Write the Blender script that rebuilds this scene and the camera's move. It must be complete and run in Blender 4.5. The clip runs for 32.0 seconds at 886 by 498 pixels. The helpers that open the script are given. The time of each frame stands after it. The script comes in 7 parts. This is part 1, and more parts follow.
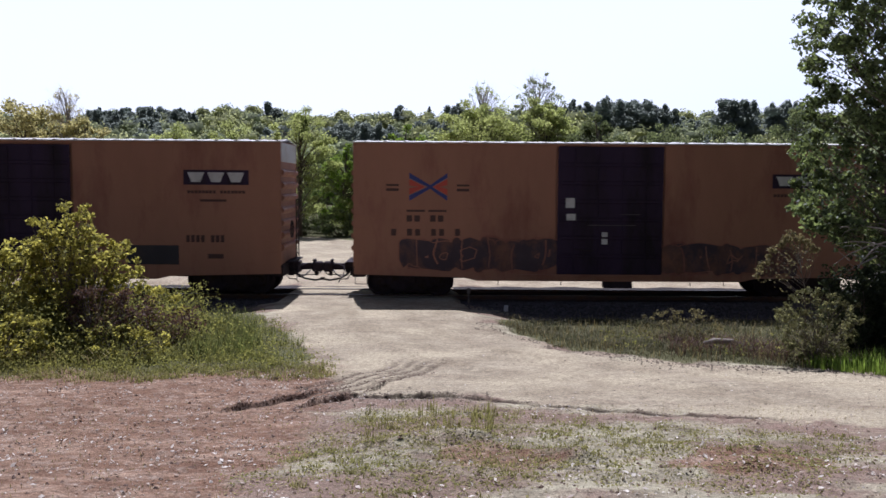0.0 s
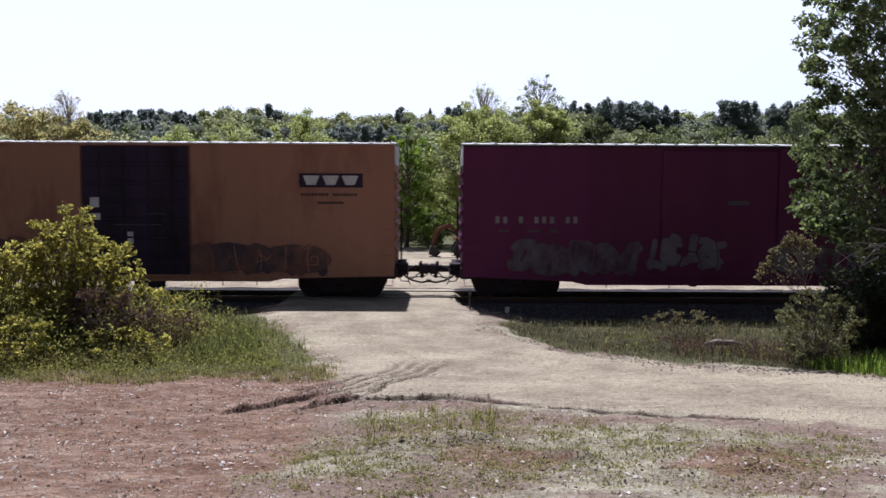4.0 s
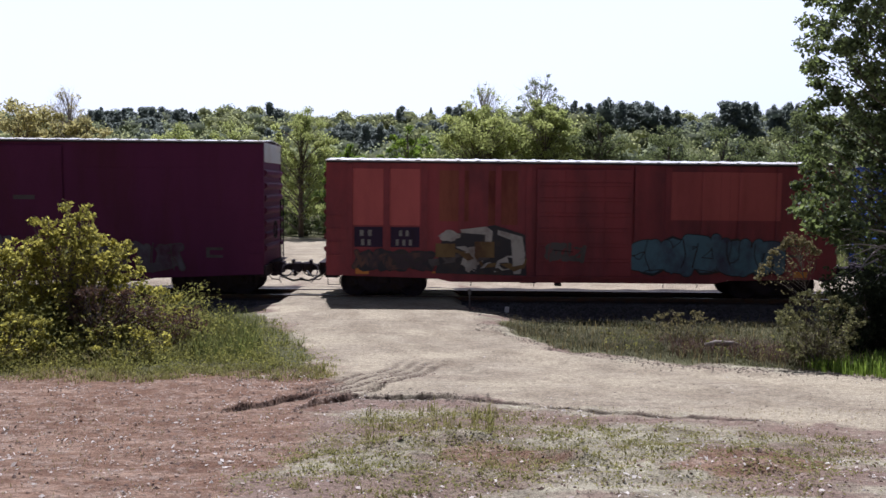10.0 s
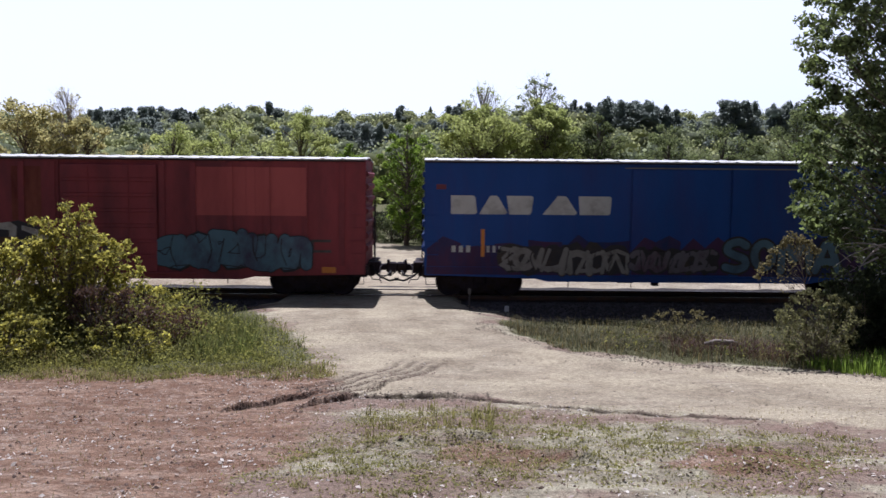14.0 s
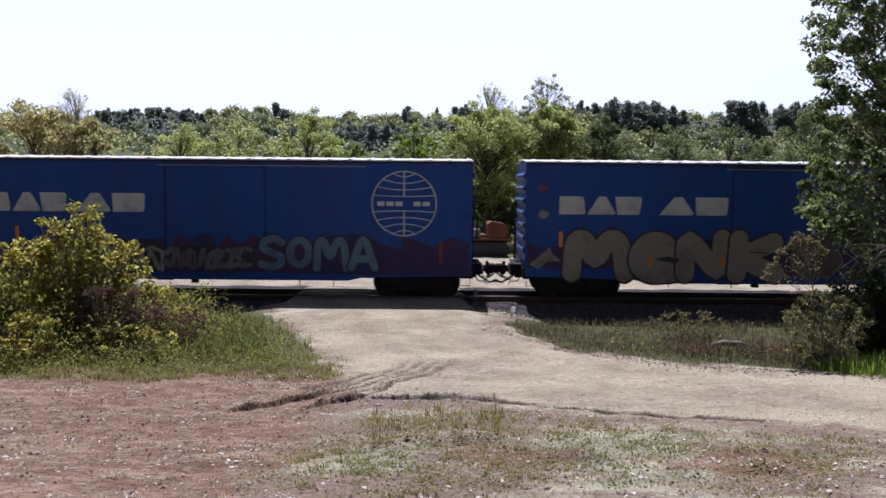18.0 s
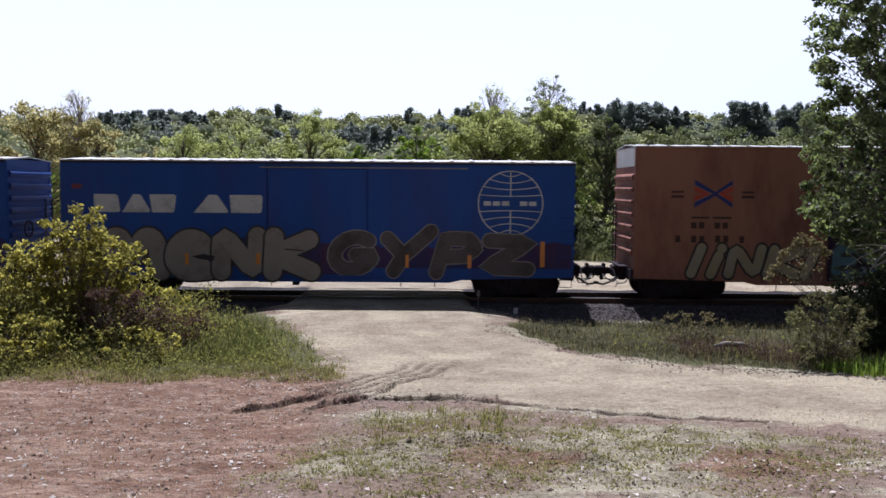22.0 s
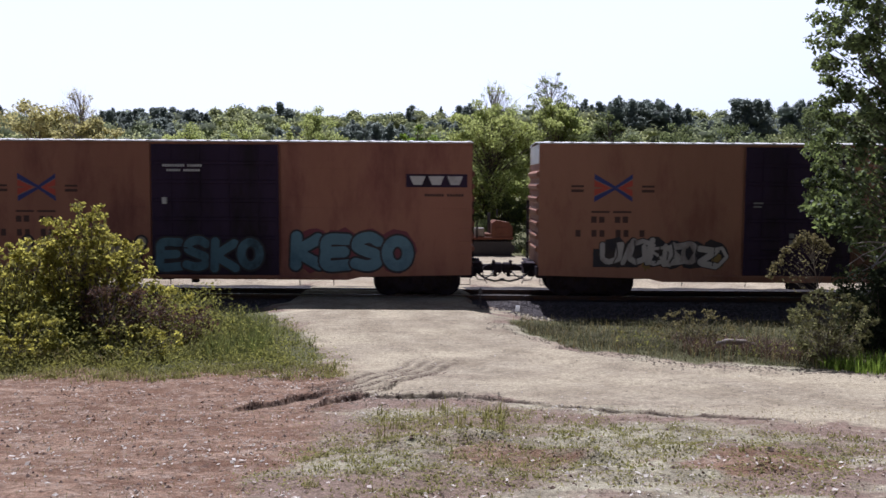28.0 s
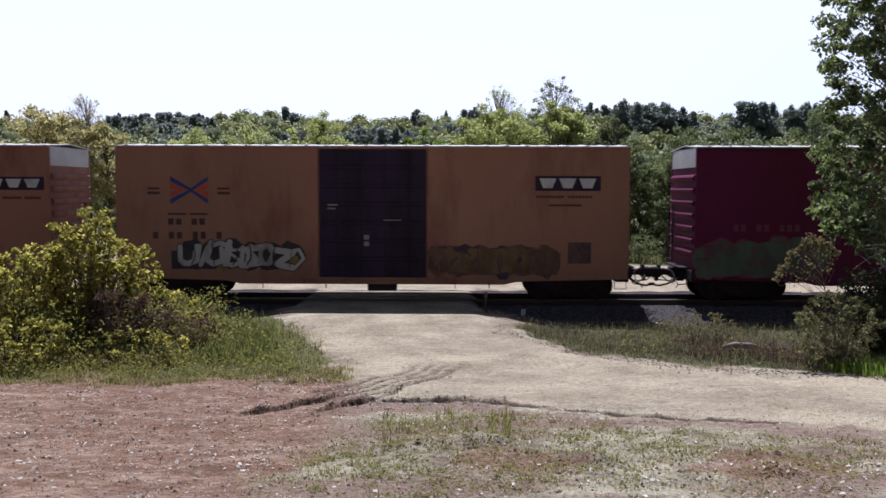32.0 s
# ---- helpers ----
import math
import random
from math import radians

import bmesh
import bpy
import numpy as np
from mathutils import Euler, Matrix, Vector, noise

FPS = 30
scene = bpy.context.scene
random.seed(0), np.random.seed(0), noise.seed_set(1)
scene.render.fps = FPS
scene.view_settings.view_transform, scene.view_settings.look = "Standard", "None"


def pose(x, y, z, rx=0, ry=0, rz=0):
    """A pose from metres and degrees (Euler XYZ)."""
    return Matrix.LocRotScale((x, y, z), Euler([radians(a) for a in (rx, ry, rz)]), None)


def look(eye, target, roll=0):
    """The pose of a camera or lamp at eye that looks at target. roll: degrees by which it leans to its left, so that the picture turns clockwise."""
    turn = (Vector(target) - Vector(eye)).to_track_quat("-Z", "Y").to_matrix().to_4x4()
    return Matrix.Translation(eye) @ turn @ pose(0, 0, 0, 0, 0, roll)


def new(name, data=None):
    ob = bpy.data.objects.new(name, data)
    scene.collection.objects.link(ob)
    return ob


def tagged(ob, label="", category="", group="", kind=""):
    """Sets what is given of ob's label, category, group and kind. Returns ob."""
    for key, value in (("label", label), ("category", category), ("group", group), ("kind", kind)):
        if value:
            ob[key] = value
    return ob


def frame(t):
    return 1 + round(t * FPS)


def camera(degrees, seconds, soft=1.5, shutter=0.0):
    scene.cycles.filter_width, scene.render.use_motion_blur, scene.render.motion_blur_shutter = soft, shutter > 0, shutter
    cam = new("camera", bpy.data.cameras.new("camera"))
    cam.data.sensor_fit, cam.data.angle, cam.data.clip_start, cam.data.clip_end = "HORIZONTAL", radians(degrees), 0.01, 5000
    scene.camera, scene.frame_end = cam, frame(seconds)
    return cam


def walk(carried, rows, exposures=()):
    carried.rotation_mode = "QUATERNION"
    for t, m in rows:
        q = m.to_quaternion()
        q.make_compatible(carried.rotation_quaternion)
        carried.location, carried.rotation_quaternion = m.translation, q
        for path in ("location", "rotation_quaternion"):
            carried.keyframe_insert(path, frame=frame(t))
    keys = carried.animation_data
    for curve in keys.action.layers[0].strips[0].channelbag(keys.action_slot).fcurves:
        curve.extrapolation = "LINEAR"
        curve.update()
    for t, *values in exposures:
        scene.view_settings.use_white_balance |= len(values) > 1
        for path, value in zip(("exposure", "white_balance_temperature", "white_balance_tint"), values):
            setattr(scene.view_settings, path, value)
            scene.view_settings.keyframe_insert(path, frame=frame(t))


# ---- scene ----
cam = camera(54.3, 32.0, soft=1.5, shutter=0.4)
EYE_Z = 3.5
walk(cam, [
    (0, pose(0, 0, 3.5, 85.700, -0.379, -0.492)), (0.5, pose(0, 0, 3.5, 85.653, -0.413, -0.429)),
    (1, pose(0, 0, 3.5, 85.741, -0.331, -0.401)), (1.5, pose(0, 0, 3.5, 85.749, -0.347, -0.370)),
    (2, pose(0, 0, 3.5, 85.766, -0.306, -0.370)), (2.5, pose(0, 0, 3.5, 85.815, -0.571, -0.372)),
    (3, pose(0, 0, 3.5, 85.818, -0.439, -0.349)), (3.5, pose(0, 0, 3.5, 85.795, -0.323, -0.405)),
    (5.5, pose(0, 0, 3.5, 85.898, -0.218, -0.427)), (6, pose(0, 0, 3.5, 85.828, -0.251, -0.446)),
    (6.5, pose(0, 0, 3.5, 85.801, -0.392, -0.406)), (7, pose(0, 0, 3.5, 85.851, -0.373, -0.415)),
    (7.5, pose(0, 0, 3.5, 85.716, -0.395, -0.390)), (8, pose(0, 0, 3.5, 85.748, -0.440, -0.412)),
    (8.5, pose(0, 0, 3.5, 85.824, -0.387, -0.380)), (9, pose(0, 0, 3.5, 85.806, -0.333, -0.405)),
    (9.5, pose(0, 0, 3.5, 85.739, -0.445, -0.314)), (10, pose(0, 0, 3.5, 85.770, -0.566, -0.403)),
    (10.5, pose(0, 0, 3.5, 85.725, -0.444, -0.412)), (11, pose(0, 0, 3.5, 85.657, -0.458, -0.467)),
    (11.5, pose(0, 0, 3.5, 85.644, -0.569, -0.429)), (12, pose(0, 0, 3.5, 85.680, -0.626, -0.390)),
    (12.5, pose(0, 0, 3.5, 85.718, -0.640, -0.407)), (13, pose(0, 0, 3.5, 85.743, -0.626, -0.470)),
    (13.5, pose(0, 0, 3.5, 85.709, -0.580, -0.400)), (14, pose(0, 0, 3.5, 85.720, -0.510, -0.426)),
    (14.5, pose(0, 0, 3.5, 85.706, -0.529, -0.507)), (16.5, pose(0, 0, 3.5, 85.760, -0.436, -0.245)),
    (17, pose(0, 0, 3.5, 85.735, -0.378, -0.190)), (17.5, pose(0, 0, 3.5, 85.784, -0.381, -0.115)),
    (18, pose(0, 0, 3.5, 85.763, -0.503, -0.001)), (18.5, pose(0, 0, 3.5, 85.759, -0.432, -0.048)),
    (19, pose(0, 0, 3.5, 85.869, -0.447, -0.061)), (19.5, pose(0, 0, 3.5, 85.790, -0.406, -0.125)),
    (20, pose(0, 0, 3.5, 85.802, -0.433, -0.089)), (20.5, pose(0, 0, 3.5, 85.826, -0.401, -0.016)),
    (21, pose(0, 0, 3.5, 85.857, -0.407, 0.052)), (21.5, pose(0, 0, 3.5, 85.818, -0.347, 0.110)),
    (22, pose(0, 0, 3.5, 85.845, -0.421, 0.162)), (22.5, pose(0, 0, 3.5, 85.830, -0.457, 0.198)),
    (23, pose(0, 0, 3.5, 85.798, -0.417, 0.182)), (23.5, pose(0, 0, 3.5, 85.721, -0.489, 0.155)),
    (24, pose(0, 0, 3.5, 85.752, -0.602, 0.149)), (24.5, pose(0, 0, 3.5, 85.753, -0.543, 0.262)),
    (25, pose(0, 0, 3.5, 85.804, -0.460, 0.240)), (25.5, pose(0, 0, 3.5, 85.719, -0.473, 0.159)),
    (27.5, pose(0, 0, 3.5, 85.765, -0.344, 0.290)), (28, pose(0, 0, 3.5, 85.700, -0.349, 0.279)),
    (28.5, pose(0, 0, 3.5, 85.705, -0.467, 0.284)), (29, pose(0, 0, 3.5, 85.674, -0.301, 0.356)),
    (29.5, pose(0, 0, 3.5, 85.800, -0.109, 0.394)), (30, pose(0, 0, 3.5, 85.761, -0.134, 0.474)),
    (30.5, pose(0, 0, 3.5, 85.800, -0.122, 0.538)), (31, pose(0, 0, 3.5, 85.812, -0.111, 0.601)),
    (31.5, pose(0, 0, 3.5, 85.871, -0.235, 0.620)), (32, pose(0, 0, 3.5, 85.955, -0.175, 0.628))],
    exposures=[(0.0, 0.28, 5530, 21), (32.0, 0.28, 5530, 21)])

# world and sun: high sun beyond the train, a little to its left
SUN_WAY = Vector((-0.45, 2.35, 4.82)).normalized()
world = bpy.data.worlds.new("sky")
scene.world = world
world.use_nodes = True
sky = world.node_tree.nodes.new("ShaderNodeTexSky")
sky.sky_type = "NISHITA"
sky.sun_disc = False
sky.sun_elevation = math.asin(SUN_WAY.z)
sky.sun_rotation = math.atan2(SUN_WAY.x, SUN_WAY.y)
sky.air_density, sky.dust_density, sky.ozone_density = 1.0, 1.0, 1.0
backdrop = world.node_tree.nodes["Background"]
backdrop.inputs["Strength"].default_value = 1.0
nodes, link = world.node_tree.nodes, world.node_tree.links.new
dim = nodes.new("ShaderNodeVectorMath")
dim.operation = "SCALE"
dim.inputs["Scale"].default_value = 0.021
link(sky.outputs[0], dim.inputs[0])
# summer haze: the air glows white low in the sky on the sun's side, and thins upwards and away from it
place = nodes.new("ShaderNodeTexCoord")
near_sun = nodes.new("ShaderNodeVectorMath")
near_sun.operation = "DOT_PRODUCT"
near_sun.inputs[1].default_value = SUN_WAY
link(place.outputs["Generated"], near_sun.inputs[0])
spread = nodes.new("ShaderNodeMapRange")
spread.interpolation_type = "SMOOTHSTEP"
spread.inputs["From Min"].default_value, spread.inputs["From Max"].default_value = -0.08, 0.57
link(near_sun.outputs["Value"], spread.inputs["Value"])
haze = nodes.new("ShaderNodeVectorMath")
haze.operation = "SCALE"
haze.inputs[0].default_value = (0.745, 0.757, 0.80)
split = nodes.new("ShaderNodeSeparateXYZ")
link(place.outputs["Generated"], split.inputs[0])
thin = nodes.new("ShaderNodeMapRange")
thin.interpolation_type = "SMOOTHSTEP"
thin.inputs["From Min"].default_value, thin.inputs["From Max"].default_value = 0.22, 0.65
thin.inputs["To Min"].default_value, thin.inputs["To Max"].default_value = 1.0, 0.05
link(split.outputs["Z"], thin.inputs["Value"])
both = nodes.new("ShaderNodeMath")
both.operation = "MULTIPLY"
link(spread.outputs[0], both.inputs[0])
link(thin.outputs[0], both.inputs[1])
link(both.outputs[0], haze.inputs["Scale"])
total = nodes.new("ShaderNodeVectorMath")
link(dim.outputs[0], total.inputs[0])
link(haze.outputs[0], total.inputs[1])
link(total.outputs[0], backdrop.inputs["Color"])
sun = new("sun", bpy.data.lights.new("sun", "SUN"))
sun.data.energy, sun.data.angle, sun.data.color = 4.95, radians(0.53), (1.0, 0.95, 0.87)
sun.matrix_world = look(SUN_WAY * 60, (0, 0, 0))


# ---- mesh tools ----
class Geo:
    """Collects faces for one mesh."""

    def __init__(self):
        self.v, self.f = [], []

    def add(self, vs, fs):
        n = len(self.v)
        self.v += [tuple(p) for p in vs]
        self.f += [tuple(i + n for i in f) for f in fs]
        return self

    def box(self, x0, x1, y0, y1, z0, z1, b=0.0):
        x0, x1, y0, y1, z0, z1 = min(x0, x1), max(x0, x1), min(y0, y1), max(y0, y1), min(z0, z1), max(z0, z1)
        if b <= 0:
            vs = [(x, y, z) for z in (z0, z1) for y in (y0, y1) for x in (x0, x1)]
            return self.add(vs, [(0, 2, 3, 1), (4, 5, 7, 6), (0, 1, 5, 4), (2, 6, 7, 3), (0, 4, 6, 2), (1, 3, 7, 5)])
        lo, hi = Vector((x0, y0, z0)), Vector((x1, y1, z1))
        mid = (lo + hi) / 2
        vs, at = [], {}
        for sx in (0, 1):
            for sy in (0, 1):
                for sz in (0, 1):
                    for a in range(3):
                        p = [(hi if s else lo)[k] for k, s in enumerate((sx, sy, sz))]
                        for k, s in enumerate((sx, sy, sz)):
                            if k != a:
                                p[k] += -b if s else b
                        at[sx, sy, sz, a] = len(vs)
                        vs.append(Vector(p))
        fs = []
        for a in range(3):
            o = [k for k in range(3) if k != a]
            for s in (0, 1):
                ring = []
                for q in ((0, 0), (1, 0), (1, 1), (0, 1)):
                    c = [0, 0, 0]
                    c[a], c[o[0]], c[o[1]] = s, q[0], q[1]
                    ring.append(at[c[0], c[1], c[2], a])
                fs.append(ring)
            for q in ((0, 0), (1, 0), (1, 1), (0, 1)):
                c0, c1 = [0, 0, 0], [0, 0, 0]
                c0[a], c1[a] = 0, 1
                for c in (c0, c1):
                    c[o[0]], c[o[1]] = q
                fs.append([at[(*c0, o[0])], at[(*c1, o[0])], at[(*c1, o[1])], at[(*c0, o[1])]])
        for sx in (0, 1):
            for sy in (0, 1):
                for sz in (0, 1):
                    fs.append([at[sx, sy, sz, a] for a in range(3)])
        out = []
        for f in fs:
            n = (vs[f[1]] - vs[f[0]]).cross(vs[f[2]] - vs[f[0]])
            m = sum((vs[i] for i in f), Vector()) / len(f) - mid
            out.append(tuple(f) if n.dot(m) > 0 else tuple(reversed(f)))
        return self.add(vs, out)

    def prism(self, pts, y0, y1):
        """A polygon in x and z, drawn out from y0 (front) to y1."""
        n = len(pts)
        area = sum(pts[i][0] * pts[(i + 1) % n][1] - pts[(i + 1) % n][0] * pts[i][1] for i in range(n))
        if area < 0:
            pts = list(reversed(pts))
        vs = [(x, y0, z) for x, z in pts] + [(x, y1, z) for x, z in pts]
        return self.add(vs, [tuple(range(n)), tuple(reversed(range(n, 2 * n)))] +
                        [(i, i + n, (i + 1) % n + n, (i + 1) % n) for i in range(n)])

    def tube(self, pts, r, n=6):
        pts = [Vector(p) for p in pts]
        rs = [float(q) for q in r] if isinstance(r, (list, tuple)) else [r] * len(pts)
        vs = []
        for i, p in enumerate(pts):
            d = (pts[min(i + 1, len(pts) - 1)] - pts[max(i - 1, 0)]).normalized()
            a = d.orthogonal().normalized() if abs(d.z) > 0.9 else d.cross(Vector((0, 0, 1))).normalized()
            b = d.cross(a)
            vs += [p + rs[i] * (math.cos(q) * a + math.sin(q) * b) for q in (math.tau * k / n for k in range(n))]
        fs = [(i * n + k, i * n + (k + 1) % n, (i + 1) * n + (k + 1) % n, (i + 1) * n + k)
              for i in range(len(pts) - 1) for k in range(n)]
        fs += [tuple(reversed(range(n))), tuple(range((len(pts) - 1) * n, len(pts) * n))]
        return self.add(vs, fs)

    def ring(self, cx, cz, r0, r1, y0, y1, a0=0.0, a1=math.tau, n=40):
        q = [a0 + (a1 - a0) * i / n for i in range(n + 1)]
        for i in range(n):
            self.prism([(cx + r0 * math.cos(q[i]), cz + r0 * math.sin(q[i])), (cx + r1 * math.cos(q[i]), cz + r1 * math.sin(q[i])),
                        (cx + r1 * math.cos(q[i + 1]), cz + r1 * math.sin(q[i + 1])), (cx + r0 * math.cos(q[i + 1]), cz + r0 * math.sin(q[i + 1]))], y0, y1)
        return self

    def mesh(self, name, material, smooth=False):
        me = bpy.data.meshes.new(name)
        me.from_pydata(self.v, [], self.f)
        me.materials.append(material)
        if smooth:
            me.shade_smooth()
        return me


def part(name, geo, material, parent=None, label="", smooth=False):
    """One mesh object, under a thing or a part."""
    ob = new(name, geo.mesh(name, material, smooth) if isinstance(geo, Geo) else geo)
    if parent:
        ob.parent = parent
    return tagged(ob, label)


def quads(name, verts, material):
    """A mesh of loose four-cornered faces from an array (n, 4, 3)."""
    n = len(verts)
    me = bpy.data.meshes.new(name)
    me.vertices.add(4 * n)
    me.vertices.foreach_set("co", np.asarray(verts, dtype=np.float32).ravel())
    me.loops.add(4 * n)
    me.loops.foreach_set("vertex_index", np.arange(4 * n, dtype=np.int32))
    me.polygons.add(n)
    me.polygons.foreach_set("loop_start", np.arange(0, 4 * n, 4, dtype=np.int32))
    me.polygons.foreach_set("loop_total", np.full(n, 4, dtype=np.int32))
    me.update(calc_edges=True)
    me.materials.append(material)
    return me


def unit(a):
    return a / np.maximum(1e-9, np.linalg.norm(a, axis=-1, keepdims=True))


def leaves(rng, at, size, slim=0.55, droop=0.0, lift=0.5):
    """Leaf shapes (n, 4, 3) round the points at: pointed, a little folded, turned at random."""
    n = len(at)
    up = unit(rng.normal(size=(n, 3)) + (0, 0, lift))
    a = unit(np.cross(up, rng.normal(size=(n, 3))))
    a[:, 2] -= droop
    a = unit(a)
    b = unit(np.cross(up, a))
    s = (np.asarray(size) * rng.uniform(0.6, 1.35, n))[:, None]
    fold = up * s * rng.uniform(0.0, 0.25, (n, 1))
    return np.stack([at - a * s, at - b * s * slim + fold, at + a * s, at + b * s * slim + fold], axis=1)


# ---- materials ----
def material(name, color, rough=0.8, metal=0.0, vary=0.25, scale=4.0, bump=0.2, fine=60.0, second=None, amount=0.3, streak=0.0, gloss=0.5):
    """A surface with variation at two scales; second: a colour that comes through in patches; streak: stretched downwards."""
    m = bpy.data.materials.new(name)
    m.use_nodes = True
    t = m.node_tree
    n, ln = t.nodes, t.links.new
    b = n["Principled BSDF"]
    b.inputs["Roughness"].default_value, b.inputs["Metallic"].default_value = rough, metal
    b.inputs["Specular IOR Level"].default_value = gloss
    co = n.new("ShaderNodeTexCoord")
    mp = n.new("ShaderNodeMapping")
    mp.inputs["Scale"].default_value = (1, 1, 1 - streak)
    ln(co.outputs["Object"], mp.inputs["Vector"])
    big = n.new("ShaderNodeTexNoise")
    big.inputs["Scale"].default_value, big.inputs["Detail"].default_value, big.inputs["Roughness"].default_value = scale, 6, 0.65
    ln(mp.outputs[0], big.inputs["Vector"])
    small = n.new("ShaderNodeTexNoise")
    small.inputs["Scale"].default_value, small.inputs["Detail"].default_value = fine, 3
    ln(co.outputs["Object"], small.inputs["Vector"])
    tone = n.new("ShaderNodeMath")
    tone.operation = "MULTIPLY_ADD"
    ln(big.outputs["Fac"], tone.inputs[0])
    tone.inputs[1].default_value, tone.inputs[2].default_value = 2 * vary, 1 - vary
    tone2 = n.new("ShaderNodeMath")
    tone2.operation = "MULTIPLY_ADD"
    ln(small.outputs["Fac"], tone2.inputs[0])
    tone2.inputs[1].default_value, tone2.inputs[2].default_value = vary, 1 - vary / 2
    both = n.new("ShaderNodeMath")
    both.operation = "MULTIPLY"
    ln(tone.outputs[0], both.inputs[0])
    ln(tone2.outputs[0], both.inputs[1])
    col = n.new("ShaderNodeMix")
    col.data_type = "RGBA"
    col.inputs["A"].default_value = (*color, 1)
    col.inputs["B"].default_value = (*(second or color), 1)
    ramp = n.new("ShaderNodeMapRange")
    ramp.inputs["From Min"].default_value, ramp.inputs["From Max"].default_value = 0.62 - amount * 0.4, 0.75 - amount * 0.25
    patch = n.new("ShaderNodeTexNoise")
    patch.inputs["Scale"].default_value, patch.inputs["Detail"].default_value, patch.inputs["Roughness"].default_value = scale * 0.7, 8, 0.7
    off = n.new("ShaderNodeVectorMath")
    off.inputs[1].default_value = (7.3, 2.1, 4.7)
    ln(mp.outputs[0], off.inputs[0])
    ln(off.outputs[0], patch.inputs["Vector"])
    ln(patch.outputs["Fac"], ramp.inputs["Value"])
    ln(ramp.outputs[0], col.inputs["Factor"])
    fin = n.new("ShaderNodeMix")
    fin.data_type, fin.blend_type = "RGBA", "MULTIPLY"
    fin.inputs["Factor"].default_value = 1.0
    ln(col.outputs["Result"], fin.inputs["A"])
    ln(both.outputs[0], fin.inputs["B"])
    ln(fin.outputs["Result"], b.inputs["Base Color"])
    if bump:
        bp = n.new("ShaderNodeBump")
        bp.inputs["Strength"].default_value, bp.inputs["Distance"].default_value = bump, 0.02
        ln(small.outputs["Fac"], bp.inputs["Height"])
        ln(bp.outputs[0], b.inputs["Normal"])
    return m


def foliage(name, color, glow, share=0.45, spread=0.35, dry=None, rough=0.75, gloss=0.2):
    """Leaves that let light through; every leaf has a tone of its own."""
    m = bpy.data.materials.new(name)
    m.use_nodes = True
    t = m.node_tree
    n, ln = t.nodes, t.links.new
    b = n["Principled BSDF"]
    b.inputs["Roughness"].default_value, b.inputs["Specular IOR Level"].default_value = rough, gloss
    g = n.new("ShaderNodeNewGeometry")
    mr = n.new("ShaderNodeMapRange")
    mr.inputs["To Min"].default_value, mr.inputs["To Max"].default_value = 1 - spread, 1 + spread
    ln(g.outputs["Random Per Island"], mr.inputs["Value"])
    co = n.new("ShaderNodeTexCoord")
    ns = n.new("ShaderNodeTexNoise")
    ns.inputs["Scale"].default_value, ns.inputs["Detail"].default_value = 0.9, 3
    ln(co.outputs["Object"], ns.inputs["Vector"])
    outs = []
    for c in (color, glow):
        mix = n.new("ShaderNodeMix")
        mix.data_type = "RGBA"
        mix.inputs["A"].default_value = (*c, 1)
        d = dry or (c[0] * 1.2, c[1] * 1.08, c[2] * 0.95)
        mix.inputs["B"].default_value = (*d, 1)
        ln(ns.outputs["Fac"], mix.inputs["Factor"])
        mul = n.new("ShaderNodeMix")
        mul.data_type, mul.blend_type = "RGBA", "MULTIPLY"
        mul.inputs["Factor"].default_value = 1.0
        ln(mix.outputs["Result"], mul.inputs["A"])
        ln(mr.outputs[0], mul.inputs["B"])
        outs.append(mul.outputs["Result"])
    ln(outs[0], b.inputs["Base Color"])
    tr = n.new("ShaderNodeBsdfTranslucent")
    ln(outs[1], tr.inputs["Color"])
    mx = n.new("ShaderNodeMixShader")
    mx.inputs[0].default_value = share
    ln(b.outputs[0], mx.inputs[1])
    ln(tr.outputs[0], mx.inputs[2])
    ln(mx.outputs[0], n["Material Output"].inputs["Surface"])
    return m


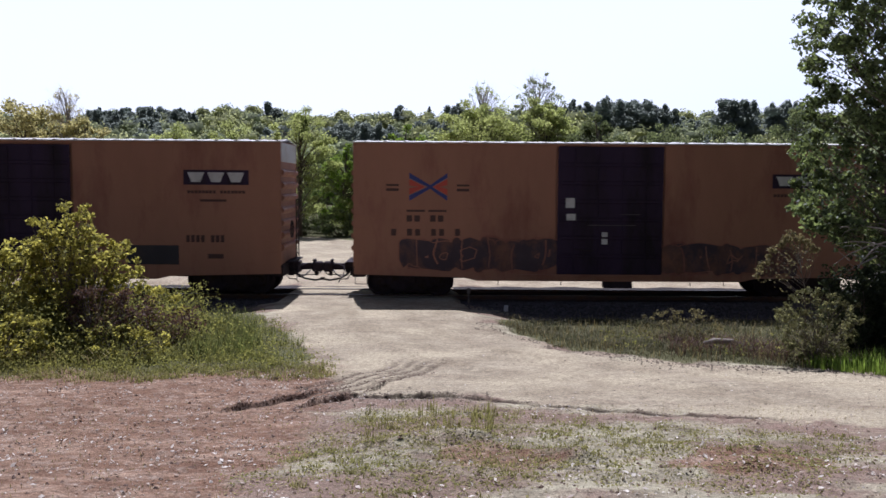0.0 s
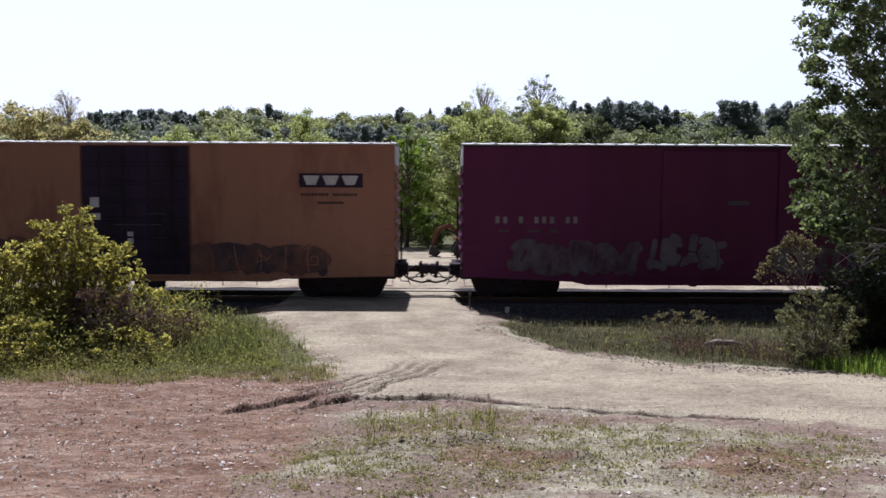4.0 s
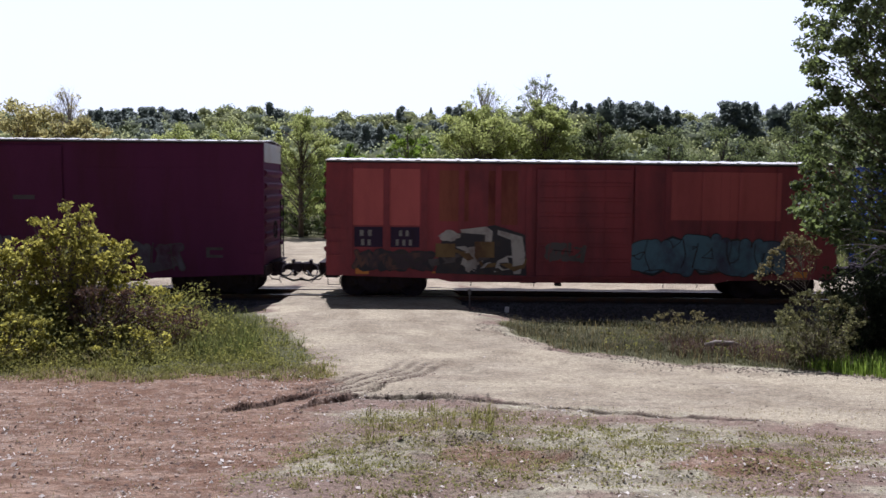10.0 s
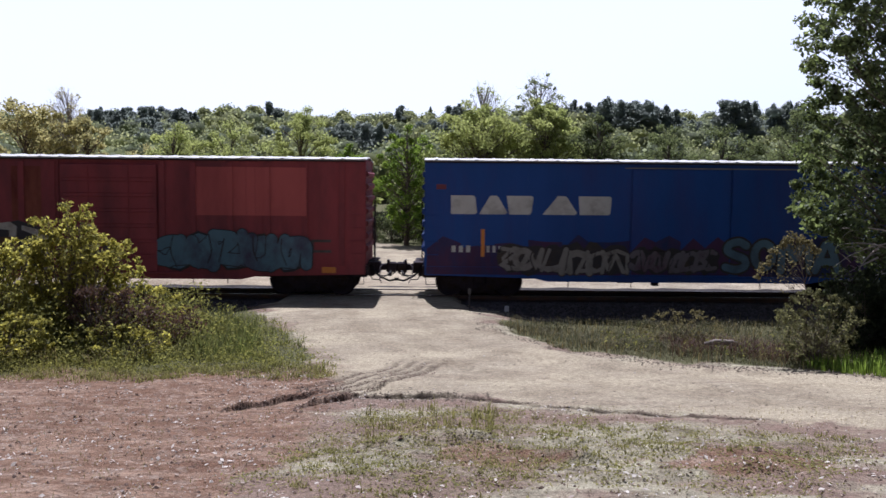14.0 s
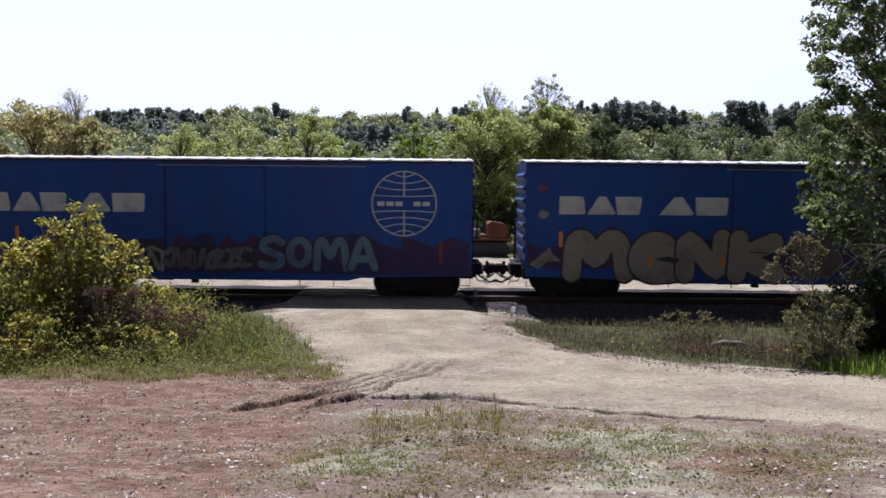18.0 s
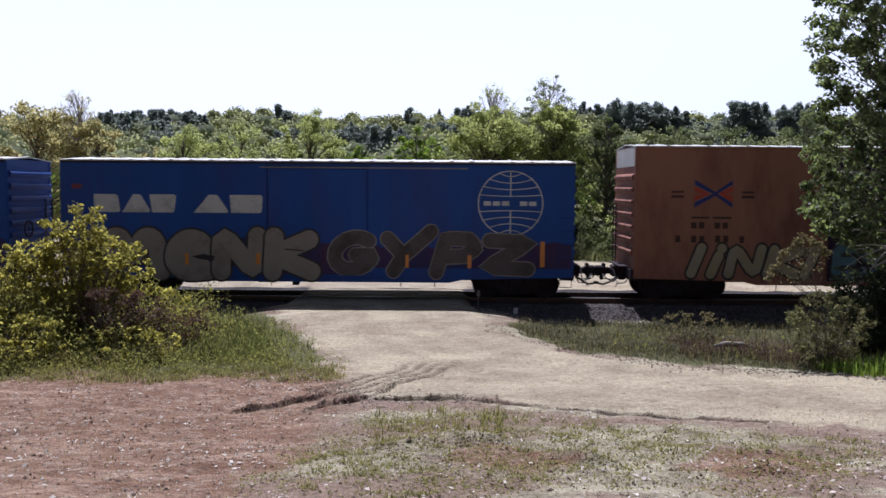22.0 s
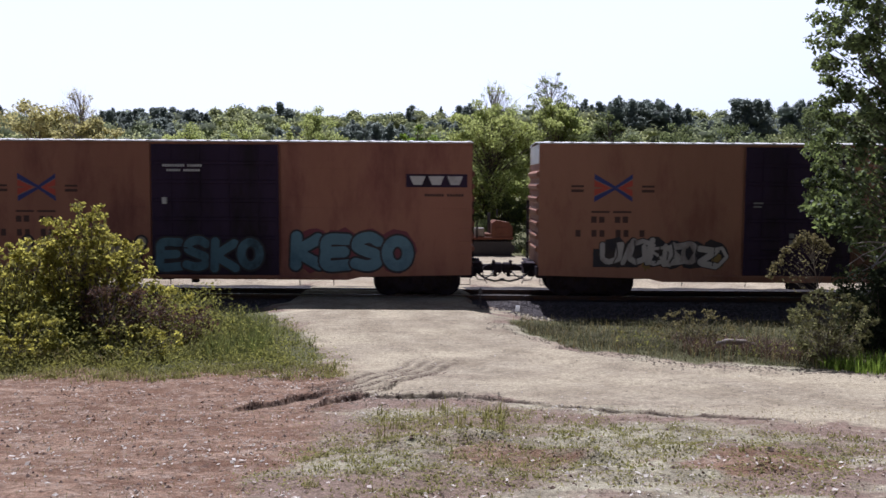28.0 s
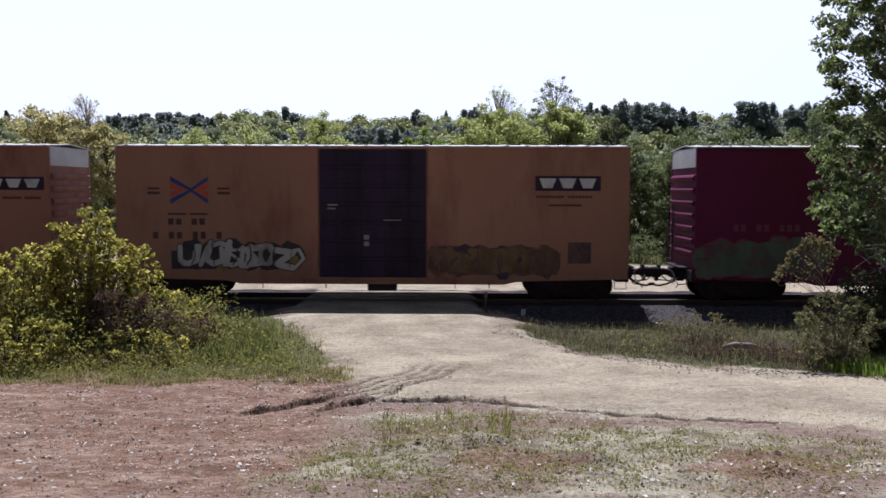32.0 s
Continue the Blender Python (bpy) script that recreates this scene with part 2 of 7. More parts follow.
RUST = (0.11, 0.045, 0.025)
M = {
    "yellow": material("faded_yellow_paint", (0.330, 0.168, 0.112), 0.65, 0, 0.24, 1.0, 0.15, 30, (0.226, 0.098, 0.073), 0.28, 0.7, 0.2),
    "yellow_old": material("rust_stained_yellow_paint", (0.326, 0.154, 0.106), 0.7, 0, 0.26, 1.0, 0.15, 30, (0.199, 0.080, 0.068), 0.36, 0.7, 0.2),
    "red": material("oxide_red_paint", (0.118, 0.027, 0.077), 0.7, 0, 0.28, 0.9, 0.15, 30, (0.102, 0.026, 0.054), 0.3, 0.75, 0.12),
    "maroon": material("maroon_paint", (0.122, 0.017, 0.054), 0.7, 0, 0.25, 0.6, 0.1, 40, (0.115, 0.019, 0.031), 0.3, 0.75, 0.12),
    "orange_red": material("weathered_red_paint", (0.288, 0.064, 0.074), 0.7, 0, 0.3, 0.9, 0.15, 40, (0.173, 0.051, 0.061), 0.45, 0.7, 0.15),
    "fresh_red": material("faded_pink_red_paint", (0.461, 0.113, 0.113), 0.6, 0, 0.2, 0.9, 0.1, 40, (0.358, 0.087, 0.090), 0.35, 0.7, 0.15),
    "blue": material("blue_paint", (0.019, 0.070, 0.288), 0.5, 0, 0.26, 0.9, 0.12, 30, (0.031, 0.056, 0.224), 0.35, 0.75, 0.2),
    "fade": material("faded_purple_grime", (0.077, 0.038, 0.090), 0.75, 0, 0.35, 1.2, 0.15, 40, (0.028, 0.044, 0.128), 0.5, 0.5, 0.15),
    "black": material("black_door_paint", (0.038, 0.024, 0.051), 0.7, 0, 0.3, 0.8, 0.1, 40, (0.020, 0.015, 0.019), 0.3, 0.7, 0.15),
    "iron": material("oily_cast_iron", (0.037, 0.028, 0.037), 0.8, 0.0, 0.35, 5, 0.3, 50, (0.030, 0.020, 0.015), 0.35, 0.0, 0.15),
    "tread": material("polished_wheel_steel", (0.22, 0.20, 0.19), 0.35, 0.9, 0.2, 6, 0.1),
    "rubber": material("black_hose_rubber", (0.012, 0.012, 0.013), 0.6, 0, 0.2, 8, 0.2),
    "galv": material("galvanised_sheet", (0.52, 0.52, 0.51), 0.5, 0.25, 0.2, 1.3, 0.15, 30, (0.42, 0.36, 0.30), 0.3),
    "white": material("white_stencil_paint", (0.537, 0.537, 0.537), 0.6, 0, 0.2, 3, 0.1, 40, (0.342, 0.329, 0.329), 0.3),
    "stencil": material("dark_stencil_paint", (0.061, 0.027, 0.024), 0.65, 0, 0.3, 4, 0.1),
    "decal_blue": material("blue_decal", (0.022, 0.034, 0.183), 0.5, 0, 0.2, 3, 0.05),
    "decal_red": material("red_decal", (0.439, 0.061, 0.037), 0.5, 0, 0.2, 3, 0.05),
    "orange": material("orange_reflector", (0.610, 0.207, 0.024), 0.35, 0, 0.15, 5, 0.05),
    "spray_dark": material("dark_spray_paint", (0.022, 0.02, 0.03), 0.6, 0, 0.3, 2, 0.1, 40, (0.05, 0.035, 0.03), 0.3),
    "spray_grey": material("silver_grey_spray_paint", (0.232, 0.220, 0.213), 0.55, 0.1, 0.3, 1.6, 0.1, 40, (0.134, 0.116, 0.110), 0.35),
    "spray_tan": material("tan_chrome_spray_paint", (0.244, 0.213, 0.183), 0.6, 0.0, 0.25, 1.4, 0.1, 40, (0.134, 0.104, 0.091), 0.3),
    "spray_gold": material("tan_yellow_spray_paint", (0.354, 0.287, 0.171), 0.6, 0, 0.28, 1.6, 0.1, 40, (0.293, 0.262, 0.220), 0.45),
    "spray_dim": material("worn_grey_spray_paint", (0.091, 0.076, 0.078), 0.65, 0, 0.3, 1.8, 0.1, 40, (0.043, 0.032, 0.032), 0.4),
    "spray_blue": material("pale_blue_spray_paint", (0.085, 0.159, 0.232), 0.55, 0, 0.25, 1.4, 0.1, 40, (0.055, 0.098, 0.159), 0.35),
    "spray_teal": material("turquoise_spray_paint", (0.100, 0.207, 0.275), 0.55, 0, 0.25, 1.4, 0.1, 40, (0.049, 0.122, 0.183), 0.3),
    "spray_yellow": material("yellow_spray_paint", (0.22, 0.14, 0.04), 0.55, 0, 0.25, 1.6, 0.1),
    "spray_pink": material("pink_spray_paint", (0.16, 0.03, 0.05), 0.55, 0, 0.25, 1.6, 0.1),
    "worn_grey": material("grey_spray_paint_worn_to_red", (0.145, 0.132, 0.156), 0.75, 0, 0.35, 1.3, 0.1, 40, (0.084, 0.035, 0.063), 0.45, 0.3, 0.12),
    "worn_dim": material("dull_spray_paint_worn_to_yellow", (0.073, 0.055, 0.066), 0.75, 0, 0.35, 1.5, 0.1, 40, (0.207, 0.107, 0.073), 0.45, 0.3, 0.12),
    "worn_white": material("white_spray_paint_worn_thin", (0.439, 0.415, 0.390), 0.7, 0, 0.3, 1.5, 0.1, 40, (0.195, 0.159, 0.146), 0.4, 0.3, 0.15),
    "worn_blue": material("pale_blue_spray_paint_worn_thin", (0.104, 0.183, 0.244), 0.65, 0, 0.3, 1.2, 0.1, 40, (0.073, 0.061, 0.104), 0.42, 0.3, 0.2),
    "worn_gold": material("yellowish_spray_paint_worn_thin", (0.195, 0.128, 0.061), 0.7, 0, 0.35, 1.5, 0.1, 40, (0.098, 0.055, 0.037), 0.5, 0.3, 0.15),
    "worn_green": material("green_spray_paint_worn_thin", (0.104, 0.128, 0.095), 0.7, 0, 0.35, 1.4, 0.1, 40, (0.104, 0.061, 0.079), 0.4, 0.3, 0.15),
    "door_teal": material("turquoise_spray_paint_on_black", (0.091, 0.165, 0.213), 0.65, 0, 0.3, 1.5, 0.1, 40, (0.037, 0.055, 0.073), 0.35, 0.3, 0.15),
    "chip": material("pale_wood_chip", (0.62, 0.57, 0.50), 0.9, 0, 0.35, 6, 0.3, 60, (0.40, 0.31, 0.25), 0.4),
    "rust_panel": material("rusty_red_panel", (0.256, 0.084, 0.058), 0.75, 0, 0.3, 0.9, 0.15, 40, (0.115, 0.026, 0.026), 0.4, 0.7, 0.15),
    # darker than the loose stones: shade in the gaps between them is painted in
    "bed": material("gap_shade_ballast_bed", (0.060, 0.052, 0.054), 0.95, 0, 0.5, 14, 0.9, 45, (0.035, 0.028, 0.027), 0.45),
    "grit": material("brown_road_grit", (0.17, 0.135, 0.10), 0.9, 0, 0.4, 6, 0.3, 60, (0.32, 0.27, 0.2), 0.4),
    "rail": material("worn_rail_steel", (0.075, 0.05, 0.045), 0.45, 0.6, 0.25, 4, 0.2, 60, (0.1, 0.05, 0.03), 0.4),
    "tie": material("creosoted_timber", (0.04, 0.03, 0.026), 0.9, 0, 0.4, 6, 0.6, 40, (0.14, 0.12, 0.10), 0.35),
    "stone": material("crushed_grey_stone", (0.105, 0.092, 0.094), 0.9, 0, 0.5, 9, 0.9, 45, (0.06, 0.045, 0.042), 0.45),
    "pebble": material("pale_pebble", (0.60, 0.545, 0.475), 0.8, 0, 0.35, 6, 0.3, 60, (0.38, 0.31, 0.27), 0.4),
    "clod": material("dry_earth_clod", (0.13, 0.085, 0.065), 0.95, 0, 0.4, 7, 0.5, 50, (0.24, 0.17, 0.13), 0.4),
    "litter": material("dry_leaf_litter", (0.25, 0.17, 0.12), 0.9, 0, 0.4, 6, 0.3, 60, (0.42, 0.36, 0.30), 0.4),
    "bark": material("grey_brown_bark", (0.11, 0.085, 0.065), 0.95, 0, 0.35, 5, 0.9, 30, (0.2, 0.18, 0.15), 0.35, 0.6),
    "twig": material("pale_bare_twigs", (0.34, 0.30, 0.27), 0.9, 0, 0.25, 5, 0.2),
    "machine": material("orange_machine_paint", (0.13, 0.05, 0.032), 0.75, 0, 0.35, 2, 0.1, 40, (0.13, 0.06, 0.035), 0.45, 0.3, 0.2),
    "machine_dark": material("dark_machine_steel", (0.03, 0.028, 0.03), 0.6, 0.2, 0.3, 4, 0.2),
    "machine_pale": material("pale_machine_panel", (0.17, 0.14, 0.115), 0.6, 0, 0.2, 4, 0.1),
    "post": material("weathered_steel_post", (0.10, 0.095, 0.10), 0.7, 0.3, 0.3, 6, 0.2, 40, RUST, 0.3),
    "log": material("bleached_log", (0.24, 0.205, 0.17), 0.9, 0, 0.35, 5, 0.6, 30, (0.12, 0.095, 0.08), 0.45),
}
LEAF = {
    "bush": foliage("bush_leaves", (0.152, 0.160, 0.048), (0.52, 0.50, 0.11), 0.52, 0.5),
    "weed": foliage("weed_leaves", (0.125, 0.138, 0.046), (0.35, 0.36, 0.10), 0.46, 0.38),
    "grass": foliage("grass_blades", (0.075, 0.11, 0.025), (0.18, 0.27, 0.05), 0.45, 0.4, (0.30, 0.26, 0.13)),
    "verge": foliage("verge_grass_blades", (0.047, 0.062, 0.024), (0.105, 0.138, 0.04), 0.4, 0.5, (0.17, 0.14, 0.085)),
    "tuft": foliage("short_grass_blades", (0.14, 0.155, 0.045), (0.32, 0.34, 0.08), 0.45, 0.4, (0.33, 0.28, 0.12)),
    "lush": foliage("lush_grass_blades", (0.072, 0.098, 0.022), (0.19, 0.25, 0.05), 0.45, 0.35, (0.22, 0.21, 0.09)),
    "dry": foliage("pale_dry_grass", (0.25, 0.22, 0.11), (0.32, 0.28, 0.12), 0.3, 0.35),
    "near_tree": foliage("broad_tree_leaves", (0.064, 0.092, 0.048), (0.20, 0.26, 0.085), 0.45, 0.65, rough=0.5, gloss=0.4),
    # darkened copy of leaf green: shade is put into the colour
    "shade": foliage("shade_painted_leaves", (0.034, 0.044, 0.026), (0.07, 0.09, 0.035), 0.4, 0.4),
    "shrub": foliage("shrub_leaves", (0.06, 0.095, 0.03), (0.18, 0.26, 0.06), 0.42, 0.45),
    "spring": foliage("spring_leaves", (0.165, 0.20, 0.075), (0.52, 0.60, 0.22), 0.55, 0.32),
    "fresh": foliage("fresh_green_leaves", (0.09, 0.155, 0.03), (0.30, 0.44, 0.07), 0.45, 0.4),
    "gold": foliage("yellow_green_leaves", (0.22, 0.215, 0.11), (0.58, 0.56, 0.26), 0.55, 0.3),
    # both far wood colours are lifted: distance haze is put into them
    "wood": foliage("hazed_wood_leaves", (0.134, 0.165, 0.101), (0.336, 0.396, 0.230), 0.55, 0.2),
    "wood_light": foliage("hazed_light_wood_leaves", (0.179, 0.209, 0.109), (0.448, 0.495, 0.241), 0.55, 0.2),
    "scrub": foliage("scrub_leaves", (0.088, 0.112, 0.055), (0.20, 0.25, 0.105), 0.5, 0.3),
    "straggly": foliage("straggly_shrub_leaves", (0.125, 0.13, 0.065), (0.29, 0.30, 0.13), 0.42, 0.55),
    "brown": foliage("withered_brown_leaves", (0.085, 0.056, 0.046), (0.15, 0.095, 0.065), 0.3, 0.4),
    "plastic": foliage("white_marker_plastic_sheet", (0.85, 0.85, 0.86), (0.85, 0.85, 0.86), 0.5, 0.02, (0.85, 0.85, 0.86)),
    "pale": foliage("pale_sapling_leaves", (0.13, 0.12, 0.065), (0.26, 0.24, 0.11), 0.4, 0.45),
    # paler and bluer than needles are: distance haze painted into the colour
    "pine": foliage("hazed_pine_needles", (0.105, 0.132, 0.120), (0.31, 0.37, 0.34), 0.58, 0.14),
}


# ---- the ground ----
TRACK_Y = 27.9


def ramp(a, b, v):
    q = np.clip((v - a) / (b - a), 0, 1)
    return q * q * (3 - 2 * q)


def inside(poly, x, y):
    """Signed distance to a polygon's edge, positive inside."""
    d = np.full(np.shape(x), 1e9)
    hit = np.zeros(np.shape(x), dtype=bool)
    for (x0, y0), (x1, y1) in zip(poly, poly[1:] + poly[:1]):
        ex, ey = x1 - x0, y1 - y0
        k = np.clip(((x - x0) * ex + (y - y0) * ey) / (ex * ex + ey * ey), 0, 1)
        d = np.minimum(d, np.hypot(x - x0 - k * ex, y - y0 - k * ey))
        if y0 != y1:
            hit ^= ((y0 > y) != (y1 > y)) & (x < (x1 - x0) * (y - y0) / (y1 - y0) + x0)
    return np.where(hit, d, -d)


def along(line, x, y):
    """Distance to an open line."""
    d = np.full(np.shape(x), 1e9)
    for (x0, y0), (x1, y1) in zip(line, line[1:]):
        ex, ey = x1 - x0, y1 - y0
        k = np.clip(((x - x0) * ex + (y - y0) * ey) / (ex * ex + ey * ey), 0, 1)
        d = np.minimum(d, np.hypot(x - x0 - k * ex, y - y0 - k * ey))
    return d


def wavy(x, y, f, seed=0.0):
    return (np.sin(f * x * 1.7 + seed) * np.cos(f * y * 1.3 + seed * 2.1) + np.sin(f * 2.3 * y + seed * 0.7 + f * x) * 0.6
            + np.cos(f * 4.1 * x - f * 3.7 * y + seed) * 0.35) / 1.95


ROAD = [(-4.9, 33.0), (-4.7, 25.0), (-4.4, 23.3), (-3.0, 19.6), (-2.1, 17.2), (-1.9, 15.6), (-1.5, 14.2), (-0.9, 13.75), (0.7, 13.6), (2.6, 12.7),
        (3.7, 12.3), (7.0, 11.2), (16.0, 9.0), (60.0, 4.0), (60.0, 10.0), (16.0, 15.0), (8.5, 15.9), (4.85, 16.9), (2.85, 18.6), (1.3, 22.2), (0.9, 24.2), (0.95, 33.0)]
CROSSING = [(-5.0, 34.0), (-5.0, 24.3), (-3.6, 21.5), (-2.0, 20.0), (-0.2, 20.0), (0.55, 22.0), (0.95, 24.3), (0.95, 34.0)]
LOT = [(-60.0, 30.6), (-60.0, 66.0), (-17.0, 61.5), (-8.0, 59.0), (-1.0, 51.0), (3.2, 45.0), (9.5, 41.5), (30.0, 38.0), (70.0, 36.0), (70.0, 30.6)]
RUT_MAIN = [(-1.25, 13.55), (-0.9, 13.62), (0.0, 13.62), (0.75, 13.5), (1.7, 13.0), (2.65, 12.55), (3.7, 12.3), (5.2, 11.9)]
RUT_LEFT = [(-3.15, 12.35), (-2.75, 12.75), (-2.35, 13.2), (-2.1, 13.5), (-1.6, 14.1)]
RUT_MID = [(-2.1, 12.75), (-1.75, 13.2), (-1.4, 13.45), (-1.0, 14.4), (-0.55, 15.6)]
WEEDS_LEFT = [(-16.0, 15.5), (-4.6, 15.7), (-3.0, 16.1), (-2.2, 16.6), (-2.5, 18.0), (-3.4, 20.2), (-4.7, 23.2), (-5.1, 25.0), (-16.0, 25.0), (-40.0, 25.0), (-40.0, 15.0)]
GRASS_RIGHT = [(1.6, 22.6), (3.0, 18.9), (5.0, 17.2), (8.6, 16.2), (16.0, 15.4), (40.0, 14.0), (40.0, 25.1), (3.6, 24.9), (2.3, 24.2)]
TUFTS = [(-1.6, 8.0), (-1.4, 11.6), (-0.6, 12.9), (0.9, 12.7), (2.5, 11.8), (5.6, 10.9), (5.0, 9.8), (3.0, 9.6), (1.2, 8.8), (0.4, 7.0)]


def wheel_line(k):
    return [(-2.3 + 0.27 * k, 14.35 - 0.1 * k), (-1.6 + 0.27 * k, 15.4 - 0.1 * k), (-0.95 + 0.27 * k, 16.3), (-0.7 + 0.32 * k, 17.2)]


WHEELWAYS = [[(-2.6, 25.0), (-1.7, 20.5), (-0.4, 17.6), (2.0, 15.4), (5.5, 13.7), (10.0, 12.4), (20.0, 10.2)],
             [(-1.0, 25.0), (-0.3, 21.5), (1.0, 19.0), (3.0, 17.0), (6.0, 15.2), (10.0, 14.0), (20.0, 12.0)]]


MOUNDS = [(random.uniform(-0.6, 1.9), random.uniform(8.3, 10.9), random.uniform(0.22, 0.5), random.uniform(0.07, 0.16), random.uniform(0.02, 0.07)) for _ in range(20)]
MOUNDS += [(random.uniform(2.2, 5.0), random.uniform(8.4, 10.5), random.uniform(0.25, 0.6), random.uniform(0.08, 0.18), random.uniform(0.015, 0.05)) for _ in range(14)]


def height(x, y):
    x, y = np.asarray(x, dtype=float), np.asarray(y, dtype=float)
    z = -0.10 + 1.9 * np.clip(1 - y / 20, 0, 1.6) ** 2
    z = z - 0.32 * ramp(1.2, 3.2, x) * ramp(18.0, 22.5, y) * (1 - ramp(30, 33, y))
    z = z - 0.30 * ramp(-5.0, -7.0, x) * ramp(19.5, 23.5, y) * (1 - ramp(30, 33, y))
    cross = ramp(-0.5, 0.45, inside(CROSSING, x, y))
    bed = ramp(25.3, 26.2, y) * (1 - ramp(29.6, 30.6, y))
    z = z * (1 - bed) + bed * -0.62
    z = z * (1 - cross) + cross * -0.025
    far = ramp(31, 36, y)
    z = z * (1 - far) + far * -0.2
    hill = ramp(70, 290, y) * (14.0 + 2.0 * np.sin(x * 0.013 + 0.8) + 1.5 * np.sin(x * 0.031)) + ramp(300, 900, y) * 14
    z = z + hill
    near = (1 - ramp(23, 26, y)) * (1 - cross)
    z = z + near * (0.035 * wavy(x, y, 1.3, 1.0) + 0.02 * wavy(x, y, 3.6, 2.0) + 0.010 * wavy(x, y, 9.0, 5.0) * np.where(inside(ROAD, x, y) > 0, 0.4, 1.0))
    z = z + (1 - ramp(10.4, 12.2, y + 0.25 * x)) * ramp(-2.0, -0.4, x) * (0.045 * np.abs(wavy(x, y, 1.9, 6.0)) + 0.022 * np.abs(wavy(x, y, 4.6, 3.0)))
    for mx, my, sx, sy, up in MOUNDS:
        z = z + up * np.exp(-((x - mx - 0.05 * np.sin(9 * y + mx * 7)) / sx) ** 2 - ((y - my - 0.12 * np.sin(4 * x + my * 5)) / sy) ** 2)
    for line, high, seed in ((RUT_MAIN, 0.085, 1.0), (RUT_LEFT, 0.10, 2.0), (RUT_MID, 0.09, 3.0)):
        lx, ly = [p[0] for p in line], [p[1] for p in line]
        d = y - np.interp(x, lx, ly) + 0.04 * wavy(x, y * 0, 4.0, seed) + 0.022 * wavy(x, y * 0.3, 9.0, seed)
        here = ramp(lx[0], lx[0] + 0.25, x) * (1 - ramp(lx[-1] - (1.2 if seed == 1.0 else 0.3), lx[-1], x))
        high = high * here * np.clip(0.72 + 0.3 * wavy(x, y * 0, 2.6, seed * 3) + 0.5 * wavy(x, y * 0, 8.5, seed), 0.12, 1.3)
        if seed == 1.0:
            high = high * np.interp(x, [0.3, 0.9, 2.2, 5.0], [1.0, 0.55, 0.45, 0.3])
        z = z + high * (1 / (1 + np.exp(-np.clip(d / 0.016, -50, 50)))) * np.exp(-np.clip(d, 0, 9) / 0.35) - 0.6 * high * np.exp(-((d + 0.06) / 0.06) ** 2)
    for k in range(4):
        z = z - 0.07 * np.exp(-(along(wheel_line(k), x, y) / 0.075) ** 2) * (0.6 + 0.4 * wavy(x, y, 2.5, k))
    return z


def steps(*runs):
    out = []
    for a, b, s in runs:
        out += list(np.arange(a, b - s * 0.01, s))
    return np.array(out + [runs[-1][1]])


gx = steps((-1500, -300, 120), (-300, -60, 15), (-60, -14, 1.5), (-14, -6, 0.2), (-6, -3.4, 0.09), (-3.4, 5.4, 0.045), (5.4, 14, 0.2), (14, 60, 1.5), (60, 300, 15), (300, 1500, 120))
gy = steps((-900, -100, 100), (-100, -10, 10), (-10, 6, 1.0), (6, 12, 0.07), (12, 14.4, 0.025), (14.4, 17, 0.07), (17, 36, 0.14), (36, 80, 1.5), (80, 400, 10), (400, 2400, 100))
X, Y = np.meshgrid(gx, gy)
Z = height(X, Y)
nx, ny = len(gx), len(gy)
ground_mesh = bpy.data.meshes.new("ground")
idx = np.arange(nx * ny).reshape(ny, nx)
cells = np.stack([idx[:-1, :-1], idx[:-1, 1:], idx[1:, 1:], idx[1:, :-1]], axis=-1).reshape(-1, 4)
ground_mesh.vertices.add(nx * ny)
ground_mesh.vertices.foreach_set("co", np.stack([X, Y, Z], axis=-1).astype(np.float32).ravel())
ground_mesh.loops.add(cells.size)
ground_mesh.loops.foreach_set("vertex_index", cells.astype(np.int32).ravel())
ground_mesh.polygons.add(len(cells))
ground_mesh.polygons.foreach_set("loop_start", np.arange(0, cells.size, 4, dtype=np.int32))
ground_mesh.polygons.foreach_set("loop_total", np.full(len(cells), 4, dtype=np.int32))
ground_mesh.update(calc_edges=True)
ground_mesh.shade_smooth()
road_in = inside(ROAD, X, Y) + 0.25 * wavy(X, Y, 1.8, 3.0) + 0.1 * wavy(X, Y, 7.0, 1.0)
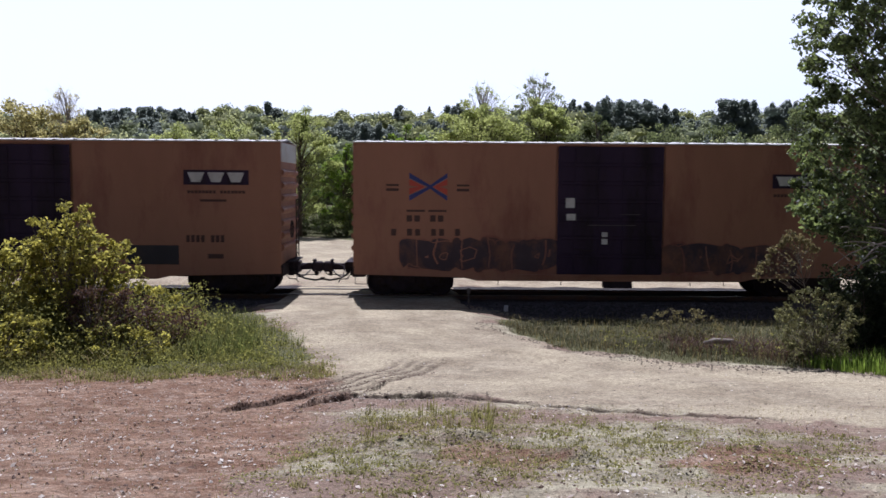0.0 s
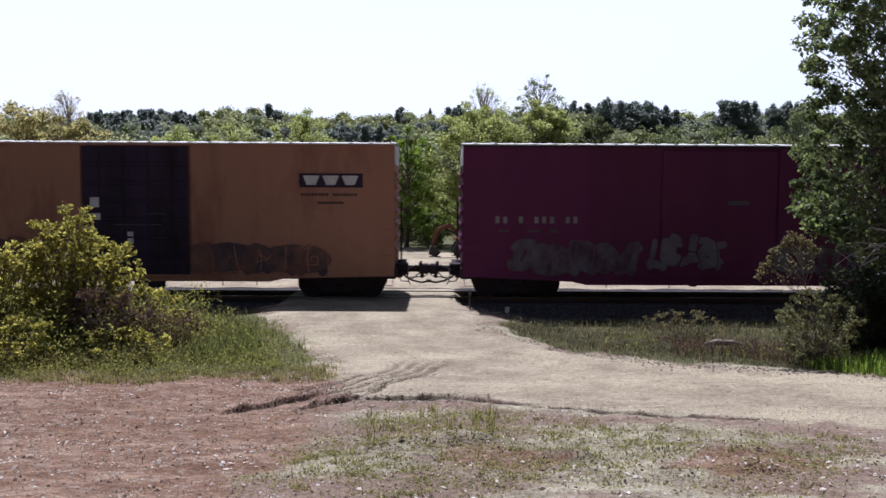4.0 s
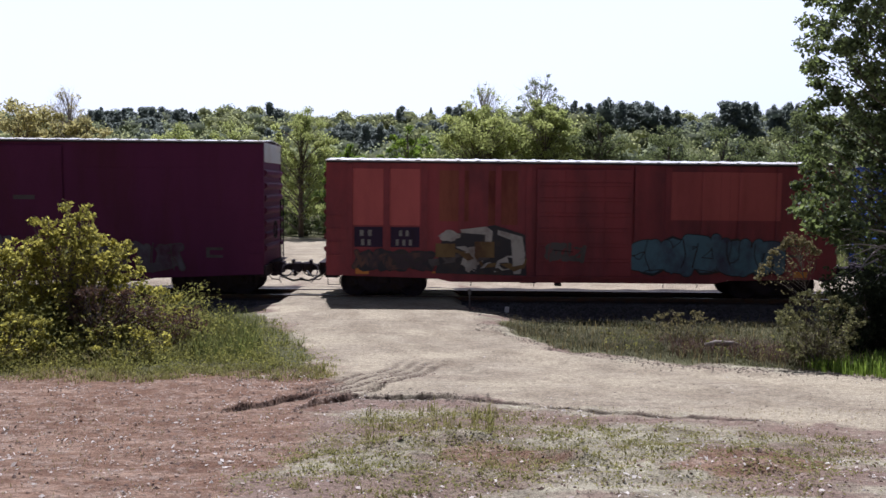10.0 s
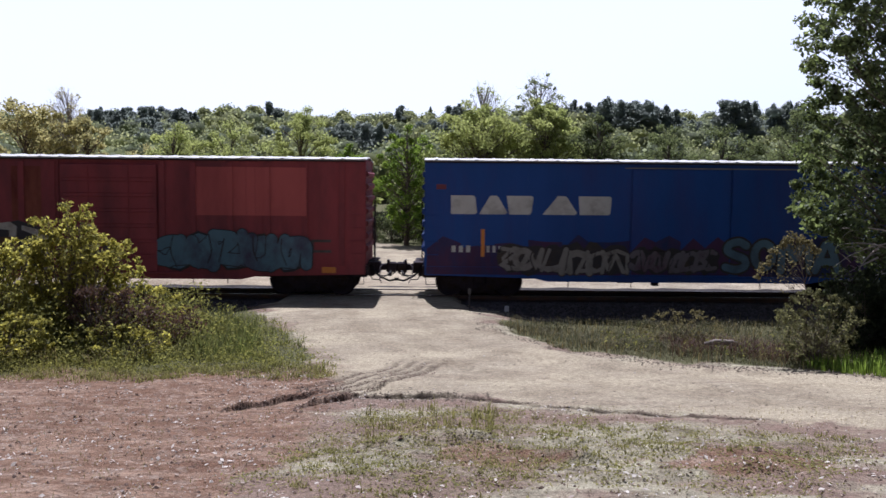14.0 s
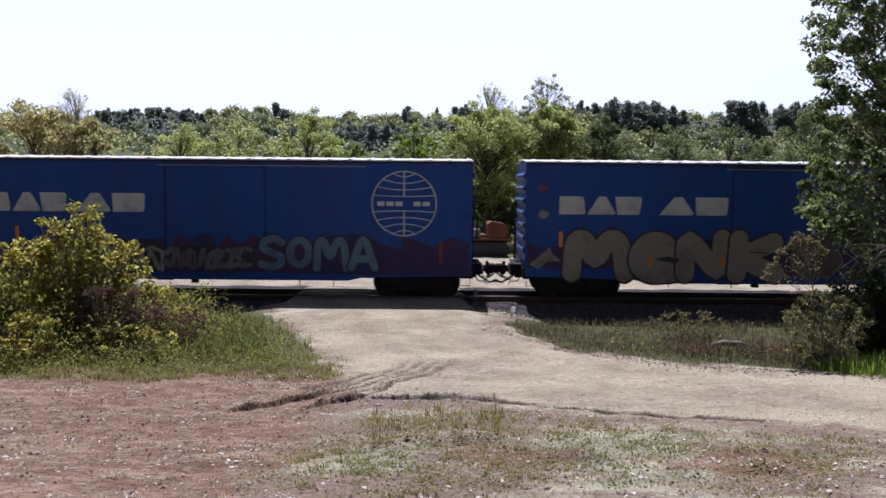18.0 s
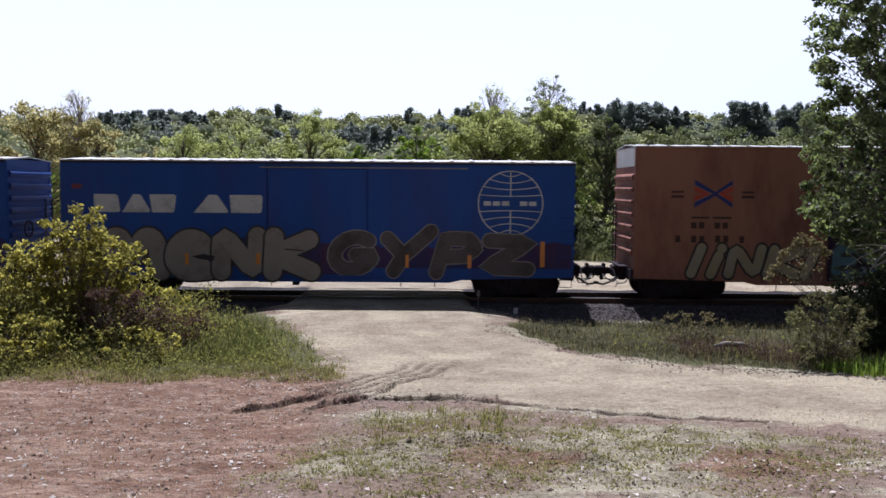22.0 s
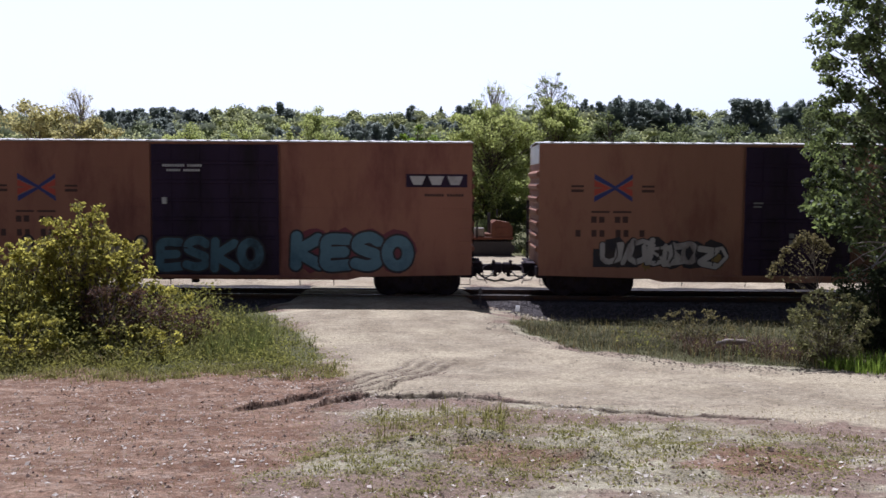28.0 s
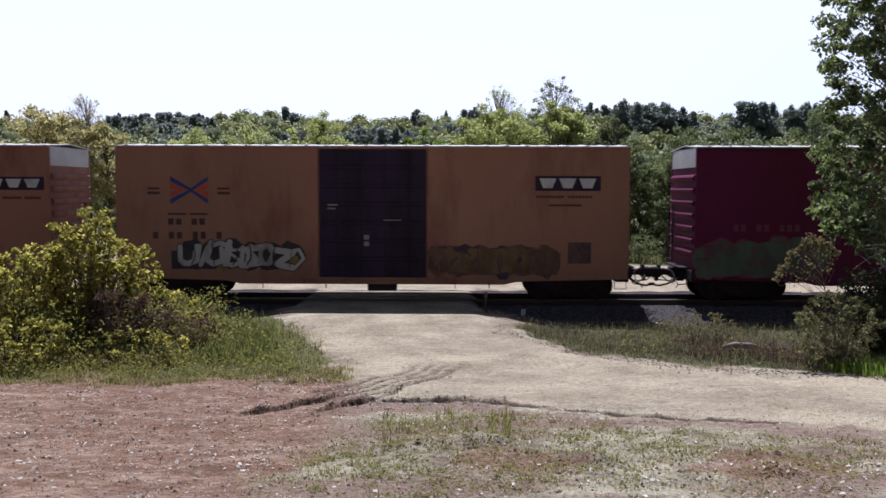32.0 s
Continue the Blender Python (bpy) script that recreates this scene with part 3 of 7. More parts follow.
zones = {
    "sand": np.maximum(ramp(-0.75, 0.75, road_in + 0.25 * wavy(X, Y, 3.1, 7.0)), ramp(-0.8, 0.8, inside(LOT, X, Y) + 0.4 * wavy(X, Y, 0.8, 5.0))),
    "green": np.maximum.reduce([ramp(-0.3, 0.4, inside(WEEDS_LEFT, X, Y) + 0.4 * wavy(X, Y, 1.3, 4.0)), ramp(-0.3, 0.4, inside(GRASS_RIGHT, X, Y) + 0.2 * wavy(X, Y, 2.5, 6.0)),
                                0.34 * ramp(-0.5, 0.6, inside(TUFTS, X, Y) + 0.6 * wavy(X, Y, 1.9, 2.0)), ramp(31, 34, Y) * ramp(0.5, -0.5, inside(LOT, X, Y))]),
    "grey": np.maximum.reduce([0.85 * ramp(-2.2, -0.9, X + 0.4 * wavy(X, Y, 0.9, 5.0)), 0.8 * ramp(15.4, 17.2, Y), ramp(-0.8, 0.6, inside([(-1.8, 5.0), (-1.6, 9.0), (-1.1, 13.0), (0.8, 13.6), (2.7, 12.8), (7.0, 11.4), (14.0, 9.8), (14.0, 5.0)], X, Y) + 0.5 * wavy(X, Y, 1.5, 9.0))]),
    "way": np.maximum.reduce([np.exp(-((along(l, X, Y) + 0.12 * wavy(X, Y, 1.4, 2.0)) / 0.24) ** 2) for l in WHEELWAYS]),
    "wheel": np.maximum.reduce([np.exp(-(along(wheel_line(k), X, Y) / 0.085) ** 2) for k in range(4)]),
    # dark line along the ruts: shade of their walls, put in as colour
    "rut_shade": np.maximum.reduce([np.exp(-((Y - np.interp(X, [p[0] for p in l], [p[1] for p in l]) + 0.05 * wavy(X, Y * 0, 4.0, q) + 0.025) / 0.05) ** 2)
                               * ((X > l[0][0]) & (X < l[-1][0] - 0.3)) for q, l in ((1.0, RUT_MAIN), (2.0, RUT_LEFT), (3.0, RUT_MID))]) * np.clip(0.8 + 0.7 * wavy(X, Y * 0, 5.6, 3.0), 0.1, 1),
}
bare = np.maximum(np.exp(-((X - 0.75) / 0.85) ** 2 - ((Y - 9.5) / 0.8) ** 2), np.exp(-((X - 3.5) / 1.3) ** 2 - ((Y - 9.4) / 0.75) ** 2)) + 0.3 * wavy(X, Y, 2.1, 4.0)
zones["grey"] = zones["grey"] * (1 - 0.85 * ramp(0.3, 0.75, bare))
for key, val in zones.items():
    at = ground_mesh.attributes.new(key, "FLOAT", "POINT")
    at.data.foreach_set("value", np.clip(val, 0, 1).astype(np.float32).ravel())


def ground_material():
    m = bpy.data.materials.new("earth")
    m.use_nodes = True
    t = m.node_tree
    n, ln = t.nodes, t.links.new
    b = n["Principled BSDF"]
    b.inputs["Roughness"].default_value = 0.95
    b.inputs["Specular IOR Level"].default_value = 0.15
    co = n.new("ShaderNodeTexCoord")

    def nz(scale, detail=5, rough=0.6, shift=0.0, stretch=(1, 1, 1)):
        mp = n.new("ShaderNodeMapping")
        mp.inputs["Location"].default_value, mp.inputs["Scale"].default_value = (shift, shift * 0.7, 0), stretch
        ln(co.outputs["Object"], mp.inputs["Vector"])
        s = n.new("ShaderNodeTexNoise")
        s.inputs["Scale"].default_value, s.inputs["Detail"].default_value, s.inputs["Roughness"].default_value = scale, detail, rough
        ln(mp.outputs[0], s.inputs["Vector"])
        return s.outputs["Fac"]

    def span(v, a, c, lo=0.0, hi=1.0):
        r = n.new("ShaderNodeMapRange")
        r.inputs["From Min"].default_value, r.inputs["From Max"].default_value = a, c
        r.inputs["To Min"].default_value, r.inputs["To Max"].default_value = lo, hi
        ln(v, r.inputs["Value"])
        return r.outputs[0]

    def calc(op, a, c):
        q = n.new("ShaderNodeMath")
        q.operation = op
        for i, v in enumerate((a, c)):
            if isinstance(v, (int, float)):
                q.inputs[i].default_value = v
            else:
                ln(v, q.inputs[i])
        return q.outputs[0]

    def mix(f, a, c, how="MIX"):
        q = n.new("ShaderNodeMix")
        q.data_type, q.blend_type = "RGBA", how
        for key, v in (("Factor", f), ("A", a), ("B", c)):
            if isinstance(v, (int, float)):
                q.inputs[key].default_value = v
            elif isinstance(v, tuple):
                q.inputs[key].default_value = (*v, 1)
            else:
                ln(v, q.inputs[key])
        return q.outputs["Result"]

    def zone(key):
        a = n.new("ShaderNodeAttribute")
        a.attribute_name = key
        return a.outputs["Fac"]

    blur = nz(9, 6, 0.7, 3.0)
    edge = lambda key, w=0.5: span(calc("ADD", zone(key), calc("MULTIPLY", calc("SUBTRACT", blur, 0.5), w * 2)), 0.3, 0.7)
    soil = mix(nz(1.1, 5, 0.6, 1.0), (0.116, 0.060, 0.038), (0.268, 0.166, 0.108))
    soil = mix(span(nz(2.0, 6, 0.7, 12.0, (0.35, 1.2, 1)), 0.48, 0.68), soil, (0.36, 0.25, 0.175))
    soil = mix(span(nz(5, 7, 0.75, 2.0), 0.5, 0.7), soil, (0.37, 0.29, 0.225))
    soil = mix(span(nz(8, 7, 0.75, 7.0), 0.52, 0.72), soil, (0.085, 0.055, 0.042))
    grey = mix(span(nz(1.6, 7, 0.72, 6.0), 0.3, 0.7), (0.155, 0.128, 0.090), (0.53, 0.490, 0.345))
    grey = mix(span(nz(0.55, 5, 0.65, 21.0, (0.6, 1.3, 1)), 0.43, 0.56), grey, mix(nz(6, 6, 0.7, 3.3), (0.135, 0.092, 0.072), (0.34, 0.25, 0.19)))
    sand = mix(span(nz(0.9, 7, 0.68, 9.0), 0.3, 0.7), (0.262, 0.216, 0.148), (0.44, 0.382, 0.278))
    sand = mix(span(nz(2.2, 8, 0.75, 4.0, (0.3, 1.3, 1)), 0.5, 0.78), sand, (0.22, 0.18, 0.13))
    sand = mix(span(nz(1.5, 9, 0.8, 17.0, (0.14, 1.5, 1)), 0.54, 0.62), sand, (0.25, 0.20, 0.145))
    sand = mix(span(nz(0.45, 5, 0.6, 27.0), 0.45, 0.65), sand, (0.455, 0.392, 0.275))
    green = mix(nz(2.2, 6, 0.7, 8.0), (0.075, 0.085, 0.032), (0.17, 0.155, 0.085))
    c = mix(edge("grey"), soil, grey)
    c = mix(edge("green", 0.7), c, green)
    c = mix(edge("sand", 0.55), c, sand)
    c = mix(calc("MULTIPLY", zone("wheel"), span(nz(9, 5, 0.7, 31.0), 0.35, 0.6, 0.2, 0.95)), c, (0.125, 0.095, 0.07))
    c = mix(calc("MULTIPLY", zone("way"), span(nz(3.5, 6, 0.75, 37.0), 0.4, 0.62, 0.0, 0.6)), c, (0.235, 0.19, 0.13))
    # near-black colour stands for the shade on the rut walls
    c = mix(calc("MULTIPLY", zone("rut_shade"), 0.9), c, (0.045, 0.032, 0.026))
    speck = span(nz(48, 4, 0.7, 2.0), 0.3, 0.7, 0.62, 1.38)
    speck2 = span(nz(13, 5, 0.7, 5.0), 0.32, 0.68, 0.70, 1.30)
    c = mix(1.0, c, calc("MULTIPLY", speck, speck2), "MULTIPLY")
    ln(c, b.inputs["Base Color"])
    bp = n.new("ShaderNodeBump")
    bp.inputs["Strength"].default_value, bp.inputs["Distance"].default_value = 0.9, 0.06
    ln(calc("ADD", calc("ADD", nz(7, 8, 0.72, 1.0), calc("MULTIPLY", nz(38, 4, 0.7, 3.0), 0.45)), calc("MULTIPLY", nz(2.4, 5, 0.65, 14.0, (0.7, 1.2, 1)), 1.6)), bp.inputs["Height"])
    ln(bp.outputs[0], b.inputs["Normal"])
    return m


ground_mesh.materials.append(ground_material())
tagged(new("ground", ground_mesh), "pale sandy dirt road between reddish stony soil and weeds", kind="structure")

# ---- the railway track ----
SPAN = (-150.0, 160.0)
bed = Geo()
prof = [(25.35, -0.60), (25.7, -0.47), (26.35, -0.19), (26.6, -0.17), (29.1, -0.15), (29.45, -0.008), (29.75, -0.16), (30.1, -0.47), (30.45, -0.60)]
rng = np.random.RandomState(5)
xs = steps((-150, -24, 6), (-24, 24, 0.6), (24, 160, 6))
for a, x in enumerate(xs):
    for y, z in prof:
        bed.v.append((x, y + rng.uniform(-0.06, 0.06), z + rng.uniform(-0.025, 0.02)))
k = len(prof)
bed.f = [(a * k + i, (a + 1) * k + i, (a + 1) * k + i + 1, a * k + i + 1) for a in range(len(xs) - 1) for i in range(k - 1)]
tagged(part("ballast_bed", bed, M["bed"]), "bed of crushed grey stone under the track, gap shade put into its colour", kind="structure")
track = tagged(new("railway_track"), "single railway track with worn steel rails on timber sleepers", kind="structure")
for y in (TRACK_Y - 0.755, TRACK_Y + 0.755):
    g = Geo()
    head = [(-0.036, 0.0), (0.036, 0.0), (0.036, -0.03), (0.009, -0.042), (0.009, -0.125), (0.07, -0.14), (0.07, -0.155), (-0.07, -0.155), (-0.07, -0.14), (-0.009, -0.125), (-0.009, -0.042), (-0.036, -0.03)]
    m = len(head)
    for x in SPAN:
        g.v += [(x, y + a, z) for a, z in head]
    g.f = [(i, (i + 1) % m, (i + 1) % m + m, i + m) for i in range(m)] + [tuple(range(m)), tuple(reversed(range(m, 2 * m)))]
    rl = part("rail", g, M["rail"], track, "worn steel rail with a shiny head")
    part("rail_head", Geo().box(SPAN[0], SPAN[1], y - 0.030, y + 0.030, -0.001, 0.004), M["tread"], rl, "polished running surface")
tie_mesh = Geo().box(-0.115, 0.115, -1.3, 1.3, -0.33, -0.157, 0.015).mesh("sleeper", M["tie"])
far_ties = Geo()
for i in range(560):
    x = SPAN[0] + 0.4 + i * 0.552
    if abs(x) < 38:
        ob = part("sleeper", tie_mesh, None, track)
        ob.matrix_basis = pose(x, TRACK_Y, rng.uniform(-0.012, 0.004), 0, 0, rng.uniform(-0.8, 0.8))
    else:
        far_ties.box(x - 0.115, x + 0.115, TRACK_Y - 1.3, TRACK_Y + 1.3, -0.33, -0.157)
tagged(part("sleepers", far_ties, M["tie"], track), kind="stuff")


def rocks(rng, at, size):
    """Loose angular stones: squashed octahedra as one mesh."""
    n = len(at)
    base = np.array([(1, 0, 0), (-1, 0, 0), (0, 1, 0), (0, -1, 0), (0, 0, 0.7), (0, 0, -0.7)], dtype=float)
    v = base[None] * rng.uniform(0.55, 1.3, (n, 6, 3)) * np.asarray(size)[:, None, None]
    q = rng.uniform(0, math.tau, n)
    c, s = np.cos(q)[:, None], np.sin(q)[:, None]
    v = np.stack([v[..., 0] * c - v[..., 1] * s, v[..., 0] * s + v[..., 1] * c, v[..., 2]], axis=-1) + at[:, None]
    tri = np.array([(0, 2, 4), (2, 1, 4), (1, 3, 4), (3, 0, 4), (2, 0, 5), (1, 2, 5), (3, 1, 5), (0, 3, 5)])
    return v.reshape(-1, 3), (tri[None] + 6 * np.arange(n)[:, None, None]).reshape(-1, 3)


def stone_field(name, label, rng, x, y, z, size, mat):
    v, f = rocks(rng, np.stack([x, y, z], axis=1), size)
    me = bpy.data.meshes.new(name)
    me.from_pydata(v.tolist(), [], f.tolist())
    me.materials.append(mat)
    return tagged(new(name, me), label, kind="stuff")


n = 15000
x, y = rng.uniform(-18, 20, n), rng.uniform(25.35, 26.95, n)
keep = (x < -5.0) | (x > 0.8)
x, y = x[keep], y[keep]
z = np.interp(y, [25.35, 25.7, 26.35, 26.6, 27.5], [-0.60, -0.47, -0.19, -0.17, -0.17]) + 0.005
stone_field("ballast_stones", "loose crushed grey ballast stones along the track", rng, x, y, z, rng.uniform(0.022, 0.062, len(x)), M["stone"])
n = 4600
x, y = rng.uniform(-11, 11, n), 6.5 + 12 * rng.beta(1.2, 1.6, n)
road_d = inside(ROAD, x, y)
soft = rng.uniform(0, 1, n) < np.where(road_d > 0.1, 0.16, np.where(x < -1.0, 1.0, 0.55))
x, y = x[soft], y[soft]
stone_field("pebbles", "pale pebbles scattered over the soil", rng, x, y, height(x, y) + 0.002, np.minimum(0.030, rng.gamma(1.4, 0.006, len(x)) + 0.005), M["pebble"])
n = 2800
x, y = rng.uniform(-11, 9, n), 6.5 + 10.5 * rng.beta(1.1, 1.5, n)
keep = inside(ROAD, x, y) < -0.1
x, y = x[keep], y[keep]
stone_field("clods", "dark clods of dry earth on the soil", rng, x, y, height(x, y) + 0.004, np.minimum(0.034, rng.gamma(2.0, 0.006, len(x)) + 0.006), M["clod"])
n = 5200
x, y = rng.uniform(-11, 9, n), 6.5 + 10.5 * rng.beta(1.1, 1.5, n)
keep = (inside(ROAD, x, y) < -0.15) & (rng.uniform(0, 1, n) < np.where(x < -0.5, 1.0, 0.45))
x, y = x[keep], y[keep]
tagged(new("leaf_litter", quads("leaf_litter", leaves(rng, np.stack([x, y, height(x, y) + 0.012], axis=1), rng.uniform(0.010, 0.030, len(x)), 0.6, 0, 3.0), M["litter"])),
       "dry leaves and wood chips on the soil", kind="stuff")
n = 2600
cx, cy = rng.uniform(-9, 6, 110), 7 + 9 * rng.beta(1.1, 1.5, 110)
k = rng.randint(0, 110, n)
far = rng.gamma(1.2, 0.22, n)
q = rng.uniform(0, math.tau, n)
x, y = cx[k] + far * np.cos(q), cy[k] + far * np.sin(q)
keep = (inside(ROAD, x, y) < -0.1) & (inside(WEEDS_LEFT, x, y) < 0.1)
x, y = x[keep], y[keep]
tagged(new("wood_chips", quads("wood_chips", leaves(rng, np.stack([x, y, height(x, y) + 0.016], axis=1), np.minimum(0.036, rng.gamma(1.6, 0.008, len(x)) + 0.009), 0.45, 0, 2.0), M["chip"])),
       "pale wood chips and dead leaves in drifts on the soil", kind="stuff")
n = 5200
x, y = rng.uniform(-4, 11, n), rng.uniform(11.5, 23.5, n)
keep = (inside(ROAD, x, y) > 0.05) & (0.35 + 0.9 * wavy(x, y, 1.7, 7.0) > rng.uniform(0, 1, n))
x, y = x[keep], y[keep]
stone_field("road_grit", "small brown stones and crumbs on the sandy road", rng, x, y, height(x, y) + 0.001, np.minimum(0.024, rng.gamma(1.5, 0.004, len(x)) + 0.005), M["grit"])
n = 700
k = rng.randint(0, 3, n)
x = np.choose(k, [rng.uniform(-1.25, 4.6, n), rng.uniform(-3.1, -1.7, n), rng.uniform(-2.1, -0.8, n)])
y = np.choose(k, [np.interp(x, *zip(*RUT_MAIN)), np.interp(x, *zip(*RUT_LEFT)), np.interp(x, *zip(*RUT_MID))]) + rng.normal(0.02, 0.045, n)
stone_field("rut_clods", "dark broken clods along the wheel ruts", rng, x, y, height(x, y) + 0.006, rng.uniform(0.006, 0.017, n), M["clod"])
n = 420
k = rng.randint(0, 4, n)
q = rng.uniform(0, 1, n) ** 1.4
x, y = -2.3 + 0.27 * k + 1.4 * q + rng.normal(0, 0.06, n), 14.35 - 0.1 * k + 2.0 * q + rng.normal(0, 0.06, n)
stone_field("track_clods", "dark crumbs of earth in the tyre tracks", rng, x, y, height(x, y) + 0.004, rng.uniform(0.006, 0.026, n), M["clod"])
n = 3800
x, y = np.where(rng.uniform(0, 1, n) < 0.7, rng.uniform(0.9, 20, n), rng.uniform(-14, -5.2, n)), 25.45 - rng.gamma(1.3, 0.3, n)
stone_field("spilled_ballast", "grey ballast stones spilled beside the track", rng, x, y, height(x, y) + 0.008, rng.uniform(0.018, 0.05, n), M["stone"])
n = 1100
x = rng.uniform(-3.5, 9, n)
k = rng.randint(0, 3, n)
edge = np.interp(x, [-3.5, -2.2, 1.3, 2.85, 4.85, 8.5, 16], [12.2, 13.4, 22.2, 18.6, 16.9, 15.9, 15.0])
y = np.where(x > 1.0, edge, np.where(x < -2.2, edge + 3, 13.5)) + rng.normal(0, 0.26, n)
stone_field("road_edge_clods", "small clods and stones along the road's edge", rng, x, y, height(x, y) + 0.005, rng.uniform(0.010, 0.034, n), M["grit"])


# ---- plants ----
def scatter(rng, poly, n, dens=None):
    p = np.array(poly)
    lo, hi = p.min(0), p.max(0)
    lo[0], hi[0] = max(lo[0], -15), min(hi[0], 15)
    x, y = rng.uniform(lo[0], hi[0], n), rng.uniform(lo[1], hi[1], n)
    keep = inside(poly, x, y) + 0.25 * wavy(x, y, 1.3, 4.0) + 0.12 * wavy(x, y, 4.0, 4.0) > 0
    if dens is not None:
        keep &= rng.uniform(0, 1, n) < dens(x, y)
    return x[keep], y[keep]


def blades(rng, x, y, tall, wide=0.008, lean=0.35):
    """Bent grass blades, two faces each, as (n, 4, 3)."""
    n = len(x)
    root = np.stack([x, y, height(x, y) - 0.01], axis=1)
    q = rng.uniform(0, math.tau, n)
    side = np.stack([np.cos(q), np.sin(q), 0 * q], axis=1) * wide * rng.uniform(0.7, 1.4, (n, 1))
    bend = np.stack([np.cos(q + 1.6), np.sin(q + 1.6), 0 * q], axis=1)
    h = (tall * rng.uniform(0.55, 1.3, n))[:, None]
    up = np.array([0, 0, 1.0])
    ln = lean * rng.uniform(0.1, 1.0, (n, 1))
    mid = root + up * h * 0.55 + bend * h * ln * 0.3
    top = root + up * h * (1 - 0.25 * ln) + bend * h * ln
    a = np.stack([root - side, root + side, mid + side * 0.8, mid - side * 0.8], axis=1)
    b = np.stack([mid - side * 0.8, mid + side * 0.8, top + side * 0.12, top - side * 0.12], axis=1)
    return np.concatenate([a, b])


def field(name, label, verts, mat):
    return tagged(new(name, quads(name, verts, mat)), label, kind="stuff")


rng = np.random.RandomState(11)
x, y = scatter(rng, WEEDS_LEFT, 26000, lambda x, y: np.clip(0.25 + 0.6 * wavy(x, y, 0.9, 1.0), 0.06, 1) * (0.02 + 0.98 * ramp(0.1, 2.0, inside(WEEDS_LEFT, x, y))))
field("weedy_grass", "tall yellow-green grass and weeds beside the dirt road", blades(rng, x, y, np.where(x > -5.2, 0.34, 0.38) * (0.6 + 0.4 * ramp(0, 1.2, inside(WEEDS_LEFT, x, y))), 0.009, 0.8), LEAF["grass"])
x, y = scatter(rng, [(-5.3, 17.0), (-4.2, 17.0), (-3.6, 18.0), (-4.3, 20.4), (-5.2, 22.4), (-5.9, 20.0)], 7000, lambda x, y: np.clip(0.6 + 0.6 * wavy(x, y, 1.7, 3.0), 0.03, 1) * ramp(-0.1, 0.7, inside([(-5.3, 16.6), (-4.2, 16.6), (-3.4, 17.6), (-3.2, 18.6), (-4.1, 20.6), (-5.2, 22.4), (-5.9, 20.0)], x, y)))
field("lush_grass", "lush bright green grass at the road's corner", blades(rng, x, y, np.full(len(x), 0.42), 0.010), LEAF["lush"])
x, y = scatter(rng, [(-14.0, 16.0), (-6.2, 16.0), (-5.2, 17.2), (-5.6, 20.0), (-14.0, 21.0)], 3000)
field("dry_weed_stems", "dry brown stems among the weeds", blades(rng, x, y, np.full(len(x), 0.42), 0.006, 1.1), LEAF["dry"])
x, y = scatter(rng, GRASS_RIGHT, 52000, lambda x, y: np.clip(0.6 + 0.5 * wavy(x, y, 0.8, 2.0), 0.15, 1))
field("verge_grass", "muted green and straw-coloured grass between road and track", blades(rng, x, y, np.full(len(x), 0.22) * np.clip(0.9 + 0.5 * wavy(x, y, 1.6, 8.0), 0.3, 1.5) * (0.5 + 0.5 * ramp(0, 1.0, inside(GRASS_RIGHT, x, y))), 0.008, 1.9), LEAF["verge"])
x, y = scatter(rng, GRASS_RIGHT, 4200)
field("dry_verge_grass", "pale dry grass stems on the verge", blades(rng, x, y, np.full(len(x), 0.27), 0.006, 0.9), LEAF["dry"])
x, y = scatter(rng, [(5.2, 18.0), (7.4, 17.2), (7.8, 18.6), (6.6, 20.2), (5.0, 20.4)], 1700)
field("dead_verge_stems", "withered brown stems in the verge", blades(rng, x, y, np.full(len(x), 0.34), 0.007, 1.2), LEAF["brown"])
x, y = scatter(rng, [(7.2, 16.2), (9.0, 15.6), (14.5, 14.6), (14.5, 17.6), (8.6, 17.2), (7.6, 17.0)], 8000)
field("shade_edge_grass", "bright green grass at the edge of the tree's shade", blades(rng, x, y, np.interp(x, [7.2, 9.0], [0.20, 0.34]), 0.011), LEAF["fresh"])


def clumped(rng, poly, clumps, per, r):
    cx, cy = scatter(rng, poly, clumps)
    k = rng.randint(0, len(cx), clumps * per)
    return cx[k] + rng.normal(0, r, len(k)), cy[k] + rng.normal(0, r, len(k))


x, y = clumped(rng, TUFTS, 430, 12, 0.07)
field("short_tufts", "short yellow-green grass tufts on bare soil", blades(rng, x, y, np.full(len(x), 0.05) * rng.uniform(0.4, 1.6, len(x)), 0.007, 1.7), LEAF["tuft"])
x, y = clumped(rng, [(-1.3, 10.4), (-1.1, 12.5), (0.9, 12.9), (1.2, 11.0)], 46, 9, 0.035)
field("tall_tufts", "taller grass tufts below the wheel ruts", blades(rng, x, y, np.full(len(x), 0.15) * rng.uniform(0.5, 1.5, len(x)), 0.006, 0.9), LEAF["tuft"])
x, y = clumped(rng, [(-1.9, 8.0), (-1.5, 12.0), (0.8, 12.9), (3.4, 11.6), (5.6, 10.8), (4.0, 8.0)], 300, 34, 0.17)
field("moss", "low yellow-green moss and seedlings in patches on the soil", leaves(rng, np.stack([x, y, height(x, y) + 0.012], axis=1), np.full(len(x), 0.017), 0.6, 0, 2.0), LEAF["tuft"])
x, y = clumped(rng, [(-11.0, 14.8), (-5.0, 15.0), (-2.0, 15.6), (-1.9, 16.6), (-2.6, 17.0), (-5.0, 16.1), (-11.0, 16.2)], 800, 9, 0.10)
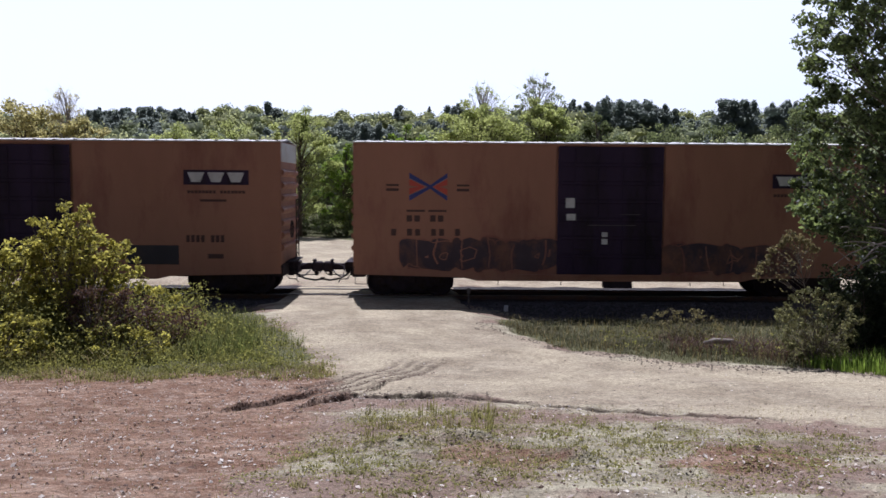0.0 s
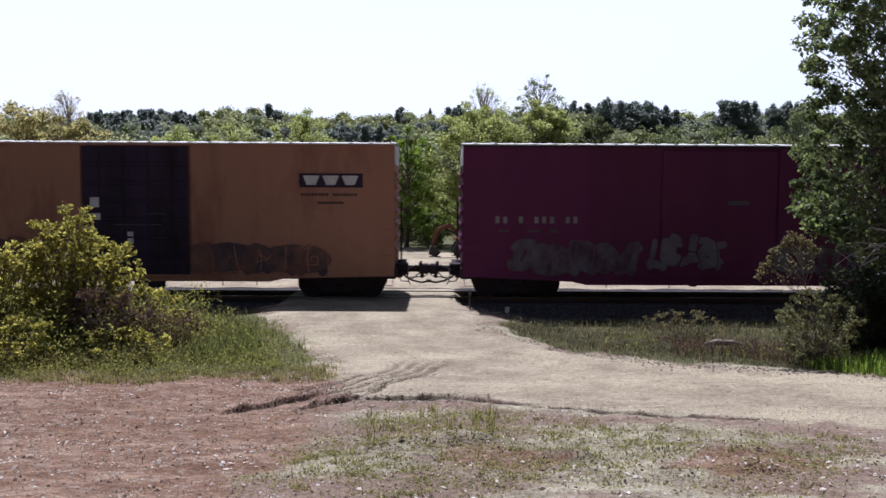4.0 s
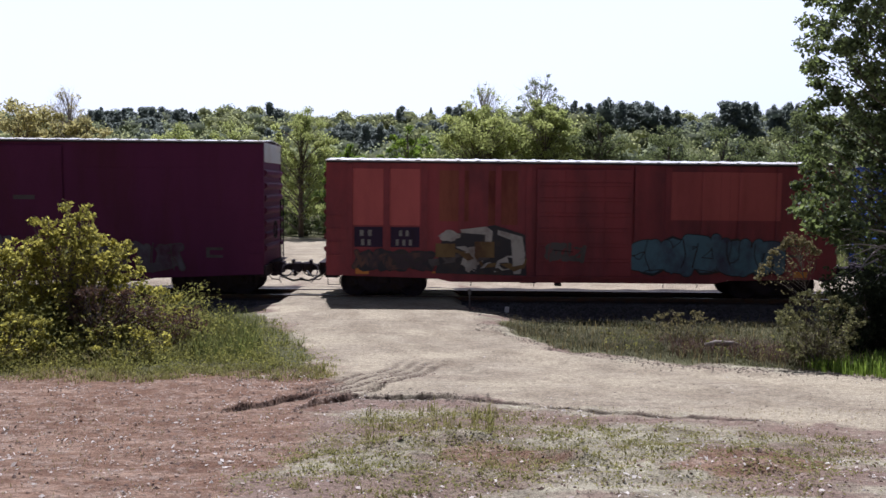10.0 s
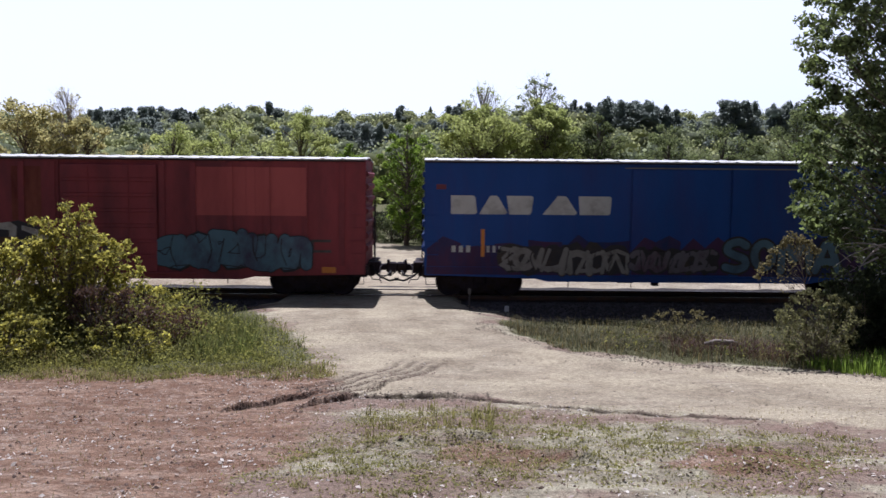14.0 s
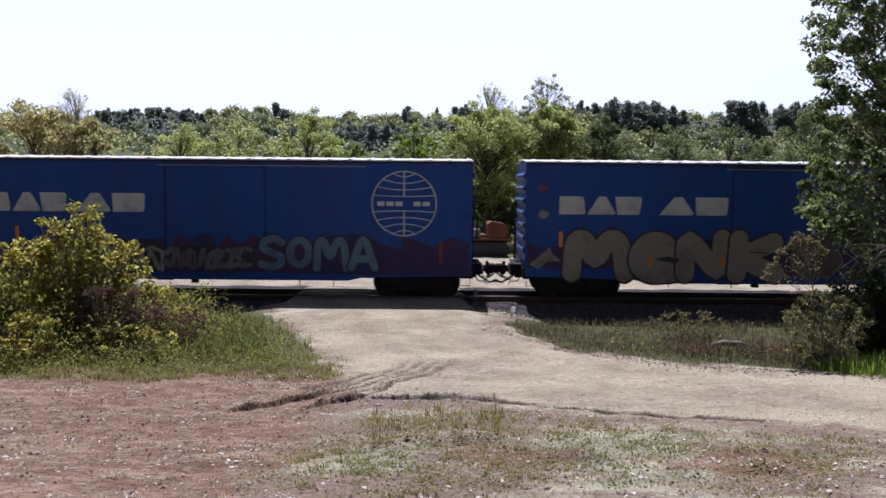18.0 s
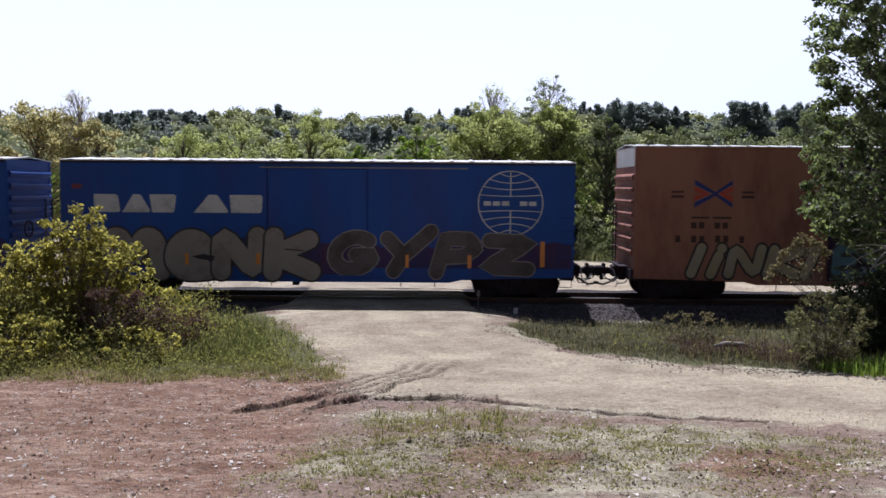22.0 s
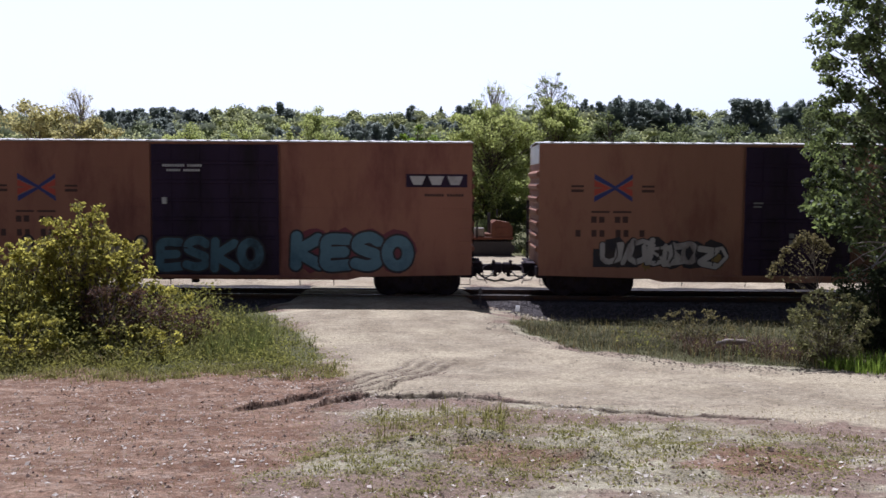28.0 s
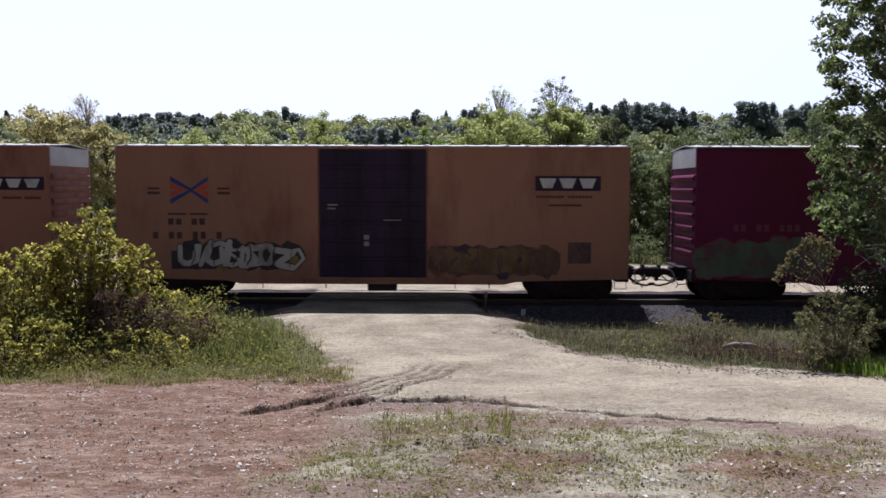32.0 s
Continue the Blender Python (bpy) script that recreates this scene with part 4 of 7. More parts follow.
field("edge_tufts", "dry and green tufts at the edge of the weeds", blades(rng, x, y, np.full(len(x), 0.10) * rng.uniform(0.4, 1.6, len(x)), 0.007, 1.4), LEAF["tuft"])
n = 5200
x, y = rng.uniform(-8, 9, n), rng.uniform(7, 13, n)
field("sparse_straw", "sparse straw and sprouts on the soil", blades(rng, x, y, np.full(n, 0.05), 0.004, 1.2), LEAF["dry"])


def weed_patch(rng, name, label, x, y, tall, leaf, per=26):
    """Leafy stems: small leaves spread up each stem."""
    n = len(x)
    k = np.repeat(np.arange(n), per)
    h = (tall * rng.uniform(0.5, 1.25, n))[k] * rng.uniform(0.15, 1.0, n * per)
    r = 0.05 + 0.16 * np.sin(np.clip(h / (tall.max() if hasattr(tall, "max") else tall), 0, 1) * 3.0)
    at = np.stack([x[k] + rng.normal(0, 1, n * per) * r, y[k] + rng.normal(0, 1, n * per) * r, height(x, y)[k] + h], axis=1)
    return field(name, label, leaves(rng, at, np.full(n * per, leaf), 0.5, 0.1), LEAF["weed"])


x, y = scatter(rng, [(-12.0, 16.4), (-7.0, 16.3), (-5.2, 16.8), (-4.8, 19.0), (-5.6, 21.0), (-6.0, 22.5), (-12, 22)], 2200, lambda x, y: np.clip(0.45 + 1.1 * wavy(x, y, 2.4, 12.0), 0.02, 1))
weed_patch(rng, "leafy_weeds", "leafy yellow-green weeds and brambles", x, y, np.where(y > 18, 0.85, 0.5) * np.where(x > -5.6, 0.8, 1.1) * np.clip(0.9 + 0.6 * wavy(x, y, 2.4, 12.0), 0.4, 1.5) * rng.uniform(0.5, 1.25, len(x)), 0.036, 56)
x, y = scatter(rng, [(-7.2, 17.2), (-4.5, 17.4), (-3.9, 18.4), (-4.9, 20.6), (-7.0, 21.2)], 260, lambda x, y: np.clip(0.4 + 1.2 * wavy(x, y, 2.9, 15.0), 0.02, 1))
weed_patch(rng, "bramble_patch", "brambles with pale new leaves", x, y, rng.uniform(0.4, 0.95, len(x)), 0.034, 52)
x, y = scatter(rng, [(-12.0, 15.5), (-6.0, 15.5), (-2.9, 16.2), (-3.2, 18.0), (-12, 18)], 1100, lambda x, y: np.clip(0.5 + 1.0 * wavy(x, y, 3.1, 2.0), 0.05, 1))
weed_patch(rng, "front_weeds", "low leafy weeds at the edge of the soil", x, y, rng.uniform(0.12, 0.5, len(x)), 0.025, 36)
x, y = scatter(rng, [(-10.5, 16.7), (-6.4, 16.7), (-6.2, 18.0), (-10.5, 17.8)], 170)
weed_patch(rng, "tall_weeds", "tall leafy weeds at the foot of the bushes", x, y, rng.uniform(0.7, 1.35, len(x)), 0.036, 46)
x, y = scatter(rng, [(-4.7, 23.0), (-3.7, 20.6), (-2.8, 18.3), (-1.9, 16.5), (-3.2, 16.0), (-4.6, 17.4), (-5.2, 21.0)], 620, lambda x, y: np.clip(0.5 + 0.9 * wavy(x, y, 2.7, 5.0), 0.08, 1))
weed_patch(rng, "corner_weeds", "low pale weeds thinning out onto the road", x, y, rng.uniform(0.10, 0.30, len(x)), 0.024, 18)
x, y = scatter(rng, [(-5.0, 23.4), (-4.2, 22.4), (-3.3, 20.0), (-2.7, 18.0), (-2.5, 16.8), (-4.0, 16.6), (-5.4, 18.0), (-5.4, 22.6)], 2600, lambda x, y: np.clip(0.55 + 0.7 * wavy(x, y, 1.9, 9.0), 0.05, 1))
field("corner_grass", "bright green grass at the bend of the road", blades(rng, x, y, np.full(len(x), 0.20) * np.clip(0.9 + 0.6 * wavy(x, y, 1.5, 3.0), 0.4, 1.5), 0.009, 0.9), LEAF["lush"])
x, y = scatter(rng, [(3.5, 18.4), (8.0, 16.8), (9.0, 18.5), (7.0, 21), (4.5, 22)], 70)
weed_patch(rng, "verge_weeds", "low leafy weeds in the verge", x, y, np.full(len(x), 0.35), 0.03, 18)


def stems(rng, geo, base, tips, r0, bow=0.15):
    for tip in tips:
        a, b = np.array(base), np.array(tip)
        mid = (a + b) / 2 + rng.normal(0, bow, 3) * np.linalg.norm(b - a) * 0.5
        mid[2] += 0.1 * np.linalg.norm(b - a)
        pts = [(1 - s) ** 2 * a + 2 * s * (1 - s) * mid + s * s * b for s in (0, 0.25, 0.5, 0.75, 1)]
        geo.tube([tuple(p) for p in pts], [r0, r0 * 0.8, r0 * 0.6, r0 * 0.4, r0 * 0.15], 5)


def plant(name, label, category, at, tips, clump, n, leaf, mat, bark="bark", r0=0.03, trunk=None, seed=0, slim=0.55, group="", lift=0.5, core=0.25, limb=0.3, twigs=0):
    """A woody plant: limbs from its foot (or from up its trunk) to the tips, leaves in uneven clumps at the tips and along the limbs."""
    rng = np.random.RandomState(seed)
    top = tagged(new(name), label, category, group)
    top.matrix_basis = pose(*at)
    wood = Geo()
    tips = [np.array(t, dtype=float) for t in tips]
    if trunk:
        pts = [np.array(p, dtype=float) for p in trunk]
        wood.tube([tuple(p) for p in pts], list(np.linspace(r0, r0 * 0.35, len(pts))), 8)
        tall = [p[2] for p in pts]
        starts = []
        for t in tips:
            z = max(tall[0] + 0.3, min(tall[-1], (t[2] - 0.55 * math.hypot(t[0], t[1])) * rng.uniform(0.72, 0.95)))
            starts.append(np.array([np.interp(z, tall, [p[k] for p in pts]) for k in range(3)]))
    else:
        starts = [np.array([rng.normal(0, 0.12), rng.normal(0, 0.12), -0.05]) for _ in tips]
    for s, t in zip(starts, tips):
        stems(rng, wood, s, [t], r0 * (limb if trunk else 1.0))
        for _ in range(twigs):
            stems(rng, wood, s + (t - s) * rng.uniform(0.45, 0.95), [t + rng.normal(0, clump, 3) + (0, 0, 0.4 * clump)], r0 * 0.08, 0.3)
    part("trunk", wood, M[bark], top, smooth=True)
    if n:
        k = rng.randint(0, len(tips), n)
        t = np.array(tips)[k]
        s = np.array(starts)[k]
        slide = np.where(rng.uniform(0, 1, n) < core, rng.uniform(0.35, 1, n), 1.0)[:, None]
        size = clump * rng.uniform(0.45, 1.25, len(tips))[k]
        off = unit(rng.normal(size=(n, 3))) * (rng.uniform(0, 1, n) ** 0.5 * size)[:, None] * (1, 1, 0.7)
        p = s + (t - s) * slide + off
        part("crown", quads("crown", leaves(rng, p, np.full(n, leaf), slim, 0.15, lift), LEAF[mat]), None, top)
    return top


def dome(rng, n, rx, ry, z0, z1, power=0.6):
    """Tips spread through a rounded crown."""
    out = []
    for _ in range(n):
        q, u = rng.uniform(0, math.tau), rng.uniform(0, 1)
        z = z0 + (z1 - z0) * u
        w = math.sqrt(max(0.05, 1 - (2 * u - 1) ** 2 * 0.9)) * rng.uniform(0.25, 1) ** power
        out.append((rx * w * math.cos(q), ry * w * math.sin(q), z))
    return out


def canopy(rng, n, rx, ry, z0, z1):
    """Tips of a broad crown, widest low down, with a rounded top."""
    out = []
    for _ in range(n):
        q, u = rng.uniform(0, math.tau), rng.uniform(0, 1) ** 0.8
        w = math.sqrt(max(0.02, 1 - u ** 6)) * rng.uniform(0.05, 1) ** 0.45
        out.append((rx * w * math.cos(q), ry * w * math.sin(q), z0 + (z1 - z0) * u * (1 - 0.12 * rng.uniform())))
    return out


rng = np.random.RandomState(21)
tips = dome(rng, 150, 1.15, 0.9, 0.35, 2.55, 0.42) + [(0.1 + rng.normal(0, 0.28), rng.normal(0, 0.2), rng.uniform(2.5, 3.12)) for _ in range(26)]
tips += [(rng.uniform(0.7, 1.35), rng.normal(0, 0.2), rng.uniform(1.3, 2.35)) for _ in range(22)] + [(-0.75 + rng.normal(0, 0.2), 0, rng.uniform(2.2, 2.75)) for _ in range(10)]
plant("bush", "tall leafy bush with bright yellow-green leaves beside the road", "bush", (-7.65, 18.3, height(-7.65, 18.3)), tips, 0.145, 9500, 0.050, "bush", r0=0.018, seed=1, core=0.42)
tips = dome(rng, 130, 1.4, 1.0, 0.3, 2.1, 0.42) + [(rng.uniform(-1.2, 1.0), rng.normal(0, 0.3), rng.uniform(1.9, 2.35)) for _ in range(24)]
plant("bush", "wide leafy bush with yellow-green leaves", "bush", (-9.3, 18.0, height(-9.3, 18.0)), tips, 0.145, 9500, 0.050, "bush", r0=0.018, seed=2, core=0.42)
tips = dome(rng, 70, 1.0, 0.9, 0.2, 1.25, 0.4)
plant("bush", "low spreading bush under a taller one", "bush", (-6.5, 19.1, height(-6.5, 19.1)), tips, 0.14, 2600, 0.045, "bush", r0=0.012, seed=3, core=0.4)
plant("dead_shrub", "withered brown shrub among the weeds", "shrub", (-6.0, 18.0, height(-6.0, 18.0)), dome(rng, 60, 1.15, 0.5, 0.1, 1.15), 0.3, 3600, 0.035, "brown", bark="twig", r0=0.008, seed=13)
plant("dead_shrub", "withered brown shrub under a bush", "shrub", (-6.75, 17.35, height(-6.75, 17.35)), dome(rng, 70, 0.85, 0.4, 0.45, 1.45), 0.14, 3000, 0.032, "brown", bark="twig", r0=0.008, seed=14)
plant("bush", "low spreading bush at the edge of the weeds", "bush", (-8.4, 16.5, height(-8.4, 16.5)), dome(rng, 90, 1.2, 0.6, 0.05, 1.0, 0.35), 0.12, 3600, 0.042, "bush", r0=0.015, seed=4)
plant("bush", "low leafy bush in the front of the weeds", "bush", (-6.3, 16.9, height(-6.3, 16.9)), dome(rng, 80, 1.1, 0.5, 0.05, 0.72, 0.35), 0.10, 2400, 0.038, "bush", r0=0.012, seed=15)
plant("bush", "low leafy bush beside the soil", "bush", (-10.2, 16.5, height(-10.2, 16.5)), dome(rng, 80, 1.1, 0.5, 0.05, 1.1, 0.35), 0.12, 3200, 0.042, "bush", r0=0.015, seed=16)
# the tree whose boughs hang into view, over a thicket
rng = np.random.RandomState(31)
tips = []
while len(tips) < 350:
    y, z = rng.uniform(18.8, 22.8), rng.uniform(2.2, 11.5)
    up = 3.5 + (z - 3.5) * 18 / y
    left = np.interp(up, [2.0, 2.3, 2.9, 3.4, 4.2, 4.8, 5.1, 5.6, 6.3, 7.2, 8.5, 11.5], [9.0, 8.3, 7.55, 7.25, 7.2, 7.75, 7.45, 7.75, 7.42, 7.38, 7.5, 8.4])
    x = (left + 0.12 + min(6.0, rng.exponential(2.2))) * y / 18
    if x < 17.0:
        tips.append((x - 12.6, y - 21.2, z + 0.3))
tree = plant("broadleaf_tree", "tall broadleaf tree with dark green leaves hanging over the verge", "tree", (12.6, 21.2, -0.45), tips, 0.30, 54000, 0.062, "near_tree",
      trunk=[(0, 0, -0.2), (0.1, 0, 2.5), (-0.1, 0.1, 5), (0.1, 0, 8), (0, 0, 10.8)], r0=0.2, seed=5, slim=0.62, core=0.4, limb=0.13)
for k, (x0, z0, x1, z1) in enumerate(((10.6, 2.35, 8.75, 1.75), (10.4, 2.0, 8.9, 2.25), (10.5, 1.7, 9.05, 1.45), (10.2, 2.5, 9.0, 2.6), (9.9, 1.95, 9.2, 1.55), (10.0, 2.2, 9.4, 1.3))):
    g = Geo()
    stems(rng, g, (x0 - 12.6, -2.4 + 0.1 * k, z0 + 0.45), [(x1 - 12.6, -2.3 + 0.1 * k, z1 + 0.45)], 0.026, 0.12)
    for q in (0.45, 0.65, 0.8):
        px, pz = x0 + (x1 - x0) * q, z0 + (z1 - z0) * q + 0.45
        stems(rng, g, (px - 12.6, -2.35 + 0.1 * k, pz), [(px - 12.6 - rng.uniform(0.15, 0.4), -2.4 + 0.1 * k, pz + rng.uniform(-0.25, 0.25))], 0.010, 0.2)
    part("dead_bough", g, M["twig"], tree, "bare grey dead bough")
tips = [(a, rng.normal(0, 0.06), 2.56 - 1.35 * (a - 0.05) ** 2 + rng.normal(0, 0.035)) for a in np.linspace(-0.72, 0.5, 30)]
plant("sapling", "thin arching sapling with pale reddish-green leaves", "sapling", (7.25, 17.4, height(7.25, 17.4)), tips, 0.10, 1700, 0.030, "pale",
      trunk=[(0.3, 0, -0.1), (0.32, 0, 0.8), (0.28, 0, 1.5), (0.1, 0, 2.25)], r0=0.018, seed=6, slim=0.45, core=0.2)
plant("shrub", "straggly shrub with small dull green leaves on the verge", "shrub", (7.75, 17.2, height(7.75, 17.2)), dome(rng, 120, 0.9, 0.6, 0.1, 1.5, 0.4), 0.10, 4300, 0.032, "straggly", r0=0.008, seed=7)
# three shrubs added to fill the deep shade under the tree, coloured dark for it
plant("shrub", "dark green shrub with the tree's shade put into its leaf colour", "shrub", (9.2, 18.6, -0.2), dome(rng, 30, 0.9, 0.7, 0.3, 1.9), 0.3, 5000, 0.042, "shade", r0=0.02, seed=8)
plant("shrub", "dark green shrub under overhanging boughs, their shade put into its leaf colour", "shrub", (10.6, 18.0, -0.1), dome(rng, 44, 1.3, 0.7, 0.2, 1.9), 0.34, 9000, 0.046, "shade", r0=0.02, seed=9)
plant("shrub", "dark leafy shrub behind the verge, shade put into its leaf colour", "shrub", (9.9, 19.3, -0.3), dome(rng, 44, 1.2, 0.7, 0.2, 1.8), 0.34, 9000, 0.046, "shade", r0=0.02, seed=17)
plant("shrub", "low straggly shrub with reddish tips", "shrub", (5.7, 19.8, height(5.7, 19.8)), dome(rng, 60, 1.0, 0.5, 0.1, 0.85, 0.4), 0.09, 1300, 0.030, "pale", r0=0.006, seed=10)


def wild_tree(label, x, y, top, wide, mat, n, seed, leaf=0.072, low=0.12, tips=34, bare=False, category="tree"):
    rng = np.random.RandomState(seed)
    z = float(height(x, y))
    h = top - z
    crown = (dome(rng, tips * 2, wide, wide * 0.8, h * low, h * 0.97, 0.5) if bare else canopy(rng, tips * 2, wide, wide * 0.8, h * low, h)) + [(rng.normal(0, wide * 0.15), 0, h)]
    plant("tree", label, category, (x, y, z), crown, wide * (0.16 if bare else 0.2), int(n * 3.2), leaf, mat, bark="twig" if bare else "bark",
          trunk=[(0, 0, -0.2), (rng.normal(0, 0.1), 0, h * 0.3), (rng.normal(0, 0.2), 0, h * 0.6), (0, 0, h * 0.9)], r0=(0.018 if bare else 0.035) * h ** 0.8, seed=seed, twigs=5 if bare else 0, group="trees beyond the railway")


wild_tree("spreading tree with pale yellow-green spring leaves", 2.6, 52.0, 8.3, 3.4, "spring", 11500, 41, tips=80)
wild_tree("spreading tree with yellow-green spring leaves", 6.3, 52.6, 8.5, 2.9, "spring", 9500, 42, tips=70)
wild_tree("half-bare tree with pale twigs", 2.9, 54.0, 9.75, 1.6, "spring", 420, 43, tips=44, low=0.55, bare=True)
wild_tree("thin-topped tree with sparse green leaves", 6.4, 54.0, 10.3, 1.85, "wood", 1100, 58, tips=34, low=0.5, bare=True)
wild_tree("young tree with fresh green leaves", -1.8, 52.0, 6.9, 1.8, "fresh", 4200, 44)
wild_tree("tree with fresh yellow-green leaves beyond the lot", -9.4, 60.0, 8.5, 2.7, "spring", 5600, 45)
wild_tree("tree with fresh green leaves beyond the lot", -6.3, 61.5, 6.2, 2.0, "fresh", 3200, 46)
wild_tree("round tree with golden-green leaves", -29.0, 62.0, 9.0, 4.0, "gold", 3600, 47, leaf=0.11)
wild_tree("round tree with golden-green leaves", -25.3, 63.0, 8.0, 2.6, "gold", 2200, 48, leaf=0.11)
wild_tree("half-bare tree with pale grey twigs", -27.0, 64.0, 10.3, 1.9, "gold", 420, 49, tips=50, low=0.5, bare=True)
wild_tree("scrubby tree with olive leaves", -19.0, 63.0, 7.5, 3.2, "spring", 5000, 50)
wild_tree("scrubby tree with olive leaves", -15.0, 64.0, 7.7, 3.2, "spring", 5000, 51)
wild_tree("scrubby tree with green leaves", 9.4, 50.0, 7.4, 2.2, "scrub", 4200, 52)
wild_tree("round tree with yellow-green leaves", 15.5, 58.0, 7.4, 3.2, "scrub", 4200, 53)
wild_tree("round tree with yellow-green leaves", 20.0, 60.0, 7.5, 3.2, "scrub", 4200, 54)
wild_tree("scrubby tree with green leaves", 24.0, 58.0, 8.5, 3.4, "scrub", 4200, 55)
wild_tree("scrubby tree with green leaves", 12.2, 49.0, 5.4, 2.0, "scrub", 3000, 56)
wild_tree("scrubby tree with olive leaves", -21.5, 65.0, 6.0, 2.6, "gold", 3200, 57)
rng = np.random.RandomState(61)
for i in range(26):
    x = -34 + 72 * i / 25 + rng.uniform(-0.8, 0.8)
    y = np.interp(x, [-34, -17, -8, -1, 3.2, 9.5, 38], [66, 64, 62.5, 55, 50, 46, 44]) + rng.uniform(0, 3)
    plant("thicket", "dense roadside thicket of mixed green shrubs", "shrub", (x, y, float(height(x, y))), dome(rng, 34, 1.9, 1.2, 0.2, rng.uniform(2.6, 4.6)), 0.5, 4600, 0.08,
          ("spring", "scrub", "fresh", "scrub", "shrub")[i % 5], r0=0.03, seed=100 + i, group="thickets beyond the railway")
# every third takes the leaf colour that has shade put in
for i in range(22):
    x = -32 + 48 * i / 21 + rng.uniform(-0.6, 0.6)
    y = np.interp(x, [-60, -17, -8, -1, 3.2, 9.5, 30], [66, 61.5, 59, 51, 45, 41.5, 38]) + rng.uniform(1.0, 2.2)
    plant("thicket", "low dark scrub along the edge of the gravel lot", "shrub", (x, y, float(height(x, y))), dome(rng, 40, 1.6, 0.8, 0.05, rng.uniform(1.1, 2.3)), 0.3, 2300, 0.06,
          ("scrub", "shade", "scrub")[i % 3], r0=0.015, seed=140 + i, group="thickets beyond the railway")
x, y = rng.uniform(4, 40, 9000), rng.uniform(38, 50, 9000)
keep = inside(LOT, x, y) < -0.2
field("meadow_grass", "yellow-green meadow grass beyond the gravel lot", blades(rng, x[keep], y[keep], np.full(keep.sum(), 0.5), 0.03, 0.9), LEAF["grass"])


# ---- the wooded hills ----
ico = bmesh.new()
bmesh.ops.create_icosphere(ico, subdivisions=2, radius=1.0)
ICO_V = np.array([v.co[:] for v in ico.verts])
ICO_F = np.array([[v.index for v in f.verts] for f in ico.faces])
ico.free()
CREST = ([-0.60, -0.42, -0.375, -0.335, -0.277, -0.245, -0.21, -0.185, -0.16, -0.115, -0.075, -0.02, 0.03, 0.09, 0.15, 0.20, 0.25, 0.285, 0.32, 0.38, 0.45, 0.60],
         [0.084, 0.080, 0.083, 0.085, 0.085, 0.091, 0.0905, 0.089, 0.086, 0.083, 0.0855, 0.0865, 0.088, 0.091, 0.0935, 0.0945, 0.0925, 0.090, 0.0885, 0.089, 0.090, 0.092])


def lumps(rng, spots, pine):
    """Foliage masses of each far tree: centres and radii of uneven lumps."""
    c, r = [], []
    for x, y, h, w in spots:
        g = float(height(x, y))
        if pine:
            k = 11
            for i in range(k):
                u = 0.34 + 0.65 * i / (k - 1)
                q, out = rng.uniform(0, 6.3), w * rng.uniform(0.25, 0.75) * (1.08 - u)
                s = w * (0.12 + 0.55 * (1.0 - u) ** 0.55) * rng.uniform(0.6, 1.3)
                c.append((x + out * math.cos(q), y + out * math.sin(q), g + h * u - 0.4))
                r.append((s, s, (h * 0.045 + 0.25) * rng.uniform(0.8, 1.3)))
        else:
            for i in range(6):
                q, u = i * 1.05 + rng.uniform(0, 0.8), rng.uniform(0.0, 1.0)
                s = w * rng.uniform(0.38, 0.62)
                out = w * 0.55 * (1 - 0.5 * u)
                c.append((x + out * math.cos(q), y + out * math.sin(q), g + h - w * 1.15 + w * 0.5 * u - s * 0.15))
                r.append((s, s, s * 0.85))
            c.append((x + rng.normal(0, 0.12) * w, y, g + h - w * 0.55))
            r.append((w * 0.62, w * 0.62, w * 0.55))
    return np.array(c), np.array(r)


def woods(name, label, spots, mat, pine):
    rng = np.random.RandomState(len(spots) + (7 if pine else 3))
    c, r = lumps(rng, spots, pine)
    n = len(c)
    turn = rng.uniform(0, 6.3, (n, 1))
    bulge = (np.sin(ICO_V[None, :, 0] * 5.0 + turn) * np.sin(ICO_V[None, :, 1] * 5.5 + turn * 2) + np.sin(ICO_V[None, :, 2] * 6.0 + turn * 3) * np.cos(ICO_V[None, :, 0] * 7.0 - turn))
    v = ICO_V[None] * (0.92 + 0.10 * bulge + rng.uniform(-0.09, 0.09, (n, len(ICO_V))))[..., None] * r[:, None] * 0.86 + c[:, None]
    tri = (ICO_F[None] + len(ICO_V) * np.arange(n)[:, None, None]).reshape(-1, 3)
    # tufts of leaves that lie close along each mass
    k = np.repeat(np.arange(n), 105)
    way = unit(rng.normal(size=(len(k), 3)) + (0, -0.35, 0.45))
    at = c[k] + way * r[k] * rng.uniform(0.72, 1.12, (len(k), 1))
    face = unit(way + 0.7 * rng.normal(size=way.shape))
    a = unit(np.cross(face, rng.normal(size=way.shape)))
    b = np.cross(face, a)
    s = ((0.10 + 0.0009 * c[k][:, 1]) * rng.uniform(0.6, 1.4, len(k)) * (0.7 if pine else 1.0))[:, None]
    q = np.stack([at - a * s, at - b * s * 0.7, at + a * s, at + b * s * 0.7], axis=1).reshape(-1, 3)
    base = n * len(ICO_V)
    faces = tri.tolist() + (base + np.arange(len(q)).reshape(-1, 4)).tolist()
    me = bpy.data.meshes.new(name)
    me.from_pydata(np.concatenate([v.reshape(-1, 3), q]).tolist(), [], faces)
    me.materials.append(LEAF[mat])
    me.shade_smooth()
    return tagged(new(name, me), label, kind="stuff")


